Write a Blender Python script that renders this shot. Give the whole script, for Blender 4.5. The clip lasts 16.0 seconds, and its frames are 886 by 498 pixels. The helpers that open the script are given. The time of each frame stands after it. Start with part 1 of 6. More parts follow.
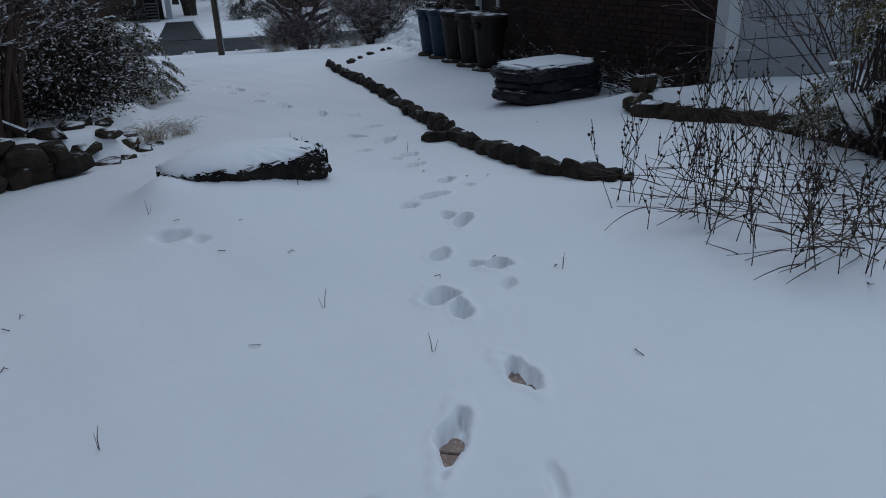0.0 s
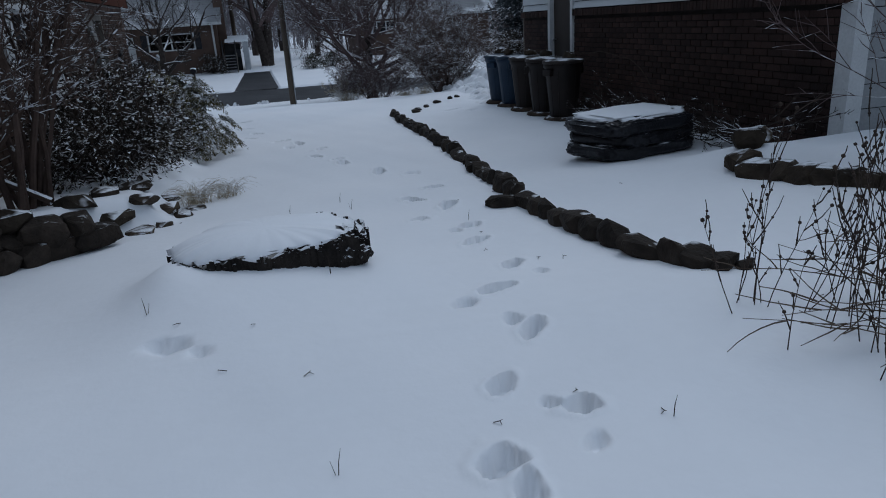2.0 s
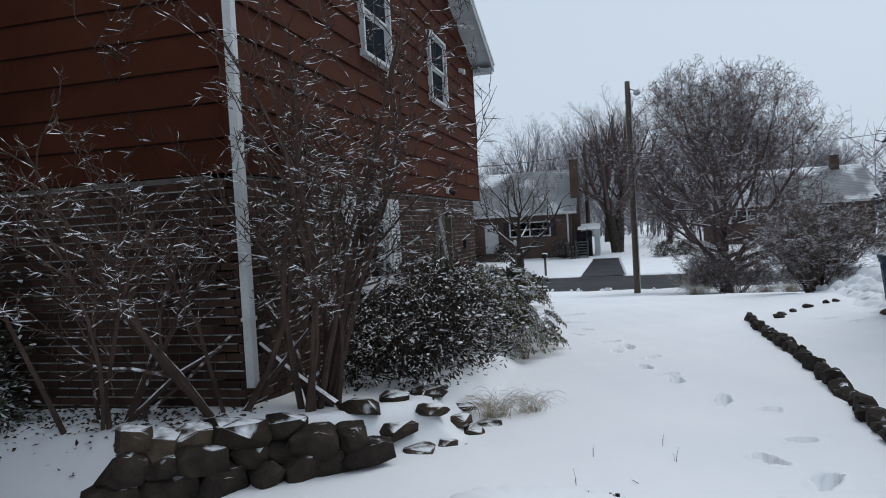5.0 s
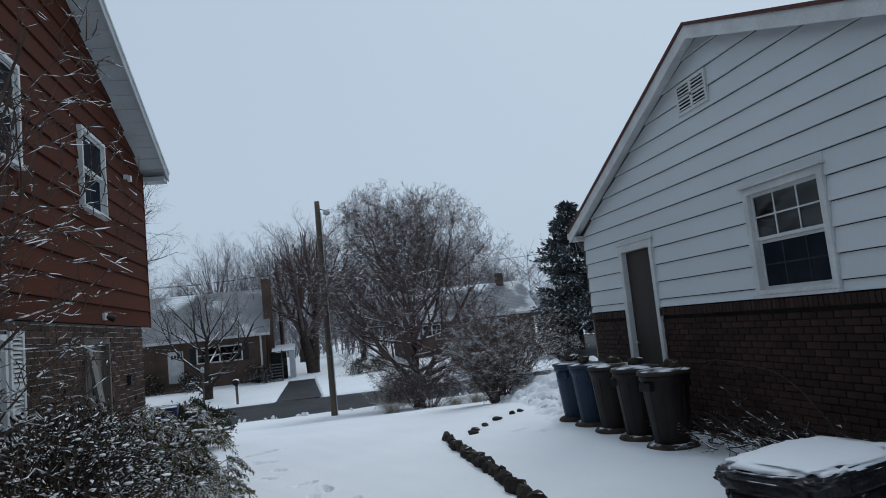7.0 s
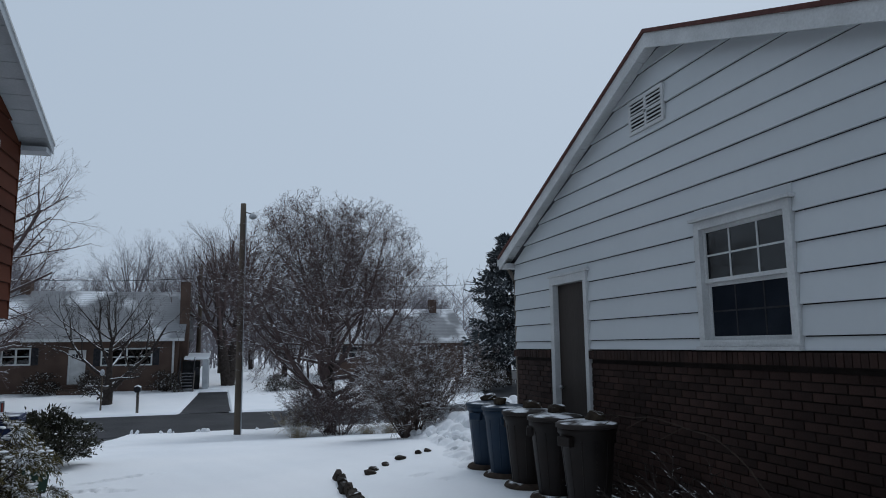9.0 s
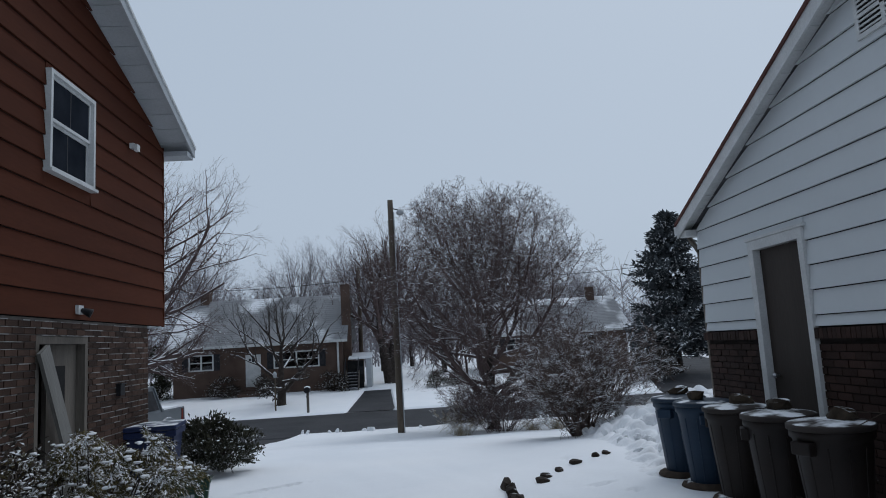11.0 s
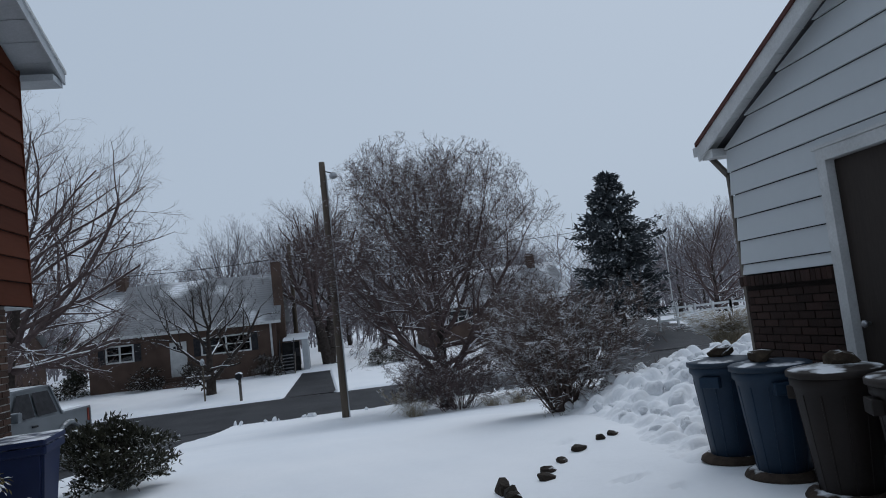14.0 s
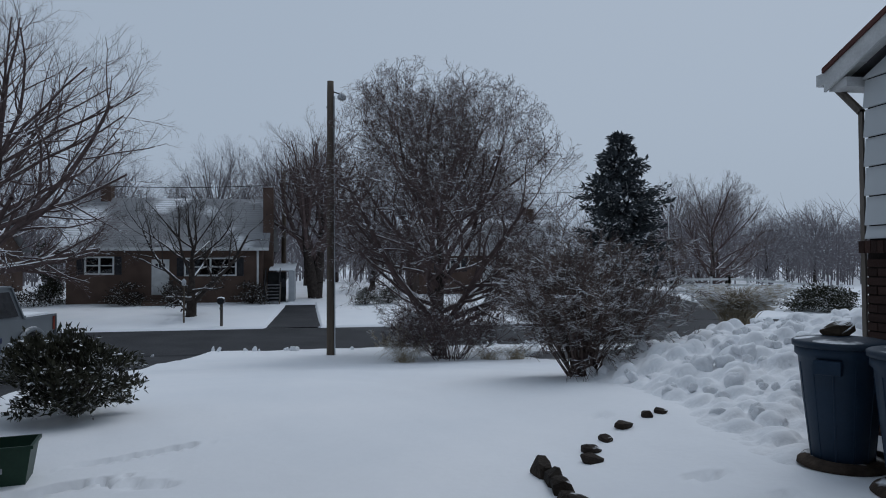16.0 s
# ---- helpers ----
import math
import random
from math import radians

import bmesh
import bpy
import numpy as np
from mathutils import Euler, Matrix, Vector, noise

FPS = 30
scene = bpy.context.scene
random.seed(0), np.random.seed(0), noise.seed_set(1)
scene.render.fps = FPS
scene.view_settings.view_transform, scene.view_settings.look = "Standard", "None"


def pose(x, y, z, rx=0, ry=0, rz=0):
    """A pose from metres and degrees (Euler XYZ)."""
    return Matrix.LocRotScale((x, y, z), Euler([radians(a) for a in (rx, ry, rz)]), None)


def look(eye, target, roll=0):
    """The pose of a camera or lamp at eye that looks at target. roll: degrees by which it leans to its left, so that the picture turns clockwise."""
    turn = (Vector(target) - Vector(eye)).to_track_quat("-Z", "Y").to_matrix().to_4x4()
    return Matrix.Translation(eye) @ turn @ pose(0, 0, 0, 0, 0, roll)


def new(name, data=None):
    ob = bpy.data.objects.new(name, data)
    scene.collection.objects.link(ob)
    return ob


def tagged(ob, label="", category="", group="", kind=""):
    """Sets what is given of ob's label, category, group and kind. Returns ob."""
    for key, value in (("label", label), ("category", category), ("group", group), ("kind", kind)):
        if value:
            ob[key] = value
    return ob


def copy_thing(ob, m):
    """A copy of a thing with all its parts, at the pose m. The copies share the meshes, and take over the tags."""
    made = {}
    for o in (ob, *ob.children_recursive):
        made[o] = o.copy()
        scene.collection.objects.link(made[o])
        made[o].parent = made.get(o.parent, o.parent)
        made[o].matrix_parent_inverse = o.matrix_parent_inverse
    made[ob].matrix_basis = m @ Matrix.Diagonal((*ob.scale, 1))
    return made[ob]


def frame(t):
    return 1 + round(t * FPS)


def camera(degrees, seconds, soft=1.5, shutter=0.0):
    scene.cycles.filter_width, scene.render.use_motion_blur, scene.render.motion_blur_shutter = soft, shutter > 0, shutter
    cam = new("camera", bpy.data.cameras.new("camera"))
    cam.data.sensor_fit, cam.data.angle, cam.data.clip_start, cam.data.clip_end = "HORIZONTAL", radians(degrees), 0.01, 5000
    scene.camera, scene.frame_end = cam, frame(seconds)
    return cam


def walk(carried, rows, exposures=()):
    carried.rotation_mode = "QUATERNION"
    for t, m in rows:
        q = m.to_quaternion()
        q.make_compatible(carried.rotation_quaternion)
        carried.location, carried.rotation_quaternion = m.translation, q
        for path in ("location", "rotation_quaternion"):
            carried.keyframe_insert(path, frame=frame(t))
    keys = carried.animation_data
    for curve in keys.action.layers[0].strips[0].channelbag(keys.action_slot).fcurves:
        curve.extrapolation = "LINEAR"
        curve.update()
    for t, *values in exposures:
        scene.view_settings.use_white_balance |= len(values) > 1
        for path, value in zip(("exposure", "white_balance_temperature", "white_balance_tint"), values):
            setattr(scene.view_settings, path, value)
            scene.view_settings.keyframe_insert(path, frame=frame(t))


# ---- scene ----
cam = camera(65.7, 16.0, soft=1.0)
PATH = [
    (0, (-1.191, 1.104, 1.489), (-0.592, 2.856, 0.733), -2.0),
    (0.5, (-1.185, 1.415, 1.473), (-0.44, 3.106, 0.709), 2.7),
    (1, (-1.194, 1.578, 1.493), (-0.493, 3.298, 0.752), 1.2),
    (1.5, (-1.03, 1.767, 1.471), (-0.5, 3.58, 0.812), -1.5),
    (2, (-0.833, 2.02, 1.47), (-0.413, 3.869, 0.835), -3.7),
    (2.5, (-0.791, 2.315, 1.438), (-0.414, 4.179, 0.819), -3.0),
    (3, (-0.846, 2.539, 1.497), (-0.637, 4.45, 0.943), -3.0),
    (3.5, (-0.722, 2.715, 1.532), (-0.904, 4.669, 1.147), -4.7),
    (3.7, (-0.658, 2.798, 1.507), (-0.949, 4.746, 1.16), -2.5),
    (5.8, (-0.556, 3.661, 1.589), (-1.107, 5.577, 1.747), -3.8),
    (6, (-0.573, 3.748, 1.602), (-1.041, 5.682, 1.798), -2.2),
    (6.5, (-0.561, 4.089, 1.559), (-0.664, 6.074, 1.779), -3.0),
    (7, (-0.516, 4.375, 1.587), (-0.133, 6.326, 1.801), -5.9),
    (7.5, (-0.197, 4.695, 1.532), (0.32, 6.606, 1.815), -3.1),
    (8, (-0.067, 4.84, 1.593), (0.367, 6.776, 1.849), -5.3),
    (8.5, (-0.019, 5.231, 1.556), (0.559, 7.116, 1.891), 0.0),
    (9, (0.094, 5.522, 1.576), (0.646, 7.425, 1.853), -0.7),
    (9.5, (0.263, 5.822, 1.663), (0.573, 7.776, 1.959), -4.4),
    (9.7, (0.278, 5.959, 1.641), (0.529, 7.929, 1.876), -4.7),
    (11.8, (0.217, 7.318, 1.547), (0.322, 9.295, 1.833), -3.0),
    (12, (0.194, 7.46, 1.573), (0.376, 9.434, 1.836), -2.5),
    (12.5, (0.18, 7.887, 1.508), (0.329, 9.866, 1.755), -6.2),
    (13, (0.143, 8.227, 1.477), (0.283, 10.217, 1.624), -4.4),
    (13.5, (0.024, 8.669, 1.443), (0.419, 10.625, 1.576), -3.4),
    (14, (0.058, 9.075, 1.455), (0.374, 11.042, 1.641), -6.4),
    (14.5, (-0.023, 9.502, 1.414), (0.149, 11.49, 1.545), -4.9),
    (15, (-0.14, 9.857, 1.372), (0.189, 11.824, 1.52), -3.9),
    (15.5, (-0.092, 10.27, 1.322), (0.281, 12.234, 1.373), -3.3),
    (16, (-0.19, 10.605, 1.326), (0.147, 12.576, 1.363), -0.2),
]
EXPOSURES = [(0, -0.68, 5980, 10), (2, -0.55, 6020, 10), (3.5, -0.05, 6250, 10), (6, 0.33, 6950, 10), (7, 0.02, 6400, 7), (8, -0.05, 6400, 7), (9, -0.1, 6450, 9), (12.5, -0.08, 6500, 10), (14.5, -0.2, 6450, 10), (16, -0.38, 6400, 10)]
walk(cam, [(t, look(eye, target, roll)) for t, eye, target, roll in PATH], EXPOSURES)

# ---- world and sun: an overcast winter sky ----
world = bpy.data.worlds.new("overcast_sky")
scene.world = world
world.use_nodes = True
wn, wl = world.node_tree.nodes, world.node_tree.links
wn.clear()
sky = wn.new("ShaderNodeTexSky")
sky.sky_type = "NISHITA"
sky.sun_disc = False
sky.sun_elevation = radians(58)
sky.sun_rotation = radians(40)
sky.dust_density = 4.0
grey = wn.new("ShaderNodeHueSaturation")
grey.inputs["Saturation"].default_value = 0.3
grey.inputs["Value"].default_value = 0.13
cloud = wn.new("ShaderNodeMixRGB")
cloud.inputs[0].default_value = 0.88
cloud.inputs[2].default_value = (0.445, 0.545, 0.675, 1)
back = wn.new("ShaderNodeBackground")
back.inputs[1].default_value = 1.0
wout = wn.new("ShaderNodeOutputWorld")
wl.new(sky.outputs[0], grey.inputs["Color"])
wl.new(grey.outputs[0], cloud.inputs[1])
wl.new(cloud.outputs[0], back.inputs[0])
wl.new(back.outputs[0], wout.inputs[0])
sun = new("sun", bpy.data.lights.new("sun", "SUN"))
sun.data.energy = 0.75
sun.data.angle = radians(40)
sun.data.color = (0.93, 0.96, 1.0)
sun.matrix_basis = look((12, 22, 30), (0, 8, 0))


# ---- materials ----
def mat(name, c1, c2, scale=8.0, rough=0.8, bump=0.1, fine=60.0, snow=0.0, metal=0.0, vary=0.0, stretch=(1, 1, 1), gloss=0.22, edge=0.55, c3=None, grain=0.18):
    """Two scales of colour noise, a fine relief, an own shade for each piece, and snow that lies on upward faces."""
    m = bpy.data.materials.new(name)
    m.use_nodes = True
    n, l = m.node_tree.nodes, m.node_tree.links
    b = n["Principled BSDF"]
    b.inputs["Metallic"].default_value = metal
    b.inputs["Specular IOR Level"].default_value = gloss
    tc = n.new("ShaderNodeTexCoord")
    mp = n.new("ShaderNodeMapping")
    mp.inputs["Scale"].default_value = stretch
    l.new(tc.outputs["Object"], mp.inputs[0])
    big = n.new("ShaderNodeTexNoise")
    big.inputs["Scale"].default_value = scale
    big.inputs["Detail"].default_value = 5
    sm = n.new("ShaderNodeTexNoise")
    sm.inputs["Scale"].default_value = fine
    sm.inputs["Detail"].default_value = 4
    l.new(mp.outputs[0], big.inputs["Vector"])
    l.new(mp.outputs[0], sm.inputs["Vector"])
    r1 = n.new("ShaderNodeMapRange")
    r1.inputs[1].default_value, r1.inputs[2].default_value = 0.32, 0.68
    l.new(big.outputs[0], r1.inputs[0])
    mix = n.new("ShaderNodeMixRGB")
    mix.inputs[1].default_value, mix.inputs[2].default_value = (*c1, 1), (*c2, 1)
    l.new(r1.outputs[0], mix.inputs[0])
    last = mix.outputs[0]
    if c3:
        r3 = n.new("ShaderNodeMapRange")
        r3.inputs[1].default_value, r3.inputs[2].default_value = 0.56, 0.7
        l.new(sm.outputs[0], r3.inputs[0])
        m3 = n.new("ShaderNodeMixRGB")
        m3.inputs[2].default_value = (*c3, 1)
        l.new(r3.outputs[0], m3.inputs[0])
        l.new(last, m3.inputs[1])
        last = m3.outputs[0]
    hs = n.new("ShaderNodeHueSaturation")
    l.new(last, hs.inputs["Color"])
    r2 = n.new("ShaderNodeMapRange")
    r2.inputs[3].default_value, r2.inputs[4].default_value = 1 - grain, 1 + grain
    l.new(sm.outputs[0], r2.inputs[0])
    val = r2.outputs[0]
    if vary:
        oi = n.new("ShaderNodeObjectInfo")
        gi = n.new("ShaderNodeNewGeometry")
        ad = n.new("ShaderNodeMath")
        ad.operation = "ADD"
        l.new(oi.outputs["Random"], ad.inputs[0])
        l.new(gi.outputs["Random Per Island"], ad.inputs[1])
        fr = n.new("ShaderNodeMath")
        fr.operation = "FRACT"
        l.new(ad.outputs[0], fr.inputs[0])
        rv = n.new("ShaderNodeMapRange")
        rv.inputs[3].default_value, rv.inputs[4].default_value = 1 - vary, 1 + vary
        l.new(fr.outputs[0], rv.inputs[0])
        mu = n.new("ShaderNodeMath")
        mu.operation = "MULTIPLY"
        l.new(val, mu.inputs[0])
        l.new(rv.outputs[0], mu.inputs[1])
        val = mu.outputs[0]
    l.new(val, hs.inputs["Value"])
    last = hs.outputs[0]
    b.inputs["Roughness"].default_value = rough
    if snow:
        g = n.new("ShaderNodeNewGeometry")
        sx = n.new("ShaderNodeSeparateXYZ")
        l.new(g.outputs["Normal"], sx.inputs[0])
        an = n.new("ShaderNodeTexNoise")
        an.inputs["Scale"].default_value = snow
        an.inputs["Detail"].default_value = 3
        l.new(tc.outputs["Object"], an.inputs["Vector"])
        ma = n.new("ShaderNodeMath")
        ma.operation = "MULTIPLY_ADD"
        ma.inputs[1].default_value = 1.6
        l.new(an.outputs[0], ma.inputs[0])
        l.new(sx.outputs[2], ma.inputs[2])
        rs = n.new("ShaderNodeMapRange")
        rs.inputs[1].default_value, rs.inputs[2].default_value = edge + 0.75, edge + 0.95
        l.new(ma.outputs[0], rs.inputs[0])
        ms = n.new("ShaderNodeMixRGB")
        ms.inputs[2].default_value = (0.80, 0.82, 0.85, 1)
        l.new(rs.outputs[0], ms.inputs[0])
        l.new(last, ms.inputs[1])
        last = ms.outputs[0]
    l.new(last, b.inputs["Base Color"])
    if bump:
        bp = n.new("ShaderNodeBump")
        bp.inputs["Strength"].default_value = bump
        bp.inputs["Distance"].default_value = 0.02
        l.new(sm.outputs[0], bp.inputs["Height"])
        l.new(bp.outputs[0], b.inputs["Normal"])
    return m


SNOW = mat("snow", (0.80, 0.82, 0.85), (0.86, 0.87, 0.89), 0.5, 0.75, 0.13, 13, gloss=0.25, grain=0.02)
SNOW_LUMP = mat("shovelled_snow", (0.78, 0.80, 0.83), (0.86, 0.87, 0.89), 3, 0.8, 0.5, 14, gloss=0.2, grain=0.05)
ASPHALT = mat("wet_asphalt", (0.022, 0.023, 0.027), (0.045, 0.046, 0.051), 0.7, 0.7, 0.3, 90, gloss=0.2)
BRICK_L = mat("red_brown_brick", (0.036, 0.020, 0.0145), (0.064, 0.036, 0.026), 1.5, 0.9, 0.4, 70, vary=0.4)
BRICK_R = mat("dark_red_brick", (0.020, 0.0115, 0.0095), (0.044, 0.023, 0.018), 1.2, 0.85, 0.4, 60, vary=0.3)
MORTAR_L = mat("pale_mortar", (0.085, 0.075, 0.068), (0.15, 0.135, 0.125), 6, 0.95, 0.4, 80)
MORTAR_R = mat("stained_mortar", (0.010, 0.008, 0.007), (0.022, 0.016, 0.014), 4, 0.95, 0.4, 80)
SID_L = mat("rust_brown_siding", (0.055, 0.017, 0.0095), (0.075, 0.024, 0.013), 2.0, 0.8, 0.05, 40, vary=0.1, stretch=(1, 0.15, 1), gloss=0.08)
SID_R = mat("white_siding", (0.51, 0.54, 0.555), (0.57, 0.595, 0.61), 0.35, 0.5, 0.01, 12, vary=0.03, grain=0.02)
TRIM = mat("white_painted_trim", (0.48, 0.49, 0.49), (0.60, 0.61, 0.61), 3, 0.5, 0.06, 50)
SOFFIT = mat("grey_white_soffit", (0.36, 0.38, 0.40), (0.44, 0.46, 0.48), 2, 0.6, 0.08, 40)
ROOF_EDGE = mat("red_brown_roof_edge", (0.075, 0.030, 0.026), (0.12, 0.052, 0.044), 8, 0.8, 0.3, 60)
SHINGLE = mat("grey_shingles_with_snow", (0.10, 0.10, 0.11), (0.17, 0.17, 0.18), 2, 0.9, 0.3, 50, snow=0.6, edge=0.95, vary=0.2)
DARK_DOOR = mat("dark_brown_door", (0.024, 0.018, 0.015), (0.040, 0.031, 0.026), 2, 0.6, 0.1, 40, stretch=(1, 1, 0.2))
WOOD_GREY = mat("weathered_wood", (0.085, 0.075, 0.066), (0.16, 0.14, 0.12), 3, 0.9, 0.4, 60, stretch=(1, 1, 0.12))
POLE_WOOD = mat("brown_pole_wood", (0.075, 0.060, 0.047), (0.13, 0.105, 0.082), 4, 0.9, 0.4, 60, stretch=(1, 1, 0.1))
BARK = mat("dark_bark", (0.026, 0.020, 0.017), (0.058, 0.046, 0.040), 6, 0.9, 0.5, 50, snow=9.0, edge=0.62)
TWIG = mat("twigs_dusted_with_snow", (0.078, 0.055, 0.052), (0.135, 0.097, 0.092), 3, 0.9, 0.0, 30, snow=5.0, edge=0.57)
SHRUB_TWIG = mat("brown_shrub_twigs_tipped_with_snow", (0.085, 0.060, 0.052), (0.15, 0.11, 0.095), 3, 0.9, 0.0, 30, snow=5.0, edge=0.47)
PLANK = mat("pale_weathered_plank", (0.15, 0.145, 0.135), (0.24, 0.235, 0.22), 3, 0.9, 0.4, 60, stretch=(1, 1, 0.12))
# Paler than TWIG: distance haze is painted into the twig colour.
TWIG_FAR = mat("snowy_twigs_paled_for_haze", (0.15, 0.138, 0.148), (0.23, 0.212, 0.225), 2, 0.9, 0.0, 20, snow=3.0, edge=0.55)
LILAC = mat("brown_stems_with_snow", (0.042, 0.028, 0.023), (0.085, 0.056, 0.044), 5, 0.85, 0.2, 50, snow=12.0, edge=0.52)
STALK = mat("dark_dry_stalks", (0.028, 0.02, 0.016), (0.06, 0.042, 0.032), 8, 0.9, 0.0, 50)
LEAF = mat("dark_evergreen_leaves", (0.026, 0.027, 0.017), (0.060, 0.058, 0.038), 3, 0.5, 0.0, 30, snow=9.0, edge=0.70, vary=0.35)
LEAF_BROWN = mat("brown_green_leaves_with_snow", (0.020, 0.015, 0.011), (0.045, 0.033, 0.024), 3, 0.7, 0.0, 30, snow=7.0, edge=0.76, vary=0.4)
YEW = mat("olive_fronds_with_snow", (0.065, 0.058, 0.024), (0.18, 0.145, 0.065), 3, 0.8, 0.0, 30, snow=5.0, edge=0.54, vary=0.4)
# Needle colour lightened towards grey to carry the distance haze.
SPRUCE = mat("blue_green_needles_paled_for_haze", (0.044, 0.051, 0.055), (0.075, 0.084, 0.090), 1, 0.8, 0.0, 20, snow=1.6, edge=0.72, vary=0.3)
STRAW = mat("dry_straw_grass", (0.30, 0.25, 0.18), (0.48, 0.41, 0.30), 4, 0.9, 0.0, 40, snow=4.0, edge=0.42, vary=0.25)
STONE = mat("dark_mossy_stone", (0.022, 0.016, 0.011), (0.064, 0.048, 0.034), 5, 0.9, 0.7, 30, snow=4.0, edge=0.84, vary=0.45)
BEAD = mat("snow_caught_in_joints", (0.13, 0.12, 0.11), (0.34, 0.335, 0.33), 9, 0.9, 0.2, 60)
PALE_STEM = mat("pale_dry_stems", (0.07, 0.05, 0.036), (0.14, 0.105, 0.078), 8, 0.9, 0.0, 50)
STONE_BARE = mat("dark_wet_stone", (0.014, 0.0105, 0.008), (0.040, 0.030, 0.023), 6, 0.85, 0.8, 30, snow=5.0, edge=1.06, vary=0.35)
CHAR = mat("black_rotten_wood", (0.010, 0.008, 0.007), (0.032, 0.026, 0.022), 10, 0.85, 0.9, 45, snow=14.0, edge=0.70)
BAG = mat("black_plastic_bag", (0.008, 0.008, 0.010), (0.020, 0.020, 0.024), 5, 0.32, 0.5, 25, snow=4.0, edge=1.0)
BLUE = mat("blue_plastic", (0.012, 0.028, 0.052), (0.020, 0.040, 0.070), 2, 0.5, 0.05, 60)
NAVY = mat("navy_plastic", (0.008, 0.015, 0.050), (0.014, 0.024, 0.072), 2, 0.45, 0.05, 60, snow=3.0, edge=0.98)
BROWN_P = mat("grey_brown_plastic", (0.014, 0.010, 0.0085), (0.024, 0.018, 0.0155), 2, 0.55, 0.06, 60)
DARK_P = mat("dark_brown_plastic", (0.010, 0.007, 0.006), (0.019, 0.0135, 0.0115), 2, 0.5, 0.06, 60)
GREEN_P = mat("dark_green_plastic", (0.010, 0.032, 0.020), (0.02, 0.05, 0.032), 3, 0.45, 0.05, 50)
LID_BLUE = mat("blue_lid_with_snow", (0.016, 0.030, 0.050), (0.030, 0.046, 0.068), 3, 0.5, 0.1, 50, snow=4.5, edge=1.08)
LID_BROWN = mat("brown_lid_with_snow", (0.022, 0.017, 0.015), (0.040, 0.032, 0.028), 3, 0.6, 0.1, 50, snow=4.0, edge=0.94)
FAR_ROOF = mat("grey_shingles_with_broad_snow_patches", (0.20, 0.205, 0.215), (0.27, 0.275, 0.285), 0.6, 0.9, 0.1, 30, snow=0.30, edge=0.92)
GREY_BOARD = mat("grey_white_boards", (0.25, 0.26, 0.265), (0.34, 0.35, 0.355), 1.5, 0.7, 0.1, 40)
PAINT = mat("silver_car_paint", (0.14, 0.155, 0.17), (0.18, 0.20, 0.215), 1, 0.32, 0.02, 60, metal=0.25, snow=2.0, edge=0.80, gloss=0.5, grain=0.03)
RUBBER = mat("black_rubber", (0.012, 0.012, 0.012), (0.03, 0.03, 0.03), 8, 0.8, 0.2, 60)
IRON = mat("dark_iron", (0.02, 0.02, 0.022), (0.04, 0.04, 0.045), 8, 0.5, 0.1, 60, metal=0.5)
CHROME = mat("dull_metal", (0.35, 0.36, 0.38), (0.5, 0.5, 0.52), 8, 0.35, 0.05, 60, metal=0.8)
PAVER = mat("tan_brick_paver", (0.22, 0.155, 0.125), (0.34, 0.26, 0.215), 10, 0.85, 0.4, 60, c3=(0.5, 0.46, 0.43))
DIRT = mat("dead_leaf_litter", (0.035, 0.026, 0.02), (0.075, 0.055, 0.042), 12, 0.95, 0.6, 40, snow=5.0, edge=1.1)
FAR_BRICK = mat("brown_house_brick", (0.072, 0.047, 0.037), (0.105, 0.070, 0.056), 1, 0.9, 0.2, 30)
WIRE = mat("black_cable", (0.015, 0.015, 0.015), (0.03, 0.03, 0.03), 5, 0.7, 0.0, 30)
RED_P = mat("faded_red_paint", (0.16, 0.03, 0.022), (0.22, 0.05, 0.035), 3, 0.6, 0.05, 30)

# Near-black stand-in for shade behind boards and slats; also a dark door pane.
SHADE_DARK = mat("shade_and_pane_dark", (0.010, 0.010, 0.011), (0.022, 0.021, 0.021), 4, 0.95, 0.1, 40)
SCREEN = mat("dark_insect_screen", (0.010, 0.013, 0.019), (0.020, 0.024, 0.032), 3, 0.9, 0.0, 60, gloss=0.03)
GLASS = bpy.data.materials.new("window_glass")
GLASS.use_nodes = True
gb = GLASS.node_tree.nodes["Principled BSDF"]
gb.inputs["Base Color"].default_value = (0.030, 0.038, 0.052, 1)
gb.inputs["Roughness"].default_value = 0.04
gb.inputs["Transmission Weight"].default_value = 1.0
gb.inputs["IOR"].default_value = 1.45
gb.inputs["Specular IOR Level"].default_value = 0.2


# ---- builders ----
def thing(name, label, category, at=(0, 0, 0), turn=0.0, group="", kind=""):
    ob = new(name)
    ob.matrix_basis = pose(*at, 0, 0, turn)
    return tagged(ob, label, category, group, kind)


def hang(ob, parent):
    """Parent ob, whose mesh is in world coordinates, keeping it in its place."""
    ob.parent = parent
    if parent.parent is None:
        ob.matrix_parent_inverse = parent.matrix_basis.inverted()
    return ob


def mesh(name, verts, faces, material, parent=None, label="", smooth=False, world_space=False):
    me = bpy.data.meshes.new(name)
    me.from_pydata([tuple(map(float, v)) for v in verts], [], [tuple(map(int, f)) for f in faces])
    if smooth:
        me.polygons.foreach_set("use_smooth", [True] * len(me.polygons))
    me.materials.append(material)
    me.update()
    ob = new(name, me)
    if label:
        ob["label"] = label
    if parent:
        if world_space:
            hang(ob, parent)
        else:
            ob.parent = parent
    return ob


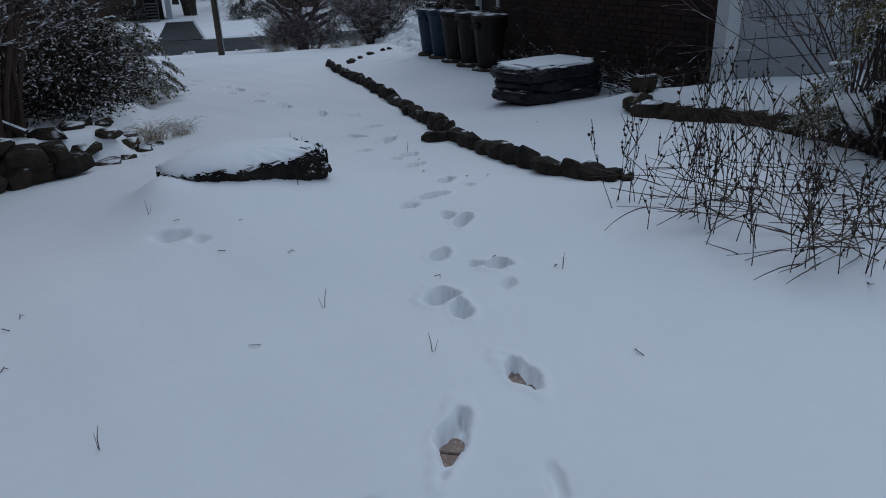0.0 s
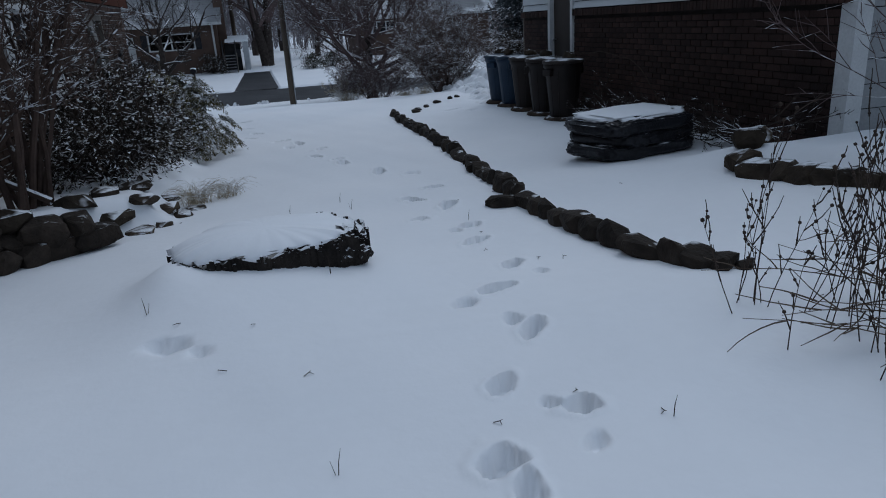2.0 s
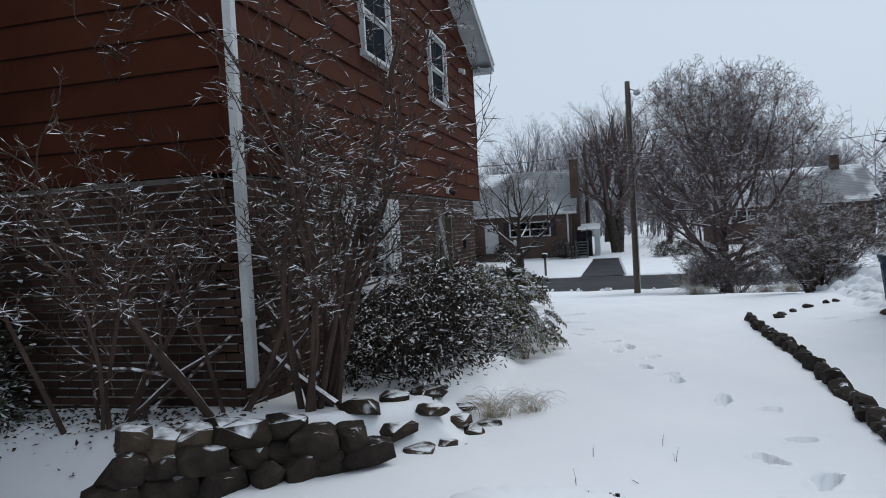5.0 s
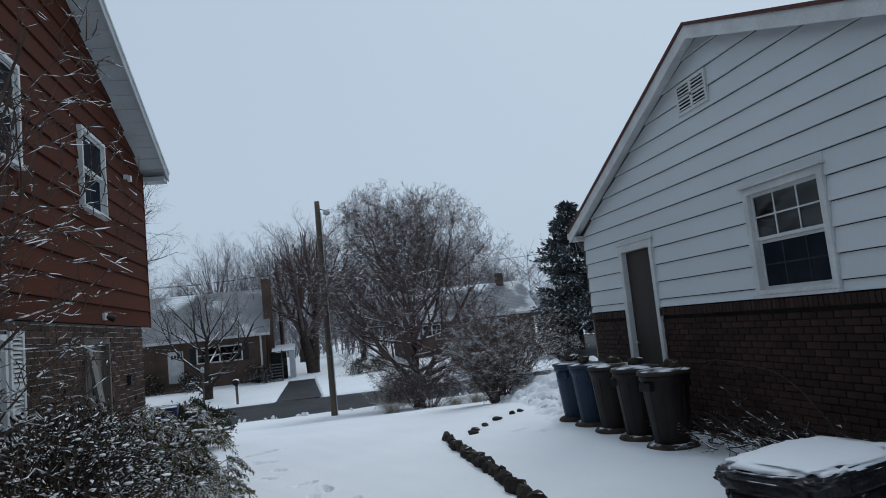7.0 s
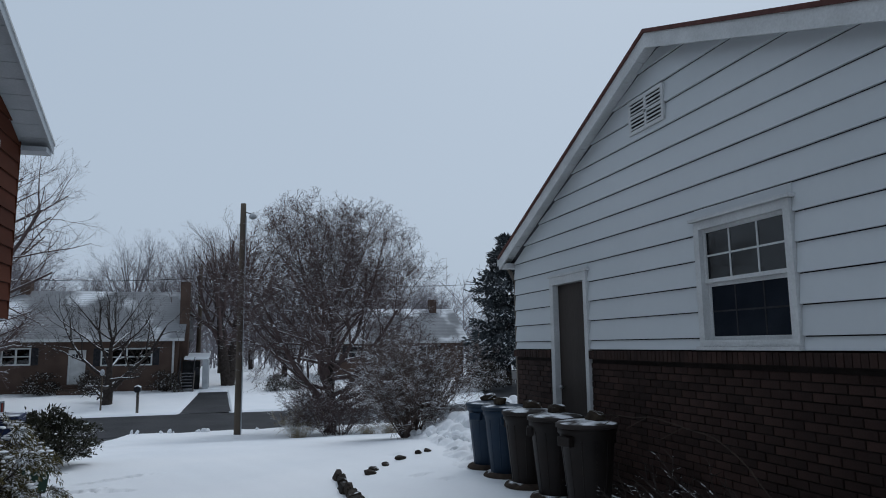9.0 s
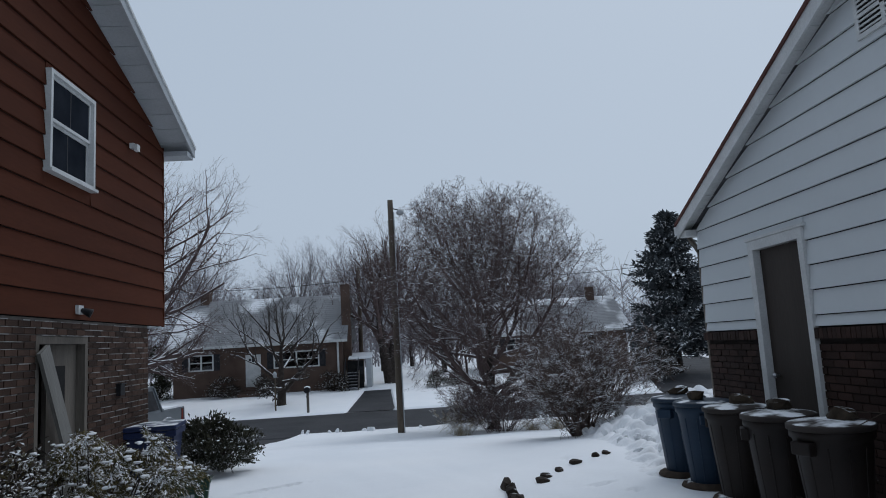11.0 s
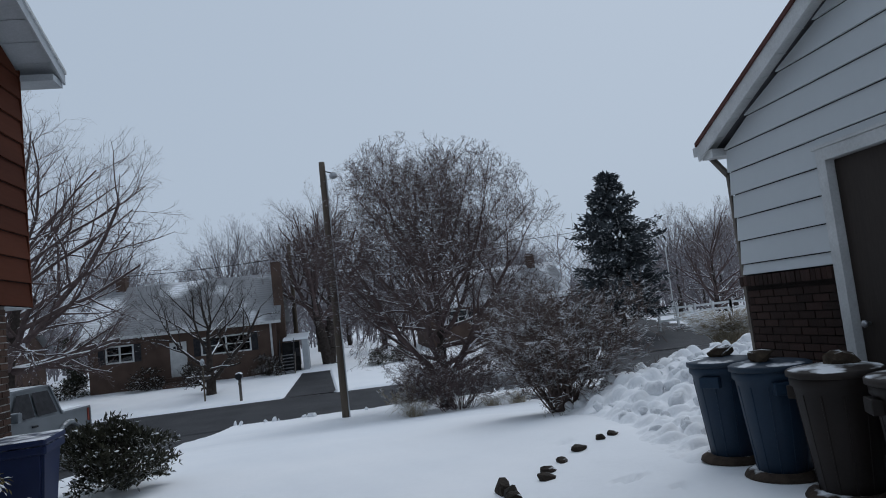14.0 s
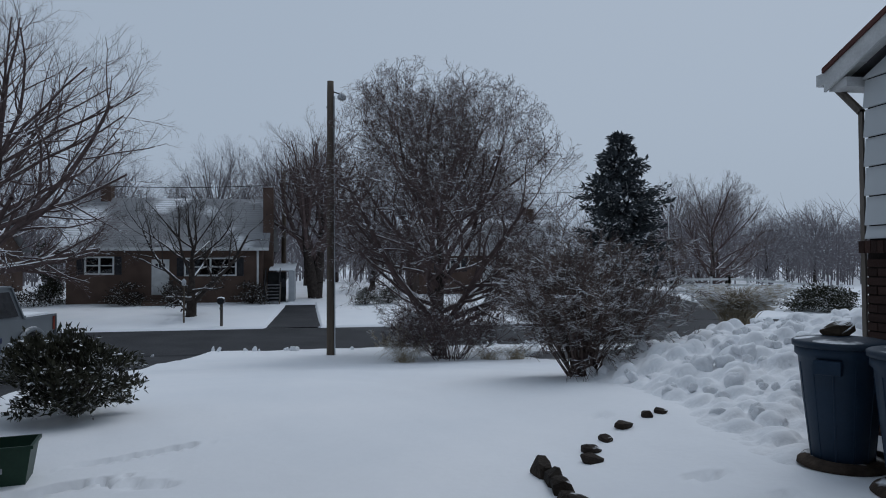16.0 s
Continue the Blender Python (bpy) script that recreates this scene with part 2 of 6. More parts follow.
def part(name, bm, material, parent, label="", smooth=False, world_space=False):
    me = bpy.data.meshes.new(name)
    bm.to_mesh(me)
    bm.free()
    if smooth:
        me.polygons.foreach_set("use_smooth", [True] * len(me.polygons))
    me.materials.append(material)
    ob = new(name, me)
    if label:
        ob["label"] = label
    if parent:
        if world_space:
            hang(ob, parent)
        else:
            ob.parent = parent
    return ob


QUADS = ((0, 3, 2, 1), (4, 5, 6, 7), (0, 1, 5, 4), (1, 2, 6, 5), (2, 3, 7, 6), (3, 0, 4, 7))


def boxes(items):
    """Vertices and faces of many boxes, each (lo, hi)."""
    v, f = [], []
    for (x0, y0, z0), (x1, y1, z1) in items:
        k = len(v)
        v += [(x0, y0, z0), (x1, y0, z0), (x1, y1, z0), (x0, y1, z0), (x0, y0, z1), (x1, y0, z1), (x1, y1, z1), (x0, y1, z1)]
        f += [tuple(k + i for i in q) for q in QUADS]
    return v, f


def bm_box(lo, hi, bevel=0.0, segs=2):
    bm = bmesh.new()
    v, f = boxes([(lo, hi)])
    vs = [bm.verts.new(p) for p in v]
    for q in f:
        bm.faces.new([vs[i] for i in q])
    if bevel:
        bmesh.ops.bevel(bm, geom=bm.edges[:], offset=bevel, segments=segs, affect="EDGES", profile=0.6)
    return bm


def lathe(profile, n=24, squash=1.0):
    """A closed turned body: profile is a list of (radius, z)."""
    v, f = [], []
    for r, z in profile:
        for i in range(n):
            a = 2 * math.pi * i / n
            v.append((r * math.cos(a), r * math.sin(a) * squash, z))
    for j in range(len(profile) - 1):
        for i in range(n):
            f.append((j * n + i, j * n + (i + 1) % n, (j + 1) * n + (i + 1) % n, (j + 1) * n + i))
    f.append(tuple(reversed(range(n))))
    f.append(tuple((len(profile) - 1) * n + i for i in range(n)))
    return v, f


def tubes(segs, thick=0.03):
    """A mesh of tapered tubes from segments (p, q, r0, r1): more sides for the thick ones."""
    v, f, count = [], [], 0
    for sides, pick in ((7, [s for s in segs if s[2] >= thick]), (3, [s for s in segs if s[2] < thick])):
        if not pick:
            continue
        p = np.array([s[0] for s in pick], float)
        q = np.array([s[1] for s in pick], float)
        r0 = np.array([s[2] for s in pick])[:, None]
        r1 = np.array([s[3] for s in pick])[:, None]
        d = q - p
        d /= np.maximum(np.linalg.norm(d, axis=1, keepdims=True), 1e-6)
        up = np.where(np.abs(d[:, 2:3]) > 0.9, np.array([[1.0, 0, 0]]), np.array([[0, 0, 1.0]]))
        a = np.cross(d, up)
        a /= np.linalg.norm(a, axis=1, keepdims=True)
        b = np.cross(a, d)
        rings = []
        for c, r in ((p, r0), (q, r1)):
            for i in range(sides):
                w = 2 * math.pi * i / sides + math.pi / 2
                rings.append(c + r * (math.cos(w) * a + math.sin(w) * b))
        allv = np.stack(rings, 1).reshape(-1, 3)
        base = count + np.arange(len(pick)) * 2 * sides
        for i in range(sides):
            j = (i + 1) % sides
            f.append(np.stack([base + i, base + j, base + sides + j, base + sides + i], 1))
        v.append(allv)
        count += len(allv)
    return np.concatenate(v), np.concatenate(f)


def grow(segs, rng, p, d, length, r, level, spec):
    """One limb with its side limbs. spec: per level (side limbs, their length as a share, their angle, bend, lift)."""
    kids, share, angle, bend, lift = spec[level]
    steps = 5 if level < 2 else 3 if kids else 2
    p, d = np.array(p, float), np.array(d, float)
    at = []
    r_end = r * (0.35 if kids else 0.45)
    for i in range(steps):
        d = d + rng.normal(0, bend, 3) + np.array([0, 0, lift])
        d /= np.linalg.norm(d)
        q = p + d * length / steps
        a, b = r + (r_end - r) * i / steps, r + (r_end - r) * (i + 1) / steps
        segs.append((p, q, a, b))
        at.append((p, q, d.copy(), b))
        p = q
    for k in range(kids):
        u = 0.28 + 0.72 * (k + rng.random()) / kids
        i = min(steps - 1, int(u * steps))
        w = u * steps - i
        a, b, dd, rr = at[i]
        side = np.cross(dd, rng.normal(0, 1, 3))
        side /= np.linalg.norm(side) + 1e-6
        ang = radians(angle * rng.uniform(0.65, 1.25))
        grow(segs, rng, a + (b - a) * w, dd * math.cos(ang) + side * math.sin(ang), length * share * rng.uniform(0.7, 1.2) * (1.15 - 0.45 * u), max(rr * 0.62, 0.0042), level + 1, spec)


def leaves(rng, centres, normals, size, aspect=2.2, cup=0.25):
    """Many pointed leaves, each a folded diamond, along given directions."""
    n = len(centres)
    d = normals / np.maximum(np.linalg.norm(normals, axis=1, keepdims=True), 1e-6)
    up = rng.normal(0, 1, (n, 3)) * 0.6 + np.array([0, 0, 1.0])
    side = np.cross(d, up)
    side /= np.maximum(np.linalg.norm(side, axis=1, keepdims=True), 1e-6)
    nor = np.cross(side, d)
    s = size * rng.uniform(0.6, 1.25, (n, 1))
    tip, mid = centres + d * s * aspect, centres + d * s * aspect * 0.5
    v = np.stack([centres, mid + side * s * 0.5 + nor * s * cup, tip, mid - side * s * 0.5 + nor * s * cup], 1).reshape(-1, 3)
    k = np.arange(n) * 4
    return v, np.concatenate([np.stack([k, k + 1, k + 2], 1), np.stack([k, k + 2, k + 3], 1)])


def stone_mesh(rng, sx, sy, sz, rough=0.22, flat=0.0):
    """An angular rock: a hull of scattered points, its edges worn down."""
    bm = bmesh.new()
    for k in range(30):
        d = rng.normal(0, 1, 3)
        d /= np.linalg.norm(d)
        d = np.sign(d) * np.abs(d) ** 0.7 * rng.uniform(0.9, 1.12)
        bm.verts.new((d[0] * sx, d[1] * sy, d[2] * sz))
    got = bmesh.ops.convex_hull(bm, input=bm.verts[:])
    bmesh.ops.delete(bm, geom=[v for v in bm.verts if not v.link_faces], context="VERTS")
    bmesh.ops.bevel(bm, geom=[e for e in bm.edges if len(e.link_faces) == 2], offset=min(sx, sy, sz) * 0.2, segments=2, affect="EDGES", profile=0.6, clamp_overlap=True)
    bmesh.ops.remove_doubles(bm, verts=bm.verts[:], dist=0.002 * max(sx, sy, sz))
    bmesh.ops.recalc_face_normals(bm, faces=bm.faces[:])
    off = Vector(rng.uniform(-50, 50, 3))
    for v in bm.verts:
        v.co *= 1 + 0.12 * noise.noise(v.co * (3 / max(sx, sy)) + off)
    return bm


def lump_mesh(rng, sx, sy, sz, rough=0.3):
    bm = bmesh.new()
    bmesh.ops.create_icosphere(bm, subdivisions=3, radius=1)
    off = Vector(rng.uniform(-50, 50, 3))
    for v in bm.verts:
        c = v.co.copy()
        k = 1 + rough * (noise.noise(c * 1.3 + off) * 1.3 + 0.5 * noise.noise(c * 3.1 + off) + 0.2 * noise.noise(c * 7 + off))
        v.co = Vector((c.x * k * sx, c.y * k * sy, c.z * k * sz))
    return bm


# ---- the lie of the land ----
LINE_Y = (-60, 0, 3, 5, 7.6, 9.2, 12, 15.7, 18.7, 20.5, 24, 28.8, 32.6, 34.2, 44, 54, 70, 300)
LINE_Z = (0.0, 0.03, 0.03, 0.05, -0.10, -0.20, -0.27, -0.33, -0.36, -0.45, -0.78, -1.34, -1.60, -1.64, -1.62, -1.10, -0.9, -2.5)
# stone edging beside the lawn, as a line of x against y
EDGE_Y = (5.1, 5.35, 5.9, 7.3, 9.1, 10.5, 13, 15.6)
EDGE_X = (1.62, 1.30, 1.18, 1.13, 1.30, 1.42, 1.47, 1.45)


def smooth(a, b, v):
    t = np.clip((v - a) / (b - a), 0, 1)
    return t * t * (3 - 2 * t)


def land(x, y):
    """Height of the snow before any prints or drifts."""
    x, y = np.asarray(x, float), np.asarray(y, float)
    z = np.interp(y, LINE_Y, LINE_Z)
    ex = np.interp(y, EDGE_Y, EDGE_X)
    z = z + 0.15 * smooth(0.0, 1.8, x - ex) * smooth(4.5, 6.0, y) * (1 - smooth(18, 22, y))
    # planting bed by the brown house, held up by the ledge of stones
    bed = smooth(-0.05, 0.35, -(x + 1.9 + 0.9 * np.clip(8.6 - y, 0, 3))) * smooth(6.6, 7.3, y + 0.15 * (x + 3)) * (1 - smooth(9.5, 14.5, y))
    z = z + 0.33 * bed
    # bed by the white wall
    z = z + 0.2 * smooth(2.95, 3.4, x + 0.4 * (y - 6.75)) * smooth(3.5, 4.6, y) * (1 - smooth(7.0, 8.2, y))
    # mound round the stump
    z = z + 0.245 * np.exp(-(((x + 1.06) / 0.80) ** 2 + ((y - 5.98) / 0.74) ** 2))
    # drift against the low end of the stump
    z = z + 0.085 * np.exp(-(((x + 1.53) / 0.20) ** 2 + ((y - 5.86) / 0.30) ** 2))
    # the far right falls away past the side street
    z = z - 0.75 * smooth(26, 34, x) * smooth(44, 56, y) * (1 - smooth(90, 140, y))
    return z


def paved(x, y):
    """1 where asphalt lies: the road, the drives and the side street."""
    x, y = np.asarray(x, float), np.asarray(y, float)
    road = smooth(34.5, 34.65, y) * (1 - smooth(43.0, 43.3, y))
    left = (1 - smooth(-0.15, 0.05, x - np.interp(y, (18, 24, 30, 34.5), (-4.3, -5.1, -4.9, -4.0)))) * smooth(-13, -12.8, x) * smooth(18.0, 18.2, y) * (1 - smooth(34.6, 34.8, y))
    right = smooth(6.0, 6.2, x - 0.12 * (26 - y)) * (1 - smooth(15.3, 15.5, x)) * smooth(22.6, 23.0, y) * (1 - smooth(33.0, 33.2, y))
    far = smooth(0, 0.15, x - np.interp(y, (43, 52), (-3.1, -2.7))) * (1 - smooth(-0.15, 0, x - np.interp(y, (43, 52), (-0.3, -0.7)))) * smooth(42.8, 43.1, y) * (1 - smooth(53, 53.2, y))
    street = smooth(0, 0.2, x - np.interp(y, (43, 75), (13.5, 22))) * (1 - smooth(-0.2, 0, x - np.interp(y, (43, 75), (21.5, 29)))) * smooth(42.5, 43.0, y) * (1 - smooth(74, 75, y))
    return np.clip(np.maximum.reduce([road, left, right, far, street]), 0, 1)


# footprints: x, y, heading in degrees, half length, half width, depth
PRINTS = [(-0.18, 3.18, 10, 0.125, 0.050, 0.060), (-0.57, 2.90, -30, 0.175, 0.044, 0.060), (-0.25, 3.93, 16, 0.085, 0.075, 0.075), (-0.20, 3.76, -8, 0.075, 0.048, 0.065),
          (0.15, 4.15, 66, 0.075, 0.06, 0.075), (0.05, 4.22, 20, 0.05, 0.03, 0.045), (-0.08, 4.41, -40, 0.085, 0.05, 0.06), (0.10, 3.92, -40, 0.06, 0.03, 0.03), (0.22, 4.83, -35, 0.10, 0.055, 0.08), (0.16, 4.98, 10, 0.06, 0.05, 0.04),
          (0.21, 5.38, -62, 0.12, 0.055, 0.065), (0.0, 5.24, -40, 0.07, 0.05, 0.04), (0.46, 5.80, -50, 0.10, 0.055, 0.07), (0.58, 5.62, 20, 0.05, 0.035, 0.04), (0.42, 6.50, -55, 0.12, 0.06, 0.065), (0.53, 7.02, -60, 0.11, 0.06, 0.06), (0.38, 6.92, 30, 0.06, 0.04, 0.035),
          (0.57, 7.86, -20, 0.16, 0.07, 0.07), (0.22, 7.44, -65, 0.09, 0.05, 0.06), (0.32, 8.30, 30, 0.14, 0.06, 0.06), (0.66, 8.82, -70, 0.11, 0.07, 0.055), (0.62, 9.80, -70, 0.10, 0.06, 0.05), (0.29, 10.18, -10, 0.20, 0.07, 0.065),
          (-0.06, 11.05, 0, 0.20, 0.07, 0.07), (-0.10, 11.40, -40, 0.12, 0.06, 0.05), (-0.36, 11.80, 20, 0.14, 0.07, 0.06), (-0.24, 12.42, -60, 0.11, 0.06, 0.05), (-0.54, 13.2, 10, 0.2, 0.07, 0.06), (-0.80, 13.8, -60, 0.16, 0.08, 0.06), (-0.70, 12.9, 40, 0.1, 0.05, 0.04),
          (-1.46, 5.16, 70, 0.12, 0.06, 0.035), (-1.32, 5.06, 20, 0.05, 0.04, 0.03), (-0.95, 2.66, -40, 0.06, 0.03, 0.025), (-0.35, 2.58, -10, 0.09, 0.025, 0.02),
          (-1.35, 14.6, 60, 0.14, 0.06, 0.05), (-1.2, 15.2, 40, 0.14, 0.06, 0.05), (-1.8, 16.9, -59, 0.62, 0.06, 0.06), (-2.3, 16.0, -62, 0.55, 0.10, 0.08), (-1.55, 16.1, 80, 0.25, 0.1, 0.03), (2.6, 17.3, 20, 0.1, 0.08, 0.04), (2.5, 15.2, 60, 0.12, 0.07, 0.04), (2.75, 14.6, 20, 0.12, 0.06, 0.035)]


def snow_height(x, y):
    z = land(x, y)
    z = z + 0.018 * np.sin(1.7 * x + 0.6 * y) * np.sin(1.1 * y - 0.5 * x) + 0.008 * np.sin(4.3 * x + 1.3) * np.sin(3.7 * y) + 0.0035 * np.sin(9.1 * x - 3.3 * y) * np.sin(7.7 * y + 2.9 * x + 0.6)
    for px, py, head, hl, hw, deep in PRINTS:
        a = radians(head)
        u = (x - px) * -math.sin(a) + (y - py) * math.cos(a)
        w = (x - px) * math.cos(a) + (y - py) * math.sin(a)
        r = np.sqrt((u / hl) ** 2 + (w / hw) ** 2) + 0.22 * np.sin(13 * x + 23 * y + px * 7) * np.sin(19 * x - 7 * y + py * 5) + 0.12 * np.sin(47 * x - 31 * y) + 0.07 * np.sin(83 * x + 61 * y)
        z = z - 1.8 * deep * (1 - smooth(0.88, 1.03, r)) * (0.82 + 0.18 * np.sin(29 * x + 17 * y)) + 0.010 * np.exp(-((r - 1.3) / 0.22) ** 2) * (deep > 0.045)
    return z - 0.16 * paved(x, y)


def steps_between(*runs):
    out = []
    for a, b, s in runs:
        out += list(np.arange(a, b - 1e-6, s))
    return np.array(sorted(set(np.round(out, 4))))


def grid(name, xs, ys, height, material):
    gx, gy = np.meshgrid(xs, ys)
    gz = height(gx, gy)
    nx, ny = len(xs), len(ys)
    me = bpy.data.meshes.new(name)
    k = (np.arange(ny - 1)[:, None] * nx + np.arange(nx - 1)[None, :]).ravel()
    faces = np.stack([k, k + 1, k + nx + 1, k + nx], 1)
    me.vertices.add(nx * ny)
    me.vertices.foreach_set("co", np.stack([gx, gy, gz], -1).astype(np.float32).ravel())
    me.loops.add(faces.size)
    me.loops.foreach_set("vertex_index", faces.astype(np.int32).ravel())
    me.polygons.add(len(faces))
    me.polygons.foreach_set("loop_start", np.arange(len(faces), dtype=np.int32) * 4)
    me.polygons.foreach_set("use_smooth", np.ones(len(faces), dtype=bool))
    me.materials.append(material)
    me.update(calc_edges=True)
    me.validate()
    return new(name, me)


ground = grid("ground", steps_between((-400, -40, 20), (-40, -14, 1.0), (-14, -4.5, 0.25), (-4.5, -2, 0.08), (-2, -0.8, 0.035), (-0.8, 0.8, 0.018), (0.8, 4.6, 0.07), (4.6, 16, 0.25), (16, 40, 1.0), (40, 401, 20)),
              steps_between((-40, -2, 2), (-2, 2.2, 0.2), (2.2, 6.1, 0.018), (6.1, 9.0, 0.03), (9.0, 18, 0.06), (18, 34, 0.2), (34, 36, 0.07), (36, 42, 0.5), (42, 44, 0.07), (44, 80, 0.5), (80, 901, 20)), snow_height, SNOW)
tagged(ground, "fresh white snow covering a gently sloping lawn", "ground", kind="structure")


def asphalt(name, label, x0, x1, y0, y1, sx, sy):
    ob = grid(name, np.linspace(x0, x1, sx), np.linspace(y0, y1, sy), lambda x, y: land(x, y) - 0.10 - 0.10 * (1 - paved(x, y)), ASPHALT)
    return tagged(ob, label, "road", kind="structure")


asphalt("road", "wet dark asphalt street cleared of snow", -160, 160, 34.3, 43.4, 60, 130)
asphalt("driveway_1", "wet dark asphalt driveway beside the brown house", -13.2, -3.8, 17.8, 34.25, 60, 80)
asphalt("driveway_2", "dark asphalt driveway beyond a snow pile", 5.4, 15.6, 22.4, 33.3, 60, 60)
asphalt("driveway_3", "dark asphalt driveway across the street", -3.3, 0.0, 43.45, 53.3, 40, 60)
asphalt("road_side", "wet asphalt side street leading away", 13.0, 29.5, 43.45, 75.2, 80, 90)


# ---- walls of brick, boards and openings ----
def wall_cells(a0, a1, z0, z1, holes):
    """The rectangles (a, z) of a wall that are left round its openings."""
    us = sorted({a0, a1, *[h[i] for h in holes for i in (0, 1) if a0 < h[i] < a1]})
    zs = sorted({z0, z1, *[h[i] for h in holes for i in (2, 3) if z0 < h[i] < z1]})
    out = []
    for i in range(len(us) - 1):
        for j in range(len(zs) - 1):
            cu, cz = (us[i] + us[i + 1]) / 2, (zs[j] + zs[j + 1]) / 2
            if not any(h[0] < cu < h[1] and h[2] < cz < h[3] for h in holes):
                out.append((us[i], us[i + 1], zs[j], zs[j + 1]))
    return out


def backing(name, axis, plane, out, a0, a1, z0, z1, holes, material, parent, thick=0.2, label=""):
    """The core of a wall; axis 'y' runs along y at x = plane, axis 'x' along x at y = plane. out: +1 or -1, the side of its face."""
    items = []
    p0, p1 = sorted((plane, plane - out * thick))
    for u0, u1, w0, w1 in wall_cells(a0, a1, z0, z1, holes):
        items.append(((p0, u0, w0), (p1, u1, w1)) if axis == "y" else ((u0, p0, w0), (u1, p1, w1)))
    bm = bmesh.new()
    v, f = boxes(items)
    vs = [bm.verts.new(p) for p in v]
    for q in f:
        bm.faces.new([vs[i] for i in q])
    bmesh.ops.remove_doubles(bm, verts=bm.verts[:], dist=0.0005)
    return part(name, bm, material, parent, label, world_space=True)


def brick_face(parent, axis, plane, out, a0, a1, z0, z1, holes, material, rng, single, length=0.203, height=0.060, joint=0.0115):
    """Bricks in running bond, proud of the mortar; those within the stretch `single` are objects, the rest one mesh."""
    base = bpy.data.meshes.new("brick")
    d = 0.012
    lo, hi = ((-0.004, -length / 2, -height / 2), (d, length / 2, height / 2)) if axis == "y" else ((-length / 2, -0.004, -height / 2), (length / 2, d, height / 2))
    bm = bm_box(lo, hi, 0.003, 1)
    bm.to_mesh(base)
    bm.free()
    base.materials.append(material)
    rest, count, row = [], 0, 0
    z = z0
    while z + height <= z1 + 0.005:
        u = a0 - (0.5 * (length + joint) if row % 2 else 0)
        while u < a1:
            b0, b1 = max(u, a0), min(u + length, a1)
            zc = z + height / 2
            for h in holes:
                if h[2] < zc < h[3]:
                    if h[0] <= b0 and b1 <= h[1]:
                        b1 = b0
                    elif b0 < h[0] < b1:
                        b1 = h[0]
                    elif b0 < h[1] < b1:
                        b0 = h[1]
            if b1 - b0 > 0.03:
                whole = b1 - b0 > length - 0.002
                push = rng.uniform(-0.003, 0.003)
                uc = (b0 + b1) / 2
                if whole and single[0] < uc < single[1] and single[2] < zc < single[3] and count < 300:
                    ob = new("brick", base)
                    flip = Matrix.Diagonal((out, 1, 1, 1)) if axis == "y" else Matrix.Diagonal((1, out, 1, 1))
                    ob.matrix_basis = Matrix.Translation((plane + out * push, uc, zc) if axis == "y" else (uc, plane + out * push, zc)) @ Matrix.Rotation(math.pi if out < 0 else 0, 4, "Z")
                    ob.parent = parent
                    count += 1
                else:
                    p0, p1 = sorted((plane - out * 0.004, plane + out * (d + push)))
                    rest.append(((p0, b0, z), (p1, b1, z + height)) if axis == "y" else ((b0, p0, z), (b1, p1, z + height)))
            u += length + joint
        z += height + joint
        row += 1
    ob = mesh("brickwork", *boxes(rest), material, None)
    ob.parent = parent
    tagged(ob, kind="stuff")


def siding(parent, axis, plane, out, span, z0, z1, course, holes, material, proud=0.030, first=None):
    """Lapped boards, each an object; span(z) gives the wall's ends at that height."""
    z = z0
    while z < z1 - 0.02:
        t = min(z + (first if first and z == z0 else course), z1)
        lo0, lo1 = span(z)
        hi0, hi1 = span(t)
        if lo1 - lo0 < 0.1:
            break
        cuts = sorted((h[0], h[1]) for h in holes if h[2] < t - 0.012 and h[3] > z + 0.012)
        for h in holes:
            # what is left of the board above or below an opening
            if h[2] < t - 0.012 and h[3] > z + 0.012:
                for w0, w1 in ((h[3] + 0.002, t), (z + 0.010, h[2] - 0.002)):
                    if w1 - w0 > 0.02:
                        n0, n1 = sorted((plane + out * 0.003, plane + out * 0.018))
                        bit = ((n0, h[0], w0), (n1, h[1], w1)) if axis == "y" else ((h[0], n0, w0), (h[1], n1, w1))
                        mesh("siding_board", *boxes([bit]), material, None).parent = parent
        ends, a = [], None
        pieces, left = [], (lo0, hi0)
        for c0, c1 in cuts:
            pieces.append((left[0], c0, left[1], c0))
            left = (c1, c1)
        pieces.append((left[0], lo1, left[1], max(hi1, left[1])))
        for b0, b1, t0, t1 in pieces:
            if b1 - b0 < 0.03:
                continue
            n0, n1, n2 = plane + out * 0.003, plane + out * proud, plane + out * 0.006
            # slit under the board bares the near-black backing as a painted shadow line
            zz = z + 0.010
            pts = [(n0, b0, zz), (n0, b1, zz), (n1, b1, zz), (n1, b0, zz), (n0, t0, t), (n0, t1, t), (n2, t1, t), (n2, t0, t), (n1, b0, zz + 0.010), (n1, b1, zz + 0.010)]
            if axis == "x":
                pts = [(q[1], q[0], q[2]) for q in pts]
            mesh("siding_board", pts, [(0, 1, 2, 3), (3, 2, 9, 8), (8, 9, 6, 7), (4, 7, 6, 5), (0, 4, 5, 1), (0, 3, 8, 7, 4), (1, 5, 6, 9, 2)], material, None).parent = parent
        z = t


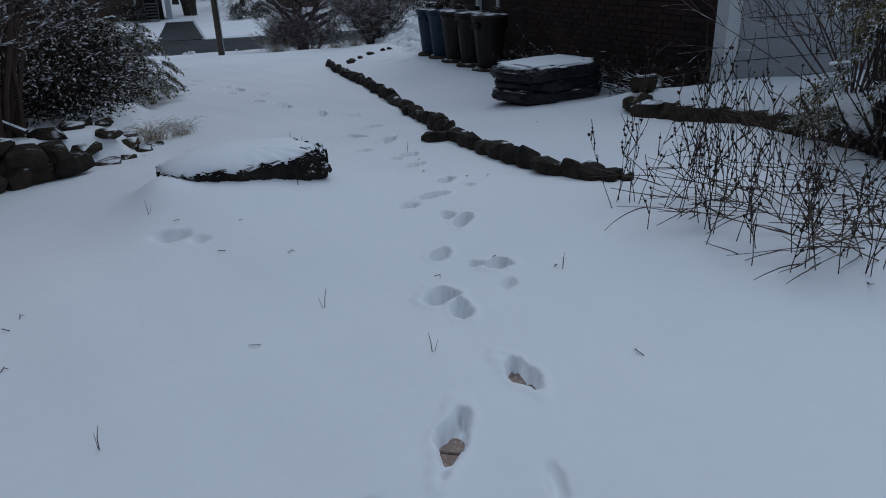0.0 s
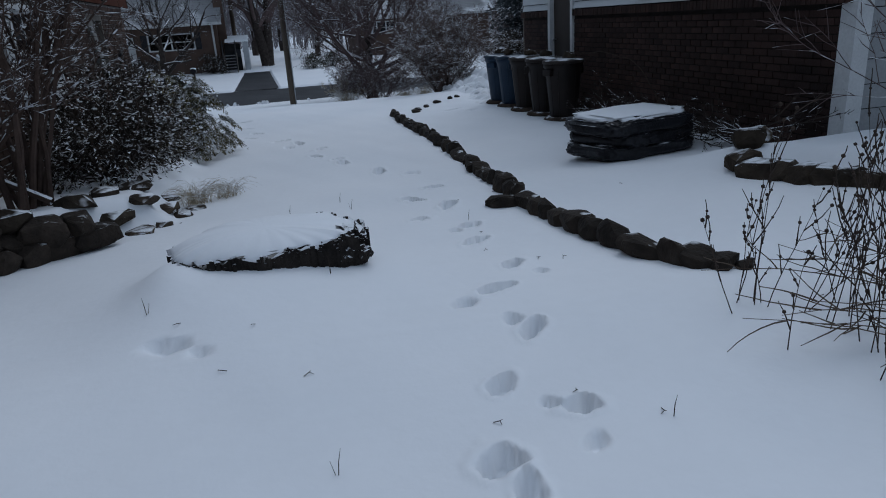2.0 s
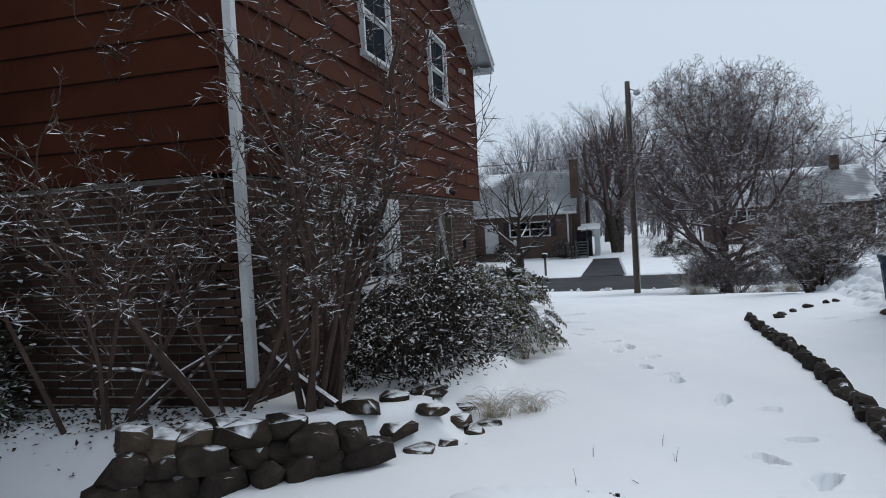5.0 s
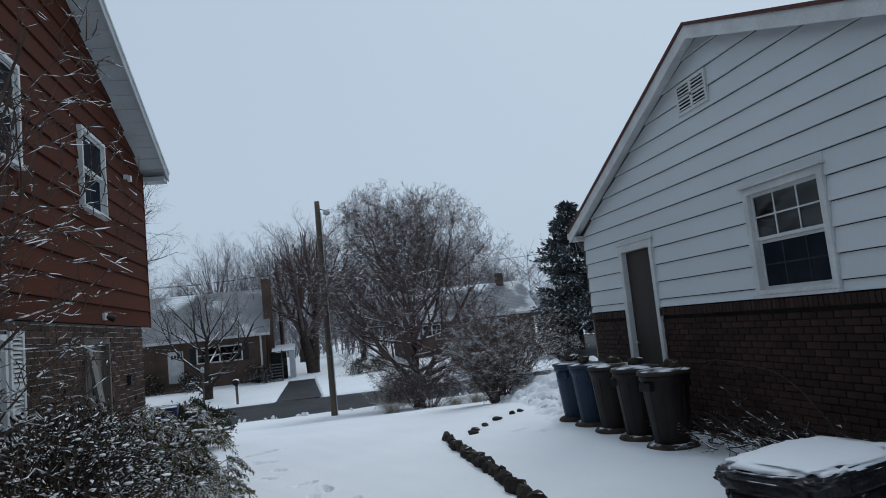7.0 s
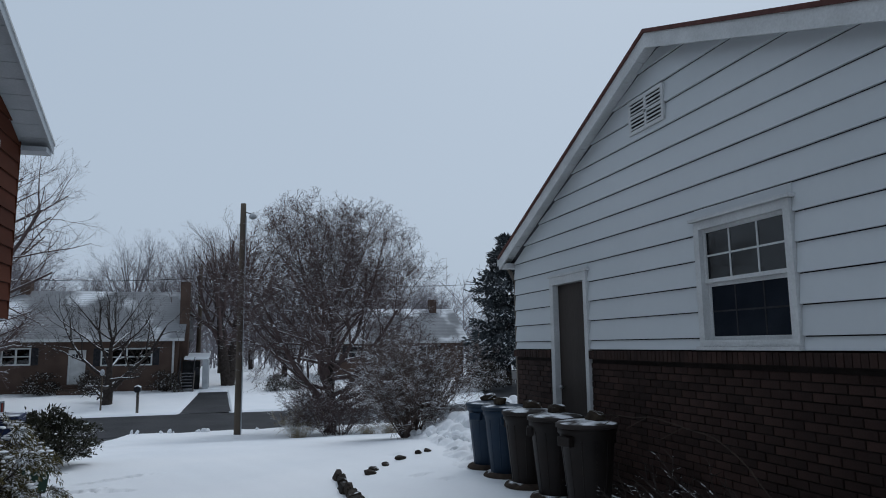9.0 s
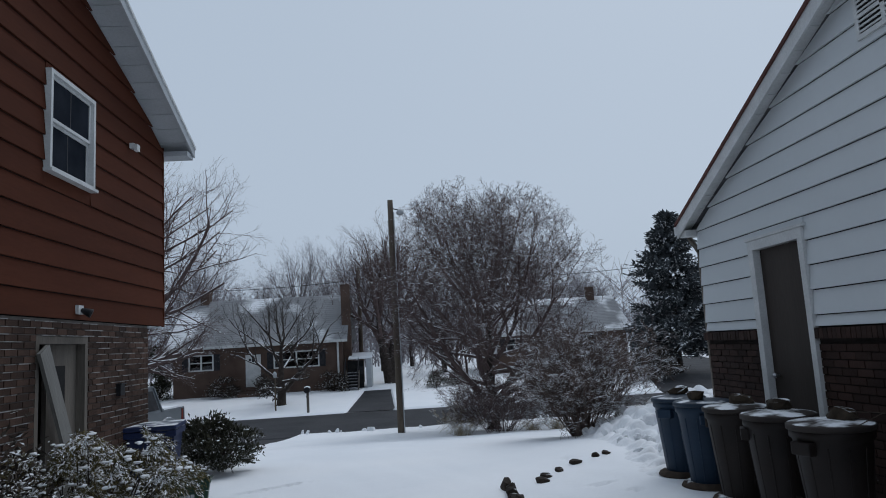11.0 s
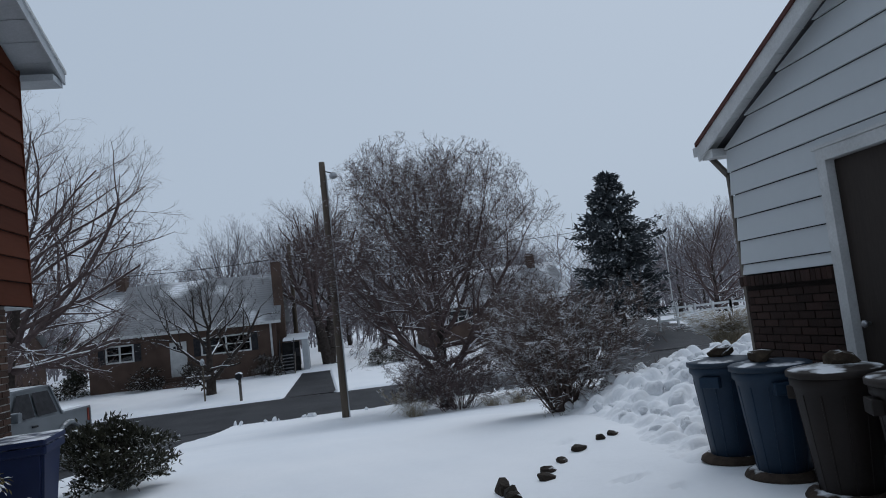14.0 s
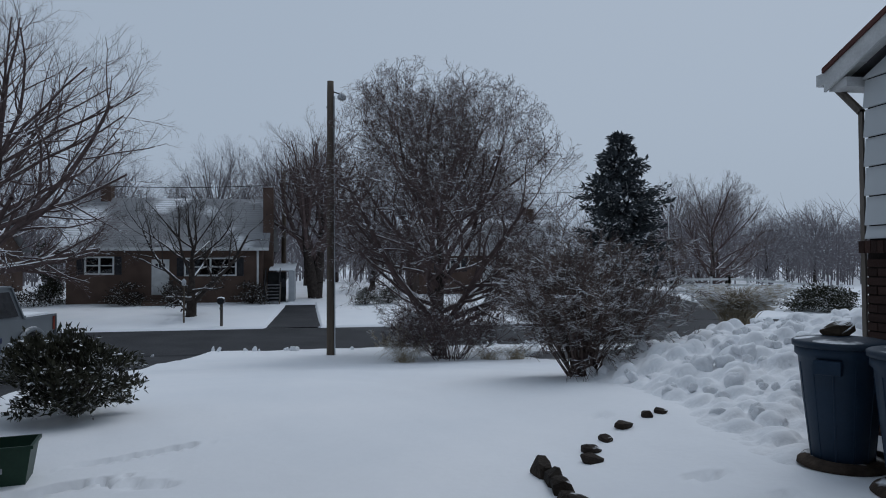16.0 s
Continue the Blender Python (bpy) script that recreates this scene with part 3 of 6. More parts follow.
def prism(name, poly, x0, x1, material, parent, label=""):
    """A polygon of (y, z) pushed out along x."""
    n = len(poly)
    v = [(x0, y, z) for y, z in poly] + [(x1, y, z) for y, z in poly]
    f = [tuple(reversed(range(n))), tuple(range(n, 2 * n))] + [(i, (i + 1) % n, n + (i + 1) % n, n + i) for i in range(n)]
    bm = bmesh.new()
    vs = [bm.verts.new(p) for p in v]
    for q in f:
        bm.faces.new([vs[i] for i in q])
    bmesh.ops.recalc_face_normals(bm, faces=bm.faces[:])
    return part(name, bm, material, parent, label, world_space=True)


def sash_window(parent, x, out, y0, y1, z0, z1, frame_w, rows, cols, label, trim=TRIM, depth=0.06, deep=0.05, screen=""):
    """A double-hung window in a wall along y: casing, two sashes with glazing bars, panes and sill."""
    def slab(n, items, m=trim, p=parent, lab=""):
        return mesh(n, *boxes([((min(a, d), b, c), (max(a, d), e, g)) for (a, b, c), (d, e, g) in items]), m, p, lab, world_space=True)
    f = frame_w
    o, i = x + out * depth, x - out * deep
    win = slab("window", [((i, y0, z0), (o, y0 + f, z1)), ((i, y1 - f, z0), (o, y1, z1)), ((i, y0 + f, z1 - f), (o, y1 - f, z1)), ((i, y0 + f, z0), (o, y1 - f, z0 + f * 0.7))], lab=label)
    slab("window_sill", [((i, y0 - 0.02, z0 - 0.035), (o + out * 0.03, y1 + 0.02, z0 - 0.002))], p=win)
    zm = (z0 + z1) / 2
    for lo, hi, back_by, nr, nc in ((zm, z1 - f, 0.0, *rows), (z0 + f * 0.7, zm, 0.03, *cols)):
        s = 0.035
        a, b = x + out * (0.02 - back_by), x - out * (0.015 + back_by)
        ya, yb = y0 + f + 0.003, y1 - f - 0.003
        items = [((a, ya, lo), (b, ya + s, hi)), ((a, yb - s, lo), (b, yb, hi)), ((a, ya + s, lo), (b, yb - s, lo + s)), ((a, ya + s, hi - s), (b, yb - s, hi - 0.001))]
        sash = slab("sash", items, p=win)
        screened = screen == "full" or (screen == "lower" and back_by > 0)
        # screened bars are coloured dark to paint the dimming by the screen
        bar_mat = IRON if screened and nc > 1 else trim
        if screened:
            slab("insect_screen", [((x + out * (0.006 - back_by), ya + s, lo + s), (x + out * (0.009 - back_by), yb - s, hi - s))], m=SCREEN, p=win, lab="fine dark insect screen")
        for k in range(1, nc):
            yy = ya + (yb - ya) * k / nc
            slab("glazing_bar", [((a - out * 0.008, yy - 0.008, lo + s), (b, yy + 0.008, hi - s))], m=bar_mat, p=win)
        for k in range(1, nr):
            zz = lo + (hi - lo) * k / nr
            slab("glazing_bar", [((a - out * 0.010, ya + s, zz - 0.008), (b, yb - s, zz + 0.008))], m=bar_mat, p=win)
        g = (a + b) / 2
        slab("pane", [((g - 0.002, ya + s, lo + s), (g + 0.002, yb - s, hi - s))], m=GLASS, p=win)
    return win


# ---- the brown house ----
LX, LY0, LY1, LBRICK = -3.46, 8.10, 17.67, 17.05
SB, EAVE_L, RIDGE_L = 2.05, 4.95, 6.92
brng = np.random.default_rng(3)
house_l = thing("house", "two-storey house, brown brick below and rust-brown siding above", "house", (LX, 12.9, -0.3))
hole_w = (10.55, 11.72, 0.86, 1.92)
hole_d = (14.0, 15.15, -0.6, 1.86)
wall_l = backing("brick_wall", "y", LX, 1, LY0, LBRICK, -0.9, SB, [hole_w, hole_d], MORTAR_L, house_l, label="brown brick wall with pale joints")
UP1, UP2 = (11.06, 12.10, 3.66, 4.76), (14.07, 15.14, 3.63, 4.74)
mid_l = (LY0 + LY1) / 2
slope_l = (RIDGE_L - EAVE_L) / (mid_l + 0.0 - LY0 + 0.15)


def span_l(z):
    over = max(0.0, z - (EAVE_L - 0.05)) / slope_l
    return LY0 + over, LY1 - over


upper_l = backing("siding_wall", "y", LX, 1, LY0 + 0.02, LY1 - 0.02, SB + 0.01, EAVE_L - 0.06, [UP1, UP2], SHADE_DARK, house_l, label="rust-brown lapped board siding")
prism("gable_core", [(LY0 + 0.03, EAVE_L - 0.055), (LY1 - 0.03, EAVE_L - 0.055), (mid_l, RIDGE_L - 0.16)], LX - 0.2, LX, SHADE_DARK, house_l)
siding(upper_l, "y", LX, 1, span_l, SB, RIDGE_L - 0.12, 0.276, [UP1, UP2], SID_L)
# back wall, front wall and far end close the volume
back_l = backing("back_brick_wall", "x", LY0, -1, -14.0, LX - 0.001, -0.9, SB, [], MORTAR_L, house_l)
back_u = backing("back_siding_wall", "x", LY0 + 0.02, -1, -14.0, LX - 0.02, SB + 0.01, EAVE_L - 0.06, [], SHADE_DARK, house_l)
siding(back_u, "x", LY0 + 0.02, -1, lambda z: (-13.9, LX), SB, EAVE_L - 0.08, 0.276, [], SID_L)
backing("front_wall", "x", LBRICK, 1, -14.0, LX - 0.201, -0.9, SB, [], MORTAR_L, house_l)
backing("front_upper_wall", "x", LY1 - 0.021, 1, -14.0, LX - 0.201, SB + 0.01, EAVE_L - 0.06, [], SID_L, house_l)
backing("end_wall", "y", -14.0, -1, LY0, LY1, -0.9, EAVE_L - 0.06, [], SID_L, house_l)
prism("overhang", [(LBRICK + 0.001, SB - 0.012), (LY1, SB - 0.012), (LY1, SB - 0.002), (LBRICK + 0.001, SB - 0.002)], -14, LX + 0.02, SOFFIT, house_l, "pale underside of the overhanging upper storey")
mesh("corner_board", *boxes([((LX - 0.01, LY1 - 0.002, SB), (LX + 0.03, LY1 + 0.02, EAVE_L - 0.05))]), SID_L, house_l, world_space=True)
mesh("corner_board", *boxes([((LX - 0.02, LY0 - 0.03, SB), (LX + 0.028, LY0 + 0.05, EAVE_L - 0.05))]), SID_L, house_l, world_space=True)


def gable_roof(parent, x0, x1, y_lo, y_hi, z_eave, z_ridge, cover, edge, soffit, rake_h=0.16, lift=0.10, wide=0.45, face=1, z_low=None):
    """Two slabs with rake boards, a rake soffit and eave boxes, over a gable that faces +x (face 1) or -x."""
    ym = (y_lo + y_hi) / 2
    for y_e, z_e in ((y_lo, z_low or z_eave), (y_hi, z_eave)):
        poly = [(y_e, z_e), (ym, z_ridge), (ym, z_ridge + lift), (y_e, z_e + lift)]
        prism("roof", poly, x0, x1, cover, parent)
        xe = x1 if face > 0 else x0
        a, b = sorted((xe, xe + face * 0.025))
        prism("rake_board", [(y_e, z_e - rake_h + lift), (ym, z_ridge - rake_h + lift), (ym, z_ridge + lift - 0.03), (y_e, z_e + lift - 0.03)], a, b, soffit, parent, "white rake board")
        prism("roof_edge", [(y_e, z_e + lift - 0.03), (ym, z_ridge + lift - 0.03), (ym, z_ridge + lift + 0.012), (y_e, z_e + lift + 0.012)], *sorted((xe - face * 0.01, xe + face * 0.045)), edge, parent)
        w0, w1 = sorted((xe - face * 0.001, xe - face * wide))
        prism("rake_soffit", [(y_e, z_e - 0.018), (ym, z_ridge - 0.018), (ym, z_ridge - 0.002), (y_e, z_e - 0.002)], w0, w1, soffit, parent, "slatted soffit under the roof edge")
        n = 16
        for k in range(1, n):
            u = k / n
            yy, zz = y_e + (ym - y_e) * u, z_e + (z_ridge - z_e) * u
            d = 0.006
            prism("soffit_joint", [(yy - d, zz - 0.026), (yy + d, zz - 0.026), (yy + d, zz - 0.019), (yy - d, zz - 0.019)], w0, w1, soffit, parent)


gable_roof(house_l, -14.4, LX + 0.41, LY0 - 0.45, LY1 + 0.30, 4.86, 6.86, SHINGLE, TRIM, SOFFIT)
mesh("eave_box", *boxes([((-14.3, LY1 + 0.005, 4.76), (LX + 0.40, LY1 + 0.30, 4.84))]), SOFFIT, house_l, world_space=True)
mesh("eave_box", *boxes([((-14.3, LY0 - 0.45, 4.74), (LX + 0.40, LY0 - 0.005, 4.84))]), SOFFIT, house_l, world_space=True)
sash_window(house_l, LX + 0.02, 1, UP1[0], UP1[1], UP1[2], UP1[3], 0.045, (1, 2), (1, 2), "white-framed upstairs window with dark glass", screen="full")
sash_window(house_l, LX + 0.02, 1, UP2[0], UP2[1], UP2[2], UP2[3], 0.045, (1, 2), (1, 2), "white-framed upstairs window with dark glass", screen="full")
sash_window(house_l, LX - 0.03, 1, hole_w[0] + 0.01, hole_w[1] - 0.01, hole_w[2] + 0.01, hole_w[3] - 0.01, 0.06, (1, 2), (1, 2), "white ground-floor window between louvred shutters", deep=0.12)


def shutter(parent, y0, y1, z0, z1):
    fr = 0.05
    sh = mesh("shutter", *boxes([((LX + 0.014, y0, z0), (LX + 0.045, y0 + fr, z1)), ((LX + 0.014, y1 - fr, z0), (LX + 0.045, y1, z1)), ((LX + 0.014, y0 + fr, z1 - fr), (LX + 0.045, y1 - fr, z1)),
                                 ((LX + 0.014, y0 + fr, z0), (LX + 0.045, y1 - fr, z0 + fr)), ((LX + 0.014, y0 + fr, (z0 + z1) / 2 - 0.03), (LX + 0.045, y1 - fr, (z0 + z1) / 2 + 0.03))]), TRIM, parent, "white louvred shutter", world_space=True)
    n = 22
    for k in range(n):
        z = z0 + fr + (z1 - z0 - 2 * fr) * (k + 0.5) / n
        mesh("slat", [(LX + 0.016, y0 + fr, z + 0.014), (LX + 0.016, y1 - fr, z + 0.014), (LX + 0.040, y1 - fr, z - 0.014), (LX + 0.040, y0 + fr, z - 0.014),
                      (LX + 0.016, y0 + fr, z + 0.020), (LX + 0.016, y1 - fr, z + 0.020), (LX + 0.040, y1 - fr, z - 0.008), (LX + 0.040, y0 + fr, z - 0.008)],
             [(0, 1, 2, 3), (4, 7, 6, 5), (0, 4, 5, 1), (1, 5, 6, 2), (2, 6, 7, 3), (3, 7, 4, 0)], TRIM, None).parent = sh


shutter(house_l, 10.20, 10.54, 0.84, 1.94)
shutter(house_l, 11.73, 12.07, 0.84, 1.94)
# side door in its recess
door_l = mesh("door", *boxes([((LX - 0.14, hole_d[0] + 0.42, -0.5), (LX - 0.09, hole_d[1] - 0.07, 1.78))]), WOOD_GREY, house_l, "grey weathered side door", world_space=True)
mesh("door_frame", *boxes([((LX - 0.16, hole_d[0], -0.5), (LX + 0.01, hole_d[0] + 0.068, 1.86)), ((LX - 0.16, hole_d[1] - 0.068, -0.5), (LX + 0.01, hole_d[1], 1.86)), ((LX - 0.16, hole_d[0] + 0.068, 1.785), (LX + 0.01, hole_d[1] - 0.068, 1.86))]), WOOD_GREY, house_l, world_space=True)
mesh("door_panel", *boxes([((LX - 0.089, 14.55, -0.3), (LX - 0.075, 14.98, 0.7))]), PLANK, None).parent = door_l
mesh("door_window", *boxes([((LX - 0.089, 14.60, 1.1), (LX - 0.080, 14.80, 1.55))]), SHADE_DARK, None).parent = door_l
# an added, unseen wing closes the yard and shades the back wall
backing("wing_wall", "y", -6.05, 1, -3.0, LY0 - 0.001, -0.9, EAVE_L - 0.06, [], SID_L, house_l)
mesh("wing_roof", *boxes([((-14, -3.4, EAVE_L - 0.05), (-5.7, LY0 - 0.5, EAVE_L + 0.1))]), SHINGLE, house_l, world_space=True)
# downspout at the near corner, with straps
dn = mesh("downspout", *boxes([((LX + 0.032, LY0 - 0.035, 0.38), (LX + 0.102, LY0 + 0.040, 4.74))]), TRIM, house_l, "white metal downspout at the house corner", world_space=True)
for z in (0.9, 2.3, 3.9):
    mesh("strap", *boxes([((LX + 0.030, LY0 - 0.055, z), (LX + 0.106, LY0 + 0.060, z + 0.03))]), TRIM, None).parent = dn
mesh("dryer_vent", *boxes([((LX + 0.01, 15.94, 1.13), (LX + 0.07, 16.08, 1.27)), ((LX + 0.01, 15.92, 1.27), (LX + 0.09, 16.10, 1.285))]), IRON, house_l, "small dark wall vent", world_space=True)
fl = mesh("flood_lamp", *boxes([((LX + 0.02, 14.80, 2.12), (LX + 0.06, 14.92, 2.22))]), TRIM, house_l, "small white flood lamp under the siding", world_space=True)
v, f = lathe([(0.02, 0), (0.035, 0.03), (0.05, 0.10), (0.052, 0.12)], 14)
hd = mesh("lamp_head", v, f, IRON, None, "dark lamp head", smooth=True)
hd.parent = fl
hd.matrix_basis = pose(LX + 0.06, 14.86, 2.17, 0, 115, 20)
mesh("eave_lamp", *boxes([((LX + 0.03, 16.30, 4.50), (LX + 0.09, 16.38, 4.57)), ((LX + 0.09, 16.29, 4.46), (LX + 0.14, 16.39, 4.55))]), TRIM, house_l, "small white lamp below the roof edge", world_space=True)
# a board leans in the doorway
plank = thing("leaning_plank", "grey weathered plank leaning in the doorway", "plank", (LX + 0.10, 14.55, -0.28))
mesh("board", *boxes([((-0.02, -0.10, 0), (0.02, 0.10, 2.25))]), PLANK, plank)
plank.matrix_basis = pose(LX + 0.06, 15.10, -0.26, 28, 0, 0)

# ---- the white house ----
RX, RY0, RY1, CAP = 4.20, 7.32, 15.57, 1.49
house_r = thing("house", "low house with white siding above dark brick and a gable", "house", (RX, 11.4, -0.1))
hole_rd = (13.18, 14.24, -0.6, 2.47)
hole_rw = (9.81, 11.02, 1.53, 2.69)
wall_r = backing("brick_wall", "y", RX, -1, RY0, RY1, -0.7, CAP - 0.001, [hole_rd, hole_rw], MORTAR_R, house_r, label="dark red brick base with a brick cap")
mid_r, EAVE_R, RIDGE_R = 11.44, 2.86, 4.66
slope_r = (RIDGE_R - EAVE_R) / (mid_r - RY0)


def span_r(z):
    over = max(0.0, z - EAVE_R) / slope_r
    near = max(0.0, z - EAVE_R - 0.25) / (RIDGE_R - EAVE_R - 0.25) * (mid_r - RY0)
    return RY0 + near, RY1 - over


upper_r = backing("siding_wall", "y", RX, -1, RY0 + 0.02, RY1 - 0.02, CAP, EAVE_R - 0.005, [hole_rd, hole_rw], SHADE_DARK, house_r, label="white lapped siding")
prism("gable_core", [(RY0 + 0.03, EAVE_R - 0.004), (RY1 - 0.03, EAVE_R - 0.004), (mid_r, RIDGE_R - 0.03), (RY0 + 0.03, EAVE_R + 0.22)], RX, RX + 0.2, SHADE_DARK, house_r)
siding(upper_r, "y", RX, -1, span_r, CAP + 0.001, RIDGE_R - 0.02, 0.2405, [hole_rd, hole_rw], SID_R, proud=0.030, first=0.112)
backing("back_wall", "x", RY0 + 0.001, -1, RX + 0.201, 13, -0.7, EAVE_R + 0.2, [], SID_R, house_r)
sb_r = backing("back_siding_wall", "x", RY0 - 0.002, -1, RX + 0.0, 12.9, -0.5, EAVE_R + 0.2, [], SHADE_DARK, house_r, thick=0.002)
siding(sb_r, "x", RY0 - 0.004, -1, lambda z: (RX + 0.06, 12.8), 0.0, EAVE_R + 0.18, 0.222, [], GREY_BOARD, proud=0.018)
mesh("corner_board", *boxes([((RX - 0.03, RY0 - 0.06, -0.3), (RX + 0.14, RY0 - 0.005, EAVE_R)), ((RX - 0.03, RY0 - 0.004, -0.3), (RX - 0.002, RY0 + 0.12, EAVE_R))]), TRIM, house_r, "white corner board", world_space=True)
backing("front_wall", "x", RY1 - 0.001, 1, RX + 0.201, 13, -0.7, EAVE_R, [], MORTAR_R, house_r)
backing("end_wall", "y", 13.0, 1, RY0, RY1, -0.7, EAVE_R, [], SID_R, house_r)
gable_roof(house_r, RX - 0.16, 13.2, 7.05, 15.82, 2.855, 4.70, SHINGLE, ROOF_EDGE, TRIM, face=-1, wide=0.15, rake_h=0.19, z_low=3.08)
mesh("eave_box", *boxes([((RX - 0.15, RY1 + 0.03, 2.765), (13.1, 15.80, 2.845))]), TRIM, house_r, "white boxed eave", world_space=True)
gut = mesh("gutter", *boxes([((RX - 0.17, 15.825, 2.835), (13.1, 15.93, 2.935))]), TRIM, house_r, "white gutter along the eave", world_space=True)
dsr = tubes([((RX - 0.02, 15.87, 2.82), (RX + 0.01, 15.63, 2.56), 0.034, 0.034), ((RX + 0.01, 15.63, 2.56), (RX + 0.01, 15.61, -0.3), 0.026, 0.026)])
mesh("downspout", *dsr, WOOD_GREY, house_r, "weathered grey downspout at the corner", world_space=True)
# rowlock cap: bricks on edge
cap_rng = np.random.default_rng(5)
y = RY0
while y < RY1 + 0.04:
    if not (hole_rd[0] - 0.06 < y < hole_rd[1]):
        b = mesh("cap_brick", *boxes([((RX - 0.060 + cap_rng.uniform(-0.004, 0.004), y, CAP - 0.105), (RX - 0.013, y + 0.058, CAP - 0.004 + cap_rng.uniform(-0.004, 0)))]), BRICK_R, None)
        b.parent = wall_r
    y += 0.068
# door and window
door_r = mesh("door", *boxes([((RX + 0.03, 13.27, -0.05), (RX + 0.075, 14.13, 2.36))]), DARK_DOOR, house_r, "dark brown side door", world_space=True)
mesh("door_frame", *boxes([((RX - 0.05, 13.18, -0.15), (RX + 0.09, 13.265, 2.47)), ((RX - 0.05, 14.135, -0.15), (RX + 0.09, 14.24, 2.47)), ((RX - 0.05, 13.265, 2.365), (RX + 0.09, 14.135, 2.47))]), TRIM, house_r, "white door casing", world_space=True)
mesh("door_head", *boxes([((RX - 0.06, 13.14, 2.472), (RX - 0.005, 14.28, 2.50))]), TRIM, house_r, world_space=True)
v, f = lathe([(0.012, 0), (0.012, 0.03), (0.028, 0.045), (0.03, 0.06), (0.015, 0.075)], 14)
kn = mesh("door_knob", v, f, CHROME, None, "dull metal knob", smooth=True)
kn.parent = door_r
kn.matrix_basis = pose(RX + 0.03, 14.03, 1.0, 0, -90, 0)
sash_window(house_r, RX + 0.01, -1, hole_rw[0] + 0.005, hole_rw[1] - 0.005, hole_rw[2] + 0.005, hole_rw[3] - 0.005, 0.075, (2, 3), (2, 3), "white double-hung window with six-pane sashes", deep=0.06, screen="lower")
mesh("window_head", *boxes([((RX - 0.085, hole_rw[0] - 0.03, 2.688), (RX - 0.01, hole_rw[1] + 0.03, 2.715))]), TRIM, house_r, world_space=True)
# gable vent
vent = mesh("gable_vent", *boxes([((RX - 0.045, 11.38, 3.84), (RX - 0.015, 11.42, 4.23)), ((RX - 0.045, 12.0, 3.84), (RX - 0.015, 12.04, 4.23)), ((RX - 0.045, 11.42, 4.19), (RX - 0.015, 12.0, 4.23)), ((RX - 0.045, 11.42, 3.84), (RX - 0.015, 12.0, 3.88)),
                                  ((RX - 0.045, 11.69, 3.88), (RX - 0.015, 11.73, 4.19)), ((RX - 0.045, 11.42, 4.02), (RX - 0.015, 12.0, 4.05))]), TRIM, house_r, "white slatted gable vent", world_space=True)
# near-black sheet paints the shade between the vent slats
mesh("vent_backing", *boxes([((RX - 0.032, 11.42, 3.88), (RX - 0.030, 12.0, 4.19))]), SHADE_DARK, None).parent = vent
for k in range(7):
    z = 3.895 + k * 0.043
    mesh("slat", *boxes([((RX - 0.044, 11.42, z), (RX - 0.033, 12.0, z + 0.016))]), TRIM, None).parent = vent
prism("end_gable", [(RY0, EAVE_R), (RY1, EAVE_R), (mid_r, RIDGE_R - 0.05)], 12.9, 13.0, SID_R, house_r)
prism("end_gable", [(LY0, EAVE_L - 0.06), (LY1, EAVE_L - 0.06), (mid_l, RIDGE_L - 0.2)], -14.0, -13.9, SID_L, house_l)
# taller block behind
tall = thing("house", "taller white-sided house block rising behind the low gable", "house", (9, 11.4, 0))
mesh("wall", *boxes([((9.0, 6.6, 2.9), (9.2, 16.2, 5.1)), ((9.2, 6.6, -0.5), (17, 6.8, 5.1)), ((9.2, 16.0, -0.5), (17, 16.2, 5.1)), ((17, 6.6, -0.5), (17.2, 16.2, 5.1))]), SID_R, tall, world_space=True)
gw = prism("gable", [(6.6, 5.101), (16.2, 5.101), (11.4, 7.1)], 9.0, 9.2, SID_R, tall)
siding(gw, "y", 9.0, -1, lambda z: (6.6 + max(0, z - 5.1) * 2.4, 16.2 - max(0, z - 5.1) * 2.4), 3.0, 7.0, 0.222, [], SID_R)
gable_roof(tall, 8.85, 17.4, 6.2, 16.6, 5.03, 7.25, SHINGLE, ROOF_EDGE, TRIM, face=-1, wide=0.12, rake_h=0.22)


# ---- stones: the lawn edging, the ledge and the wall-side bed ----
def snow_at(x, y):
    return float(snow_height(np.array([x]), np.array([y]))[0])


srng = np.random.default_rng(11)


def stone(x, y, z, sx, sy, sz, turn, label, material, group):
    bm = stone_mesh(srng, sx, sy, sz)
    me = bpy.data.meshes.new("stone")
    bm.to_mesh(me)
    bm.free()
    me.materials.append(material)
    ob = new("stone", me)
    ob.matrix_basis = pose(x, y, z, srng.uniform(-10, 10), srng.uniform(-10, 10), turn)
    return tagged(ob, label, "stone", group)


y = 5.35
while y < 15.65:
    s = srng.uniform(0.10, 0.165) if y < 12 else srng.uniform(0.10, 0.14)
    x = float(np.interp(y, EDGE_Y, EDGE_X))
    slope = math.degrees(math.atan2(float(np.interp(y + 0.1, EDGE_Y, EDGE_X)) - x, 0.1))
    h = srng.uniform(0.06, 0.115)
    stone(x + srng.uniform(-0.02, 0.02), y + s * 0.5, snow_at(x, y) + h * 0.45, s * srng.uniform(0.55, 0.85), s * 1.08, h, -slope + srng.uniform(-14, 14), "dark rough stone in the lawn edging row", STONE_BARE, "lawn edging stones")
    y += s * 1.8
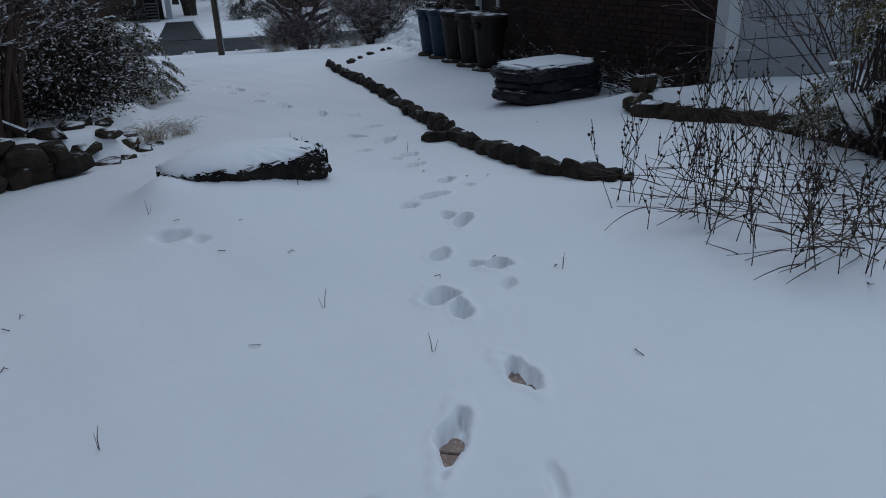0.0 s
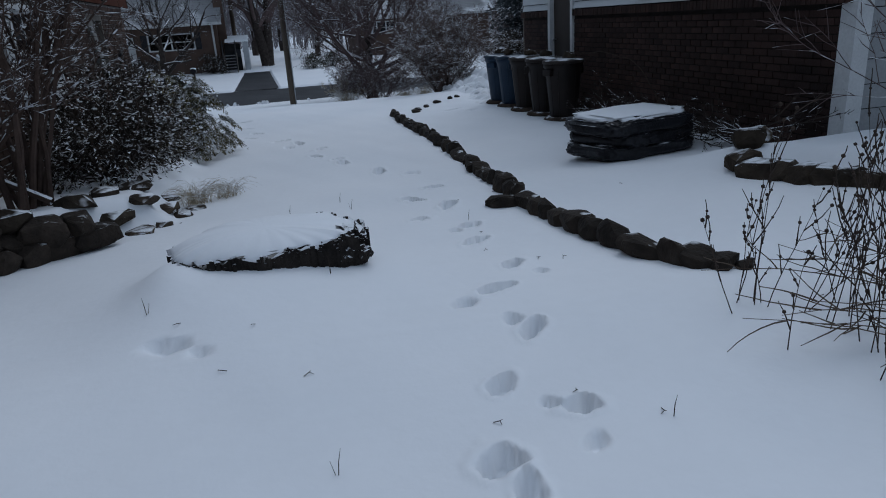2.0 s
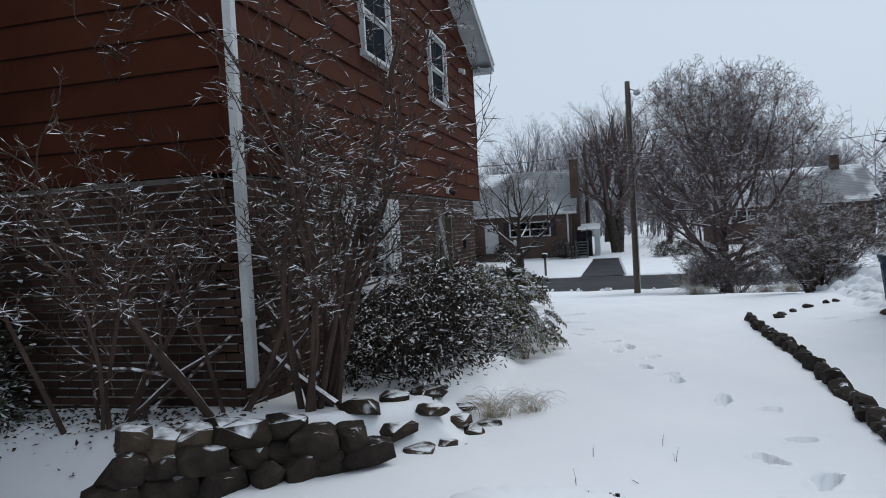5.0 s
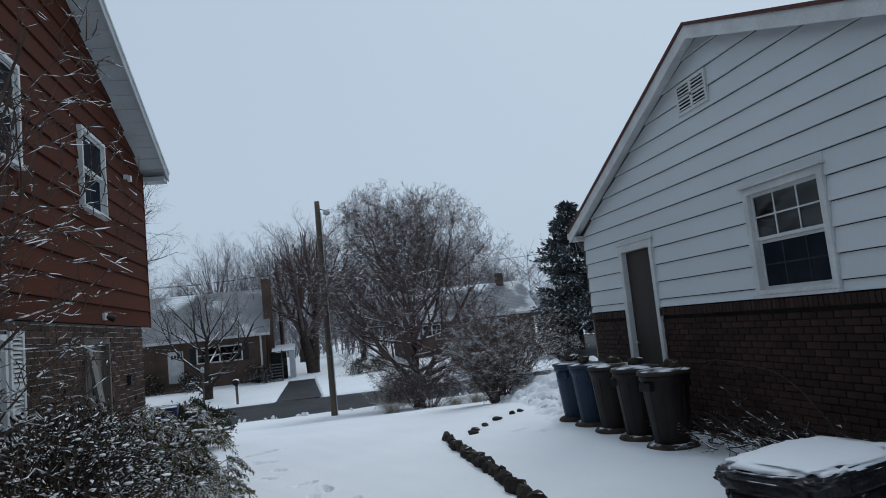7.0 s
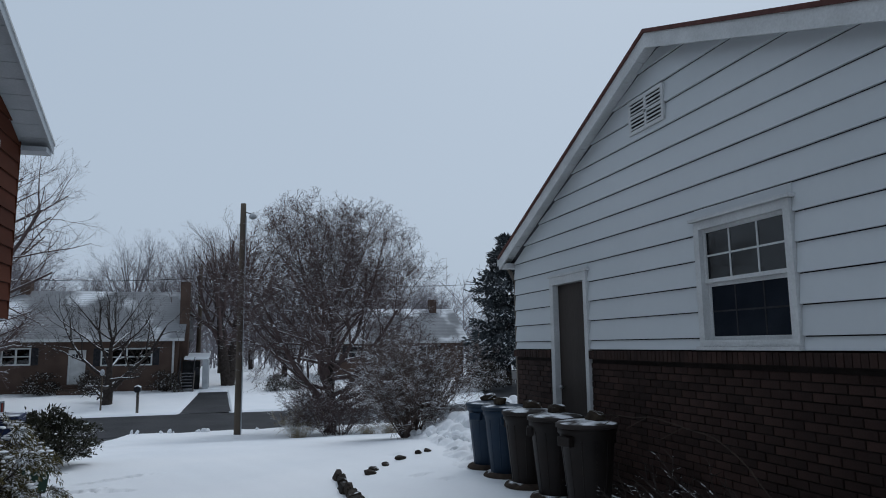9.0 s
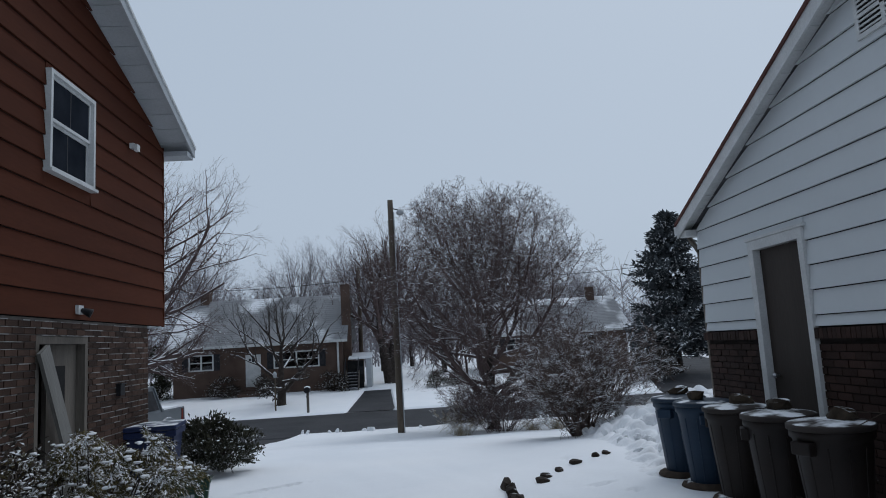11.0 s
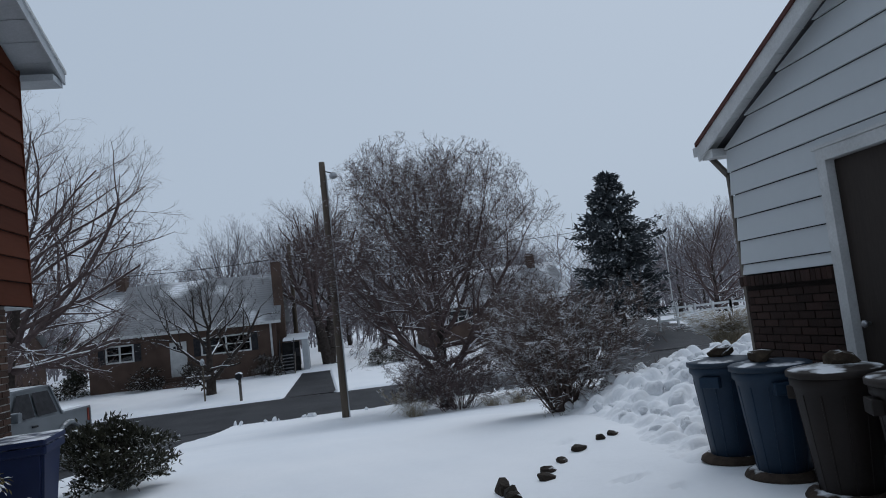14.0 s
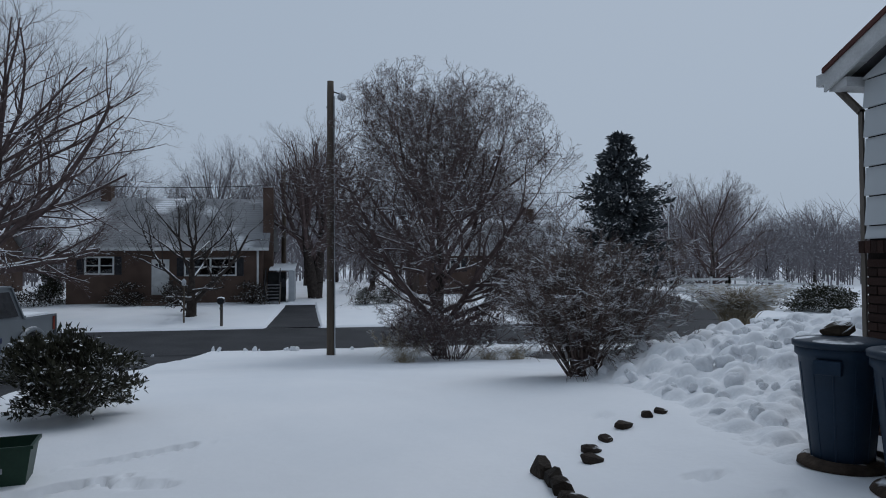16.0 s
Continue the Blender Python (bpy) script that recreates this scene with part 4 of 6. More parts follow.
for x, y, s in ((1.40, 5.30, 0.12), (1.50, 5.21, 0.10), (1.60, 5.14, 0.06), (1.95, 15.95, 0.08), (2.05, 16.22, 0.075), (2.28, 16.45, 0.06), (2.60, 16.75, 0.085), (2.95, 17.0, 0.07), (3.12, 17.06, 0.06), (1.0, 7.55, 0.14), (1.52, 13.9, 0.13)):
    stone(x, y, snow_at(x, y) + s * 0.16, s * 0.92, s * 1.15, s * 0.62, srng.uniform(0, 180), "small dark stone half buried in snow", STONE_BARE, "lawn edging stones")

# ledge of stacked rocks in front of the planting bed
ledge_turn = math.degrees(math.atan2(1.3, 1.5))
for tier in range(3):
    u = 0.19 + 0.03 * tier
    while u < (1.0, 0.92, 0.78)[tier]:
        s = srng.uniform(0.11, 0.22)
        h = srng.uniform(0.085, 0.125)
        x, y = -3.93 + 1.62 * u - 0.02 * tier, 6.55 + 1.32 * u + 0.03 * tier + srng.uniform(-0.03, 0.03)
        base = float(land(x + 0.30, y - 0.36)) - 0.02
        stone(x, y, base + 0.075 + 0.135 * tier + srng.uniform(-0.03, 0.03), s, srng.uniform(0.13, 0.18), h, ledge_turn + srng.uniform(-16, 16), "dark mossy rock in a dry-stacked ledge with snow on top", STONE if tier == 2 else STONE_BARE, "ledge rocks")
        u += s * 0.70
# slabs that trail away from the ledge, half under snow
for x, y, sx, sy, sz, turn in ((-2.40, 8.02, 0.15, 0.12, 0.10, 20), (-2.56, 8.24, 0.20, 0.13, 0.08, 32), (-2.30, 8.30, 0.18, 0.12, 0.08, 50), (-2.12, 8.26, 0.14, 0.10, 0.06, 10), (-2.42, 8.62, 0.14, 0.11, 0.08, 40), (-2.12, 8.62, 0.17, 0.11, 0.08, 55),
                               (-1.96, 8.50, 0.10, 0.07, 0.05, 15), (-2.24, 8.98, 0.19, 0.10, 0.06, 38), (-1.98, 8.95, 0.14, 0.10, 0.08, 62), (-1.84, 8.92, 0.11, 0.09, 0.07, 20), (-1.76, 9.18, 0.14, 0.07, 0.04, 350), (-2.02, 9.30, 0.15, 0.08, 0.05, 30)):
    stone(x, y, snow_at(x, y) + sz * 0.15, sx * 0.88, sy * 0.95, sz * 0.8, turn, "dark flat rock poking out of the snow", STONE, "ledge rocks")
# stones before the white wall
for k in range(15):
    u = k / 14
    x, y = 2.92 + 0.80 * u + 0.12 * math.sin(3 * u), 6.75 - 2.1 * u
    stone(x, y, float(land(2.5, y)) + 0.03, srng.uniform(0.12, 0.18), srng.uniform(0.12, 0.16), srng.uniform(0.09, 0.15), srng.uniform(0, 180), "dark stone in a low bed wall with snow behind", STONE, "bed wall stones")
for x, y in ((2.95, 7.0), (3.15, 7.2), (3.35, 7.4)):
    stone(x, y, snow_at(x, y) + 0.06, 0.15, 0.12, 0.1, srng.uniform(0, 180), "dark stone in a low bed wall with snow behind", STONE, "bed wall stones")

# ---- the stump ----
STUMP_Z = 0.212
stump = thing("tree_stump", "low black rotten tree stump under a cap of snow", "stump", (-0.985, 5.98, STUMP_Z), -4)
n = 96


def stump_rim(a, j=0):
    r = 1 + 0.03 * math.sin(3 * a + 1) + 0.025 * math.sin(7 * a) + 0.02 * math.sin(23 * a + j) + 0.04 * math.exp(-((a - 5.95) / 0.30) ** 2) * (1 - 0.40 * j)
    c, q = math.cos(a), math.sin(a)
    return 0.56 * r * math.copysign(abs(c) ** 1.0, c), (0.27 if q < 0 else 0.50) * r * math.copysign(abs(q) ** 0.92, q)


def rim_height(a):
    return 0.092 + 0.030 * math.cos(a) - 0.050 * math.exp(-(math.atan2(math.sin(a), math.cos(a)) / 0.24) ** 2) + 0.016 * math.exp(-((a - 5.75) / 0.42) ** 2) + 0.010 * math.sin(9 * a) + 0.007 * math.sin(27 * a)


sv, sf = [], []
for j in range(3):
    for i in range(n):
        a = 2 * math.pi * i / n
        x, y = stump_rim(a, j)
        sv.append((x, y, (-0.12, 0.5 * rim_height(a), rim_height(a))[j]))
for j in range(2):
    for i in range(n):
        sf.append((j * n + i, j * n + (i + 1) % n, (j + 1) * n + (i + 1) % n, (j + 1) * n + i))
sf.append(tuple(2 * n + i for i in range(n)))
mesh("trunk_base", sv, sf, CHAR, stump, "black rotten wood")
frng = np.random.default_rng(4)
flakes = []
for i in range(420):
    a = frng.uniform(0, 2 * math.pi)
    (x, y), w, h = stump_rim(a), frng.uniform(0.003, 0.010), rim_height(a)
    flakes.append(((x - w, y - w, -0.06), (x + w, y + w, h * frng.uniform(0.55, 1.12))))
mesh("bark", *boxes(flakes), CHAR, stump)
sv, sf = [], []
rings = 9
for j in range(rings):
    u = j / (rings - 1)
    rr = 1 - 0.98 * u ** 1.35
    for i in range(n):
        a = 2 * math.pi * i / n
        x, y = stump_rim(a, 2)
        sv.append((x * rr * (1.015 + 0.012 * math.sin(17 * a) - (0.10 if math.cos(a) > 0.86 else 0)), y * rr * (1.02 + 0.02 * math.sin(11 * a)), rim_height(a) * (1 - u) ** 2 + (1 - (1 - u) ** 2) * 0.128 - 0.010 + 0.066 * math.sin(u * math.pi / 2) ** 0.75 + ((0.012 * math.sin(13 * a) - 0.01 * math.sin(31 * a)) if j == 0 else 0)))
for j in range(rings - 1):
    for i in range(n):
        sf.append((j * n + i, j * n + (i + 1) % n, (j + 1) * n + (i + 1) % n, (j + 1) * n + i))
sf.append(tuple(reversed(range(n))))
sf.append(tuple((rings - 1) * n + i for i in range(n)))
mesh("snow_cap", sv, sf, SNOW, stump, "thick smooth snow cap", smooth=True)
for dx, dy, dz, s in ((0.49, -0.12, 0.0, 0.045), (0.55, -0.13, -0.02, 0.035), (0.44, -0.17, -0.01, 0.04), (0.53, -0.05, 0.01, 0.04), (0.58, -0.09, -0.02, 0.025)):
    part("root_knob", lump_mesh(frng, s, s * 0.8, s * 1.3, 0.6), CHAR, stump, "knobbly black root end flecked with snow").matrix_basis = pose(dx, dy, dz + 0.01)

# ---- round bins with lids and stones on them ----
def round_bin(x, y, body_mat, label, turn):
    z = snow_at(x, y)
    b = thing("dustbin", label, "bin", (x, y, z - 0.01), turn, "round dustbins by the wall")
    v, f = lathe([(0.185, 0.0), (0.195, 0.02), (0.200, 0.03), (0.250, 0.50), (0.278, 0.79), (0.30, 0.81), (0.30, 0.87), (0.29, 0.88)], 36)
    body = mesh("body", v, f, body_mat, b, smooth=True)
    for k in range(12):
        a = 2 * math.pi * k / 12 + 0.1
        c, s = math.cos(a), math.sin(a)
        mesh("rib", [((0.200 + dr) * c - w * s, (0.200 + dr) * s + w * c, zz) for zz, rr in ((0.06, 0.002), (0.75, 0.072)) for dr, w in ((rr, -0.008), (rr + 0.006, -0.005), (rr + 0.006, 0.005), (rr, 0.008))],
             [(0, 1, 5, 4), (1, 2, 6, 5), (2, 3, 7, 6), (0, 3, 2, 1), (4, 5, 6, 7)], body_mat, body)
    for sgn in (1, -1):
        part("handle", bm_box((sgn * 0.29 - 0.035, -0.09, 0.69), (sgn * 0.29 + 0.035, 0.09, 0.79), 0.012), body_mat, b)
    v, f = lathe([(0.305, 0.865), (0.318, 0.87), (0.318, 0.905), (0.30, 0.915), (0.24, 0.925), (0.1, 0.938), (0.02, 0.94)], 36)
    mesh("lid", v, f, LID_BLUE if body_mat is BLUE else LID_BROWN, b, "lid dusted with snow", smooth=True)
    v, f = lathe([(0.25, -0.02), (0.31, 0.02), (0.29, 0.05), (0.24, 0.075), (0.215, 0.07)], 28)
    mesh("base_mat", v, f, DIRT, b, "wet dark rim of soil round the base", smooth=True)
    stone(x + srng.uniform(-0.08, 0.08), y + srng.uniform(-0.08, 0.08), z + 0.965, 0.12, 0.095, 0.06, srng.uniform(0, 180), "rough stone weighing down a bin lid", STONE, "stones on the bin lids")
    return b


for k, (m, lab) in enumerate(((BLUE, "blue round plastic dustbin with a snowy lid"), (BLUE, "blue round plastic dustbin with a snowy lid"), (BROWN_P, "grey-brown round plastic dustbin with a snowy lid"), (DARK_P, "dark brown round plastic dustbin with a snowy lid"), (DARK_P, "dark brown round plastic dustbin with a snowy lid"))):
    round_bin(3.50 + 0.02 * math.sin(5 * k), 15.05 - 0.74 * k, m, lab, 35 + 40 * k)

# ---- stack of filled bags ----
def soil_bag(x, y, z, sx, sy, sz, turn):
    bm = bmesh.new()
    bmesh.ops.create_icosphere(bm, subdivisions=5, radius=1)
    off = Vector(srng.uniform(-9, 9, 3))
    for v in bm.verts:
        n = v.co.copy()
        c = Vector([math.copysign(abs(n.x) ** 0.42, n.x), math.copysign(abs(n.y) ** 0.42, n.y), math.copysign(abs(n.z) ** 0.6, n.z)])
        # loose plastic: soft bulges, then creases that run down from the seams
        k = 1 + 0.05 * noise.noise(n * 2.2 + off) + 0.03 * noise.noise(n * 6 + off)
        crease = 0.020 * noise.noise(Vector((n.x * 16, n.y * 16, n.z * 2)) + off) + 0.010 * noise.noise(Vector((n.x * 34, n.y * 30, n.z * 4)) + off)
        v.co = Vector((c.x * (sx * k + crease), c.y * (sy * k + crease), c.z * sz * (1 + 0.25 * noise.noise(n * 3 + off)) + 0.6 * crease))
    ob = part("soil_bag", bm, BAG, None, smooth=True)
    ob.matrix_basis = pose(x, y, z, srng.uniform(-2, 2), srng.uniform(-2, 2), turn)
    return tagged(ob, "black plastic bag of soil in a stack under snow", "bag", "stacked soil bags")


zb = snow_at(3.0, 8.8)
for dx, dy, dz, turn in ((0, 0, 0.07, 16), (0.04, 0.03, 0.22, 24), (-0.03, 0.0, 0.36, 17)):
    soil_bag(2.88 + dx, 8.82 + dy, zb + dz * 0.86 + 0.02, 0.61, 0.47, 0.098, turn)
bm = bmesh.new()
bmesh.ops.create_icosphere(bm, subdivisions=4, radius=1)
for v in bm.verts:
    c = Vector([math.copysign(abs(q) ** 0.5, q) for q in v.co])
    k = 1 + 0.12 * noise.noise(v.co * 3) + 0.10 * noise.noise(v.co * 7) + 0.04 * noise.noise(v.co * 15)
    v.co = Vector((c.x * 0.56 * k, c.y * 0.42 * k, max(c.z, -0.7) * 0.055 * k * (1 - 0.35 * abs(v.co.y) ** 3)))
cap = part("snow_blanket", bm, SNOW, None, smooth=True)
cap.matrix_basis = pose(2.88, 8.85, zb + 0.405, 0, 0, 20)
tagged(cap, "smooth white snow lying on the stacked bags", "snow")

# ---- the shovelled snow bank ----
prng = np.random.default_rng(21)


def bank(x, y):
    z = land(x, y)
    ridge = np.interp(y, (15.1, 15.9, 17.0, 18.2, 20.0, 21.8, 22.9), (0.22, 0.36, 0.50, 0.66, 0.86, 0.84, 0.0))
    across = np.interp(x - np.interp(y, (15.2, 17.0, 19.6, 20.2, 22.9), (-0.55, -0.1, 0.05, 0.1, 2.4)), (3.3, 3.6, 4.3, 5.4, 6.9, 8.0, 9.5, 11.0), (0.0, 0.16, 0.50, 0.74, 0.93, 1.0, 1.0, 0.0))
    return z - 0.05 + 1.04 * ridge * across


CLODS = [(prng.uniform(2.6, 9.5), prng.uniform(15.1, 22.6), prng.uniform(0.05, 0.10) if k % 4 else prng.uniform(0.10, 0.18), prng.uniform(0.25, 1.1)) for k in range(2600)]


def heaped(x, y):
    z, up = bank(x, y), np.zeros_like(x)
    for cx, cy, r, tall in CLODS:
        up = np.maximum(up, tall * np.sqrt(np.maximum(0.0, r * r - (x - cx) ** 2 - ((y - cy) * (0.8 + 0.5 * tall)) ** 2)))
    over = np.clip((z + 0.03 - land(x, y)) / 0.12, 0, 1)
    return z + (up - 0.06) * over + (0.05 * np.sin(3.1 * x + 1.7 * y) * np.sin(2.6 * y - 1.2 * x) + 0.02 * np.sin(13.3 * x - 4 * y) * np.sin(14.9 * y + 2 * x)) * over


pile = grid("snow_bank", np.arange(2.6, 11.2, 0.04), np.arange(15.1, 23.2, 0.04), heaped, SNOW_LUMP)
tagged(pile, "heap of shovelled lumpy white snow beside the wall", "snow bank")
lump_meshes = []
for k in range(8):
    bm = lump_mesh(prng, 1, 1, 0.8, 0.3)
    me = bpy.data.meshes.new("snow_lump")
    bm.to_mesh(me)
    bm.free()
    me.polygons.foreach_set("use_smooth", [True] * len(me.polygons))
    me.materials.append(SNOW_LUMP)
    lump_meshes.append(me)
made = 0
while made < 290:
    x, y = prng.uniform(2.8, 8.0), prng.uniform(15.6, 21.5)
    h = float(bank(np.array([x]), np.array([y]))[0] - land(x, y))
    if h < 0.03:
        continue
    s = min(0.15, prng.uniform(0.03, 0.085) * (1.6 if prng.random() < 0.2 else 1))
    ob = new("snow_lump", lump_meshes[made % 8])
    ob.matrix_basis = Matrix.LocRotScale((x, y, float(land(x, y)) + max(h, 0) + s * 0.1), Euler(prng.uniform(0, 6, 3)), (s, s, s))
    ob.parent = pile
    made += 1
for k in range(44):
    x = prng.uniform(-9, 13)
    yy = 34.3 + prng.uniform(-0.15, 0.25) if k < 40 else 43.3 + prng.uniform(-0.1, 0.3)
    s = prng.uniform(0.03, 0.10)
    ob = new("snow_clod", lump_meshes[k % 8])
    ob.matrix_basis = Matrix.LocRotScale((x, yy, snow_at(x, yy) + s * 0.4), Euler(prng.uniform(0, 6, 3)), (s * 1.5, s, s * 0.7))
    tagged(ob, "clod of ploughed snow at the road edge", "snow clod", "ploughed snow clods")

# ---- bare trees ----
def bare_tree(name, label, at, seed, height, trunk_r, fork, limbs, spread, spec, turn=0.0, material=TWIG, trunks=1, lean=0.0, group="", wide=0.0, trim=False):
    rng = np.random.default_rng(seed)
    t = thing(name, label, "tree", at, turn, group)
    segs, trunk, segs_at = [], [], []
    half, mid, tall = (wide or 0.44) * height, 0.50 * height, 0.48 * height

    def reach(c, dd):
        """How far it is from c along dd to the egg-shaped outline of the crown."""
        o = np.array([c[0] / half, c[1] / half, (c[2] - mid) / tall])
        e = np.array([dd[0] / half, dd[1] / half, dd[2] / tall])
        a2, b2, c2 = e @ e, o @ e, o @ o - 1
        return max(0.25 * height, (-b2 + math.sqrt(max(b2 * b2 - a2 * c2, 0.0))) / a2)

    for k in range(trunks):
        a = 2 * math.pi * k / max(trunks, 1) + 0.7
        d0 = np.array([lean * math.cos(a) if trunks > 1 else lean, lean * math.sin(a) if trunks > 1 else 0.0, 1.0])
        d0 /= np.linalg.norm(d0)
        p, d, r = np.array([0.08 * (trunks > 1) * math.cos(a), 0.08 * (trunks > 1) * math.sin(a), -0.25]), d0, trunk_r
        trunk.append((p, p + np.array([0, 0, 0.3]), r * 1.5, r * 1.1))
        p = p + np.array([0, 0, 0.3])
        n_up = 6
        for i in range(n_up):
            q = p + (d + rng.normal(0, 0.05, 3)) * (height * 0.48 / n_up)
            r2 = r * (0.80 if i * height * 0.48 / n_up >= fork * 0.5 else 0.95)
            trunk.append((p, q, r * 1.05, r2))
            z0 = i * height * 0.48 / n_up
            if z0 + height * 0.48 / n_up > fork:
                for j in range(limbs):
                    az = 2.4 * len(segs_at) + rng.uniform(-0.5, 0.5)
                    segs_at.append(az)
                    tilt = radians(spread * rng.uniform(0.45, 1.15) * (1.15 - 0.5 * i / n_up))
                    dd = np.array([math.sin(tilt) * math.cos(az), math.sin(tilt) * math.sin(az), math.cos(tilt)])
                    c = p + (q - p) * rng.random()
                    grow(segs, rng, c, dd, reach(c, dd) * rng.uniform(0.66, 0.86), r * 0.5, 0, spec)
            p, r = q, r2
        for j in range(limbs + 3):
            az, tilt = rng.uniform(0, 2 * math.pi), radians(rng.uniform(8, 58))
            grow(segs, rng, p, (math.sin(tilt) * math.cos(az), math.sin(tilt) * math.sin(az), math.cos(tilt)), 0.8 * reach(p, (math.sin(tilt) * math.cos(az), math.sin(tilt) * math.sin(az), math.cos(tilt))), r * 0.6, 0, spec)
    if trim:
        ph = rng.uniform(0, 6, 3)

        def inside(q):
            az = math.atan2(q[1], q[0])
            k = 1 + 0.05 * math.sin(3 * az + ph[0] + 4 * q[2] / height) + 0.04 * math.sin(7 * az + ph[1] - 9 * q[2] / height)
            return (q[0] ** 2 + q[1] ** 2) / half ** 2 + ((q[2] - mid) / tall) ** 2 < k
        segs = [g for g in segs if inside(g[1])]
    mesh("trunk", *tubes(trunk), BARK, t, "dark rough trunk", smooth=True)
    mesh("crown", *tubes(segs), material, t, "bare twigs dusted with snow")
    return t


DENSE = [(9, 0.52, 46, 0.11, 0.05), (8, 0.52, 46, 0.15, 0.035), (6, 0.55, 46, 0.20, 0.02), (3, 0.62, 42, 0.22, 0.0), (0, 0, 0, 0.22, -0.03)]
LIGHT = [(7, 0.50, 44, 0.09, 0.04), (6, 0.50, 42, 0.12, 0.05), (6, 0.52, 40, 0.14, 0.04), (0, 0, 0, 0.14, 0.04)]
UPSWEPT = [(7, 0.50, 44, 0.14, 0.09), (6, 0.52, 44, 0.17, 0.06), (4, 0.55, 42, 0.18, 0.02), (0, 0, 0, 0.18, 0.0)]
FAR = [(6, 0.50, 42, 0.09, 0.05), (6, 0.50, 42, 0.12, 0.05), (5, 0.52, 40, 0.14, 0.04), (0, 0, 0, 0.14, 0.04)]
bare_tree("tree", "broad bare tree with snow-dusted twigs on the lawn edge", (3.2, 31.2, float(land(3.2, 31.2))), 7, 9.1, 0.23, 0.3, 5, 84, DENSE, wide=0.52, trim=True)
bare_tree("tree", "spreading small bare tree before the brick house", (-7.0, 47.5, float(land(-7.0, 47.5))), 13, 7.0, 0.26, 0.4, 2, 88, UPSWEPT, wide=0.70, material=BARK, trim=True)
bare_tree("tree", "large bare tree with a heavy dark trunk", (-16.9, 47.0, float(land(-17, 47))), 15, 16.5, 0.50, 2.0, 5, 78, LIGHT, lean=0.14, wide=0.66)
bare_tree("tree", "bare double-trunked tree beside the far driveway", (-0.9, 57.0, float(land(-0.9, 57))), 18, 12.0, 0.40, 2.0, 3, 50, FAR, trunks=2, lean=0.16)
far_a = bare_tree("tree", "distant bare tree with snow, twigs paled for haze", (-9, 70, float(land(-9, 70))), 31, 13.0, 0.3, 1.5, 4, 52, FAR, material=TWIG_FAR, group="distant bare trees")
far_b = bare_tree("tree", "distant bare tree with snow, twigs paled for haze", (-19, 72, float(land(-19, 72))), 32, 13.5, 0.3, 1.8, 4, 50, FAR, material=TWIG_FAR, group="distant bare trees")
far_c = bare_tree("tree", "distant bare rounded tree with snow, twigs paled for haze", (41, 78, float(land(41, 78))), 33, 11.0, 0.24, 1.0, 5, 60, FAR, material=TWIG_FAR, group="distant bare trees")
bare_tree("tree", "rounded bare tree beyond the white fence", (32.6, 65, float(land(32.6, 65))), 34, 11.2, 0.26, 0.8, 5, 76, LIGHT, wide=0.5, trim=True)
drng = np.random.default_rng(8)
SPOTS = [(-26, 74, 0.95), (-31, 66, 1.0), (-13.5, 76, 1.0), (-4.5, 68, 1.0), (-2, 78, 1.05), (3.5, 66, 0.95), (8, 72, 1.0), (14, 76, 1.0), (20, 82, 0.95), (37, 80, 0.95), (46, 84, 1.0), (33, 92, 0.85), (54, 88, 0.85), (24, 95, 0.9), (62, 95, 0.9), (-38, 80, 1.05), (-22, 88, 1.1), (41, 98, 0.9), (70, 100, 0.9), (-6, 90, 1.1), (50, 100, 0.9), (-46, 90, 1.1), (36, 73, 0.7), (1, 92, 1.1)]
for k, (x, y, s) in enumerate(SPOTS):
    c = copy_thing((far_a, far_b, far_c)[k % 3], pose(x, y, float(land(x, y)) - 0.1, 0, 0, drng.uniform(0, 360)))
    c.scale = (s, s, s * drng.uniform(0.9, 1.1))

# ---- shrubs of bare stems ----
def bare_shrub(name, label, at, seed, height, spread, stems, spec, r=0.012, material=TWIG, group="", tilt=45):
    rng = np.random.default_rng(seed)
    t = thing(name, label, "shrub", at, 0, group)
    for k in range(stems):
        segs = []
        az, a = rng.uniform(0, 2 * math.pi), radians(tilt * rng.uniform(0.15, 1.0))
        b = rng.uniform(0, spread)
        p = (b * math.cos(az), b * math.sin(az), -0.08)
        d = (math.sin(a) * math.cos(az), math.sin(a) * math.sin(az), math.cos(a))
        grow(segs, rng, p, d, height * rng.uniform(0.65, 1.02) * (1.0 + 0.18 * math.sin(a)), r * rng.uniform(0.7, 1.3), 0, spec)
        mesh("stem", *tubes(segs, 0.02), material, t)
    return t


BUSHY = [(9, 0.38, 38, 0.07, 0.02), (6, 0.45, 42, 0.12, 0.02), (5, 0.5, 42, 0.15, 0.0), (0, 0, 0, 0.15, 0)]
bare_shrub("shrub", "dense bare shrub with snow on its twigs", (3.68, 20.65, float(land(3.68, 20.65))), 41, 1.95, 0.20, 95, BUSHY, 0.014, SHRUB_TWIG, tilt=42)
bare_shrub("shrub", "low bare shrub with fine purple-grey twigs", (3.25, 29.3, float(land(3.25, 29.3))), 42, 1.75, 0.5, 55, BUSHY, 0.012, tilt=60)
bare_shrub("shrub", "small bare straw-coloured shrub", (2.1, 30.4, float(land(2.1, 30.4))), 43, 1.0, 0.3, 26, BUSHY, 0.008, tilt=55, material=STRAW)
ARCH = [(8, 0.34, 46, 0.13, 0.03), (6, 0.40, 50, 0.20, 0.05), (4, 0.48, 50, 0.24, 0.03), (0, 0, 0, 0.2, 0.04)]
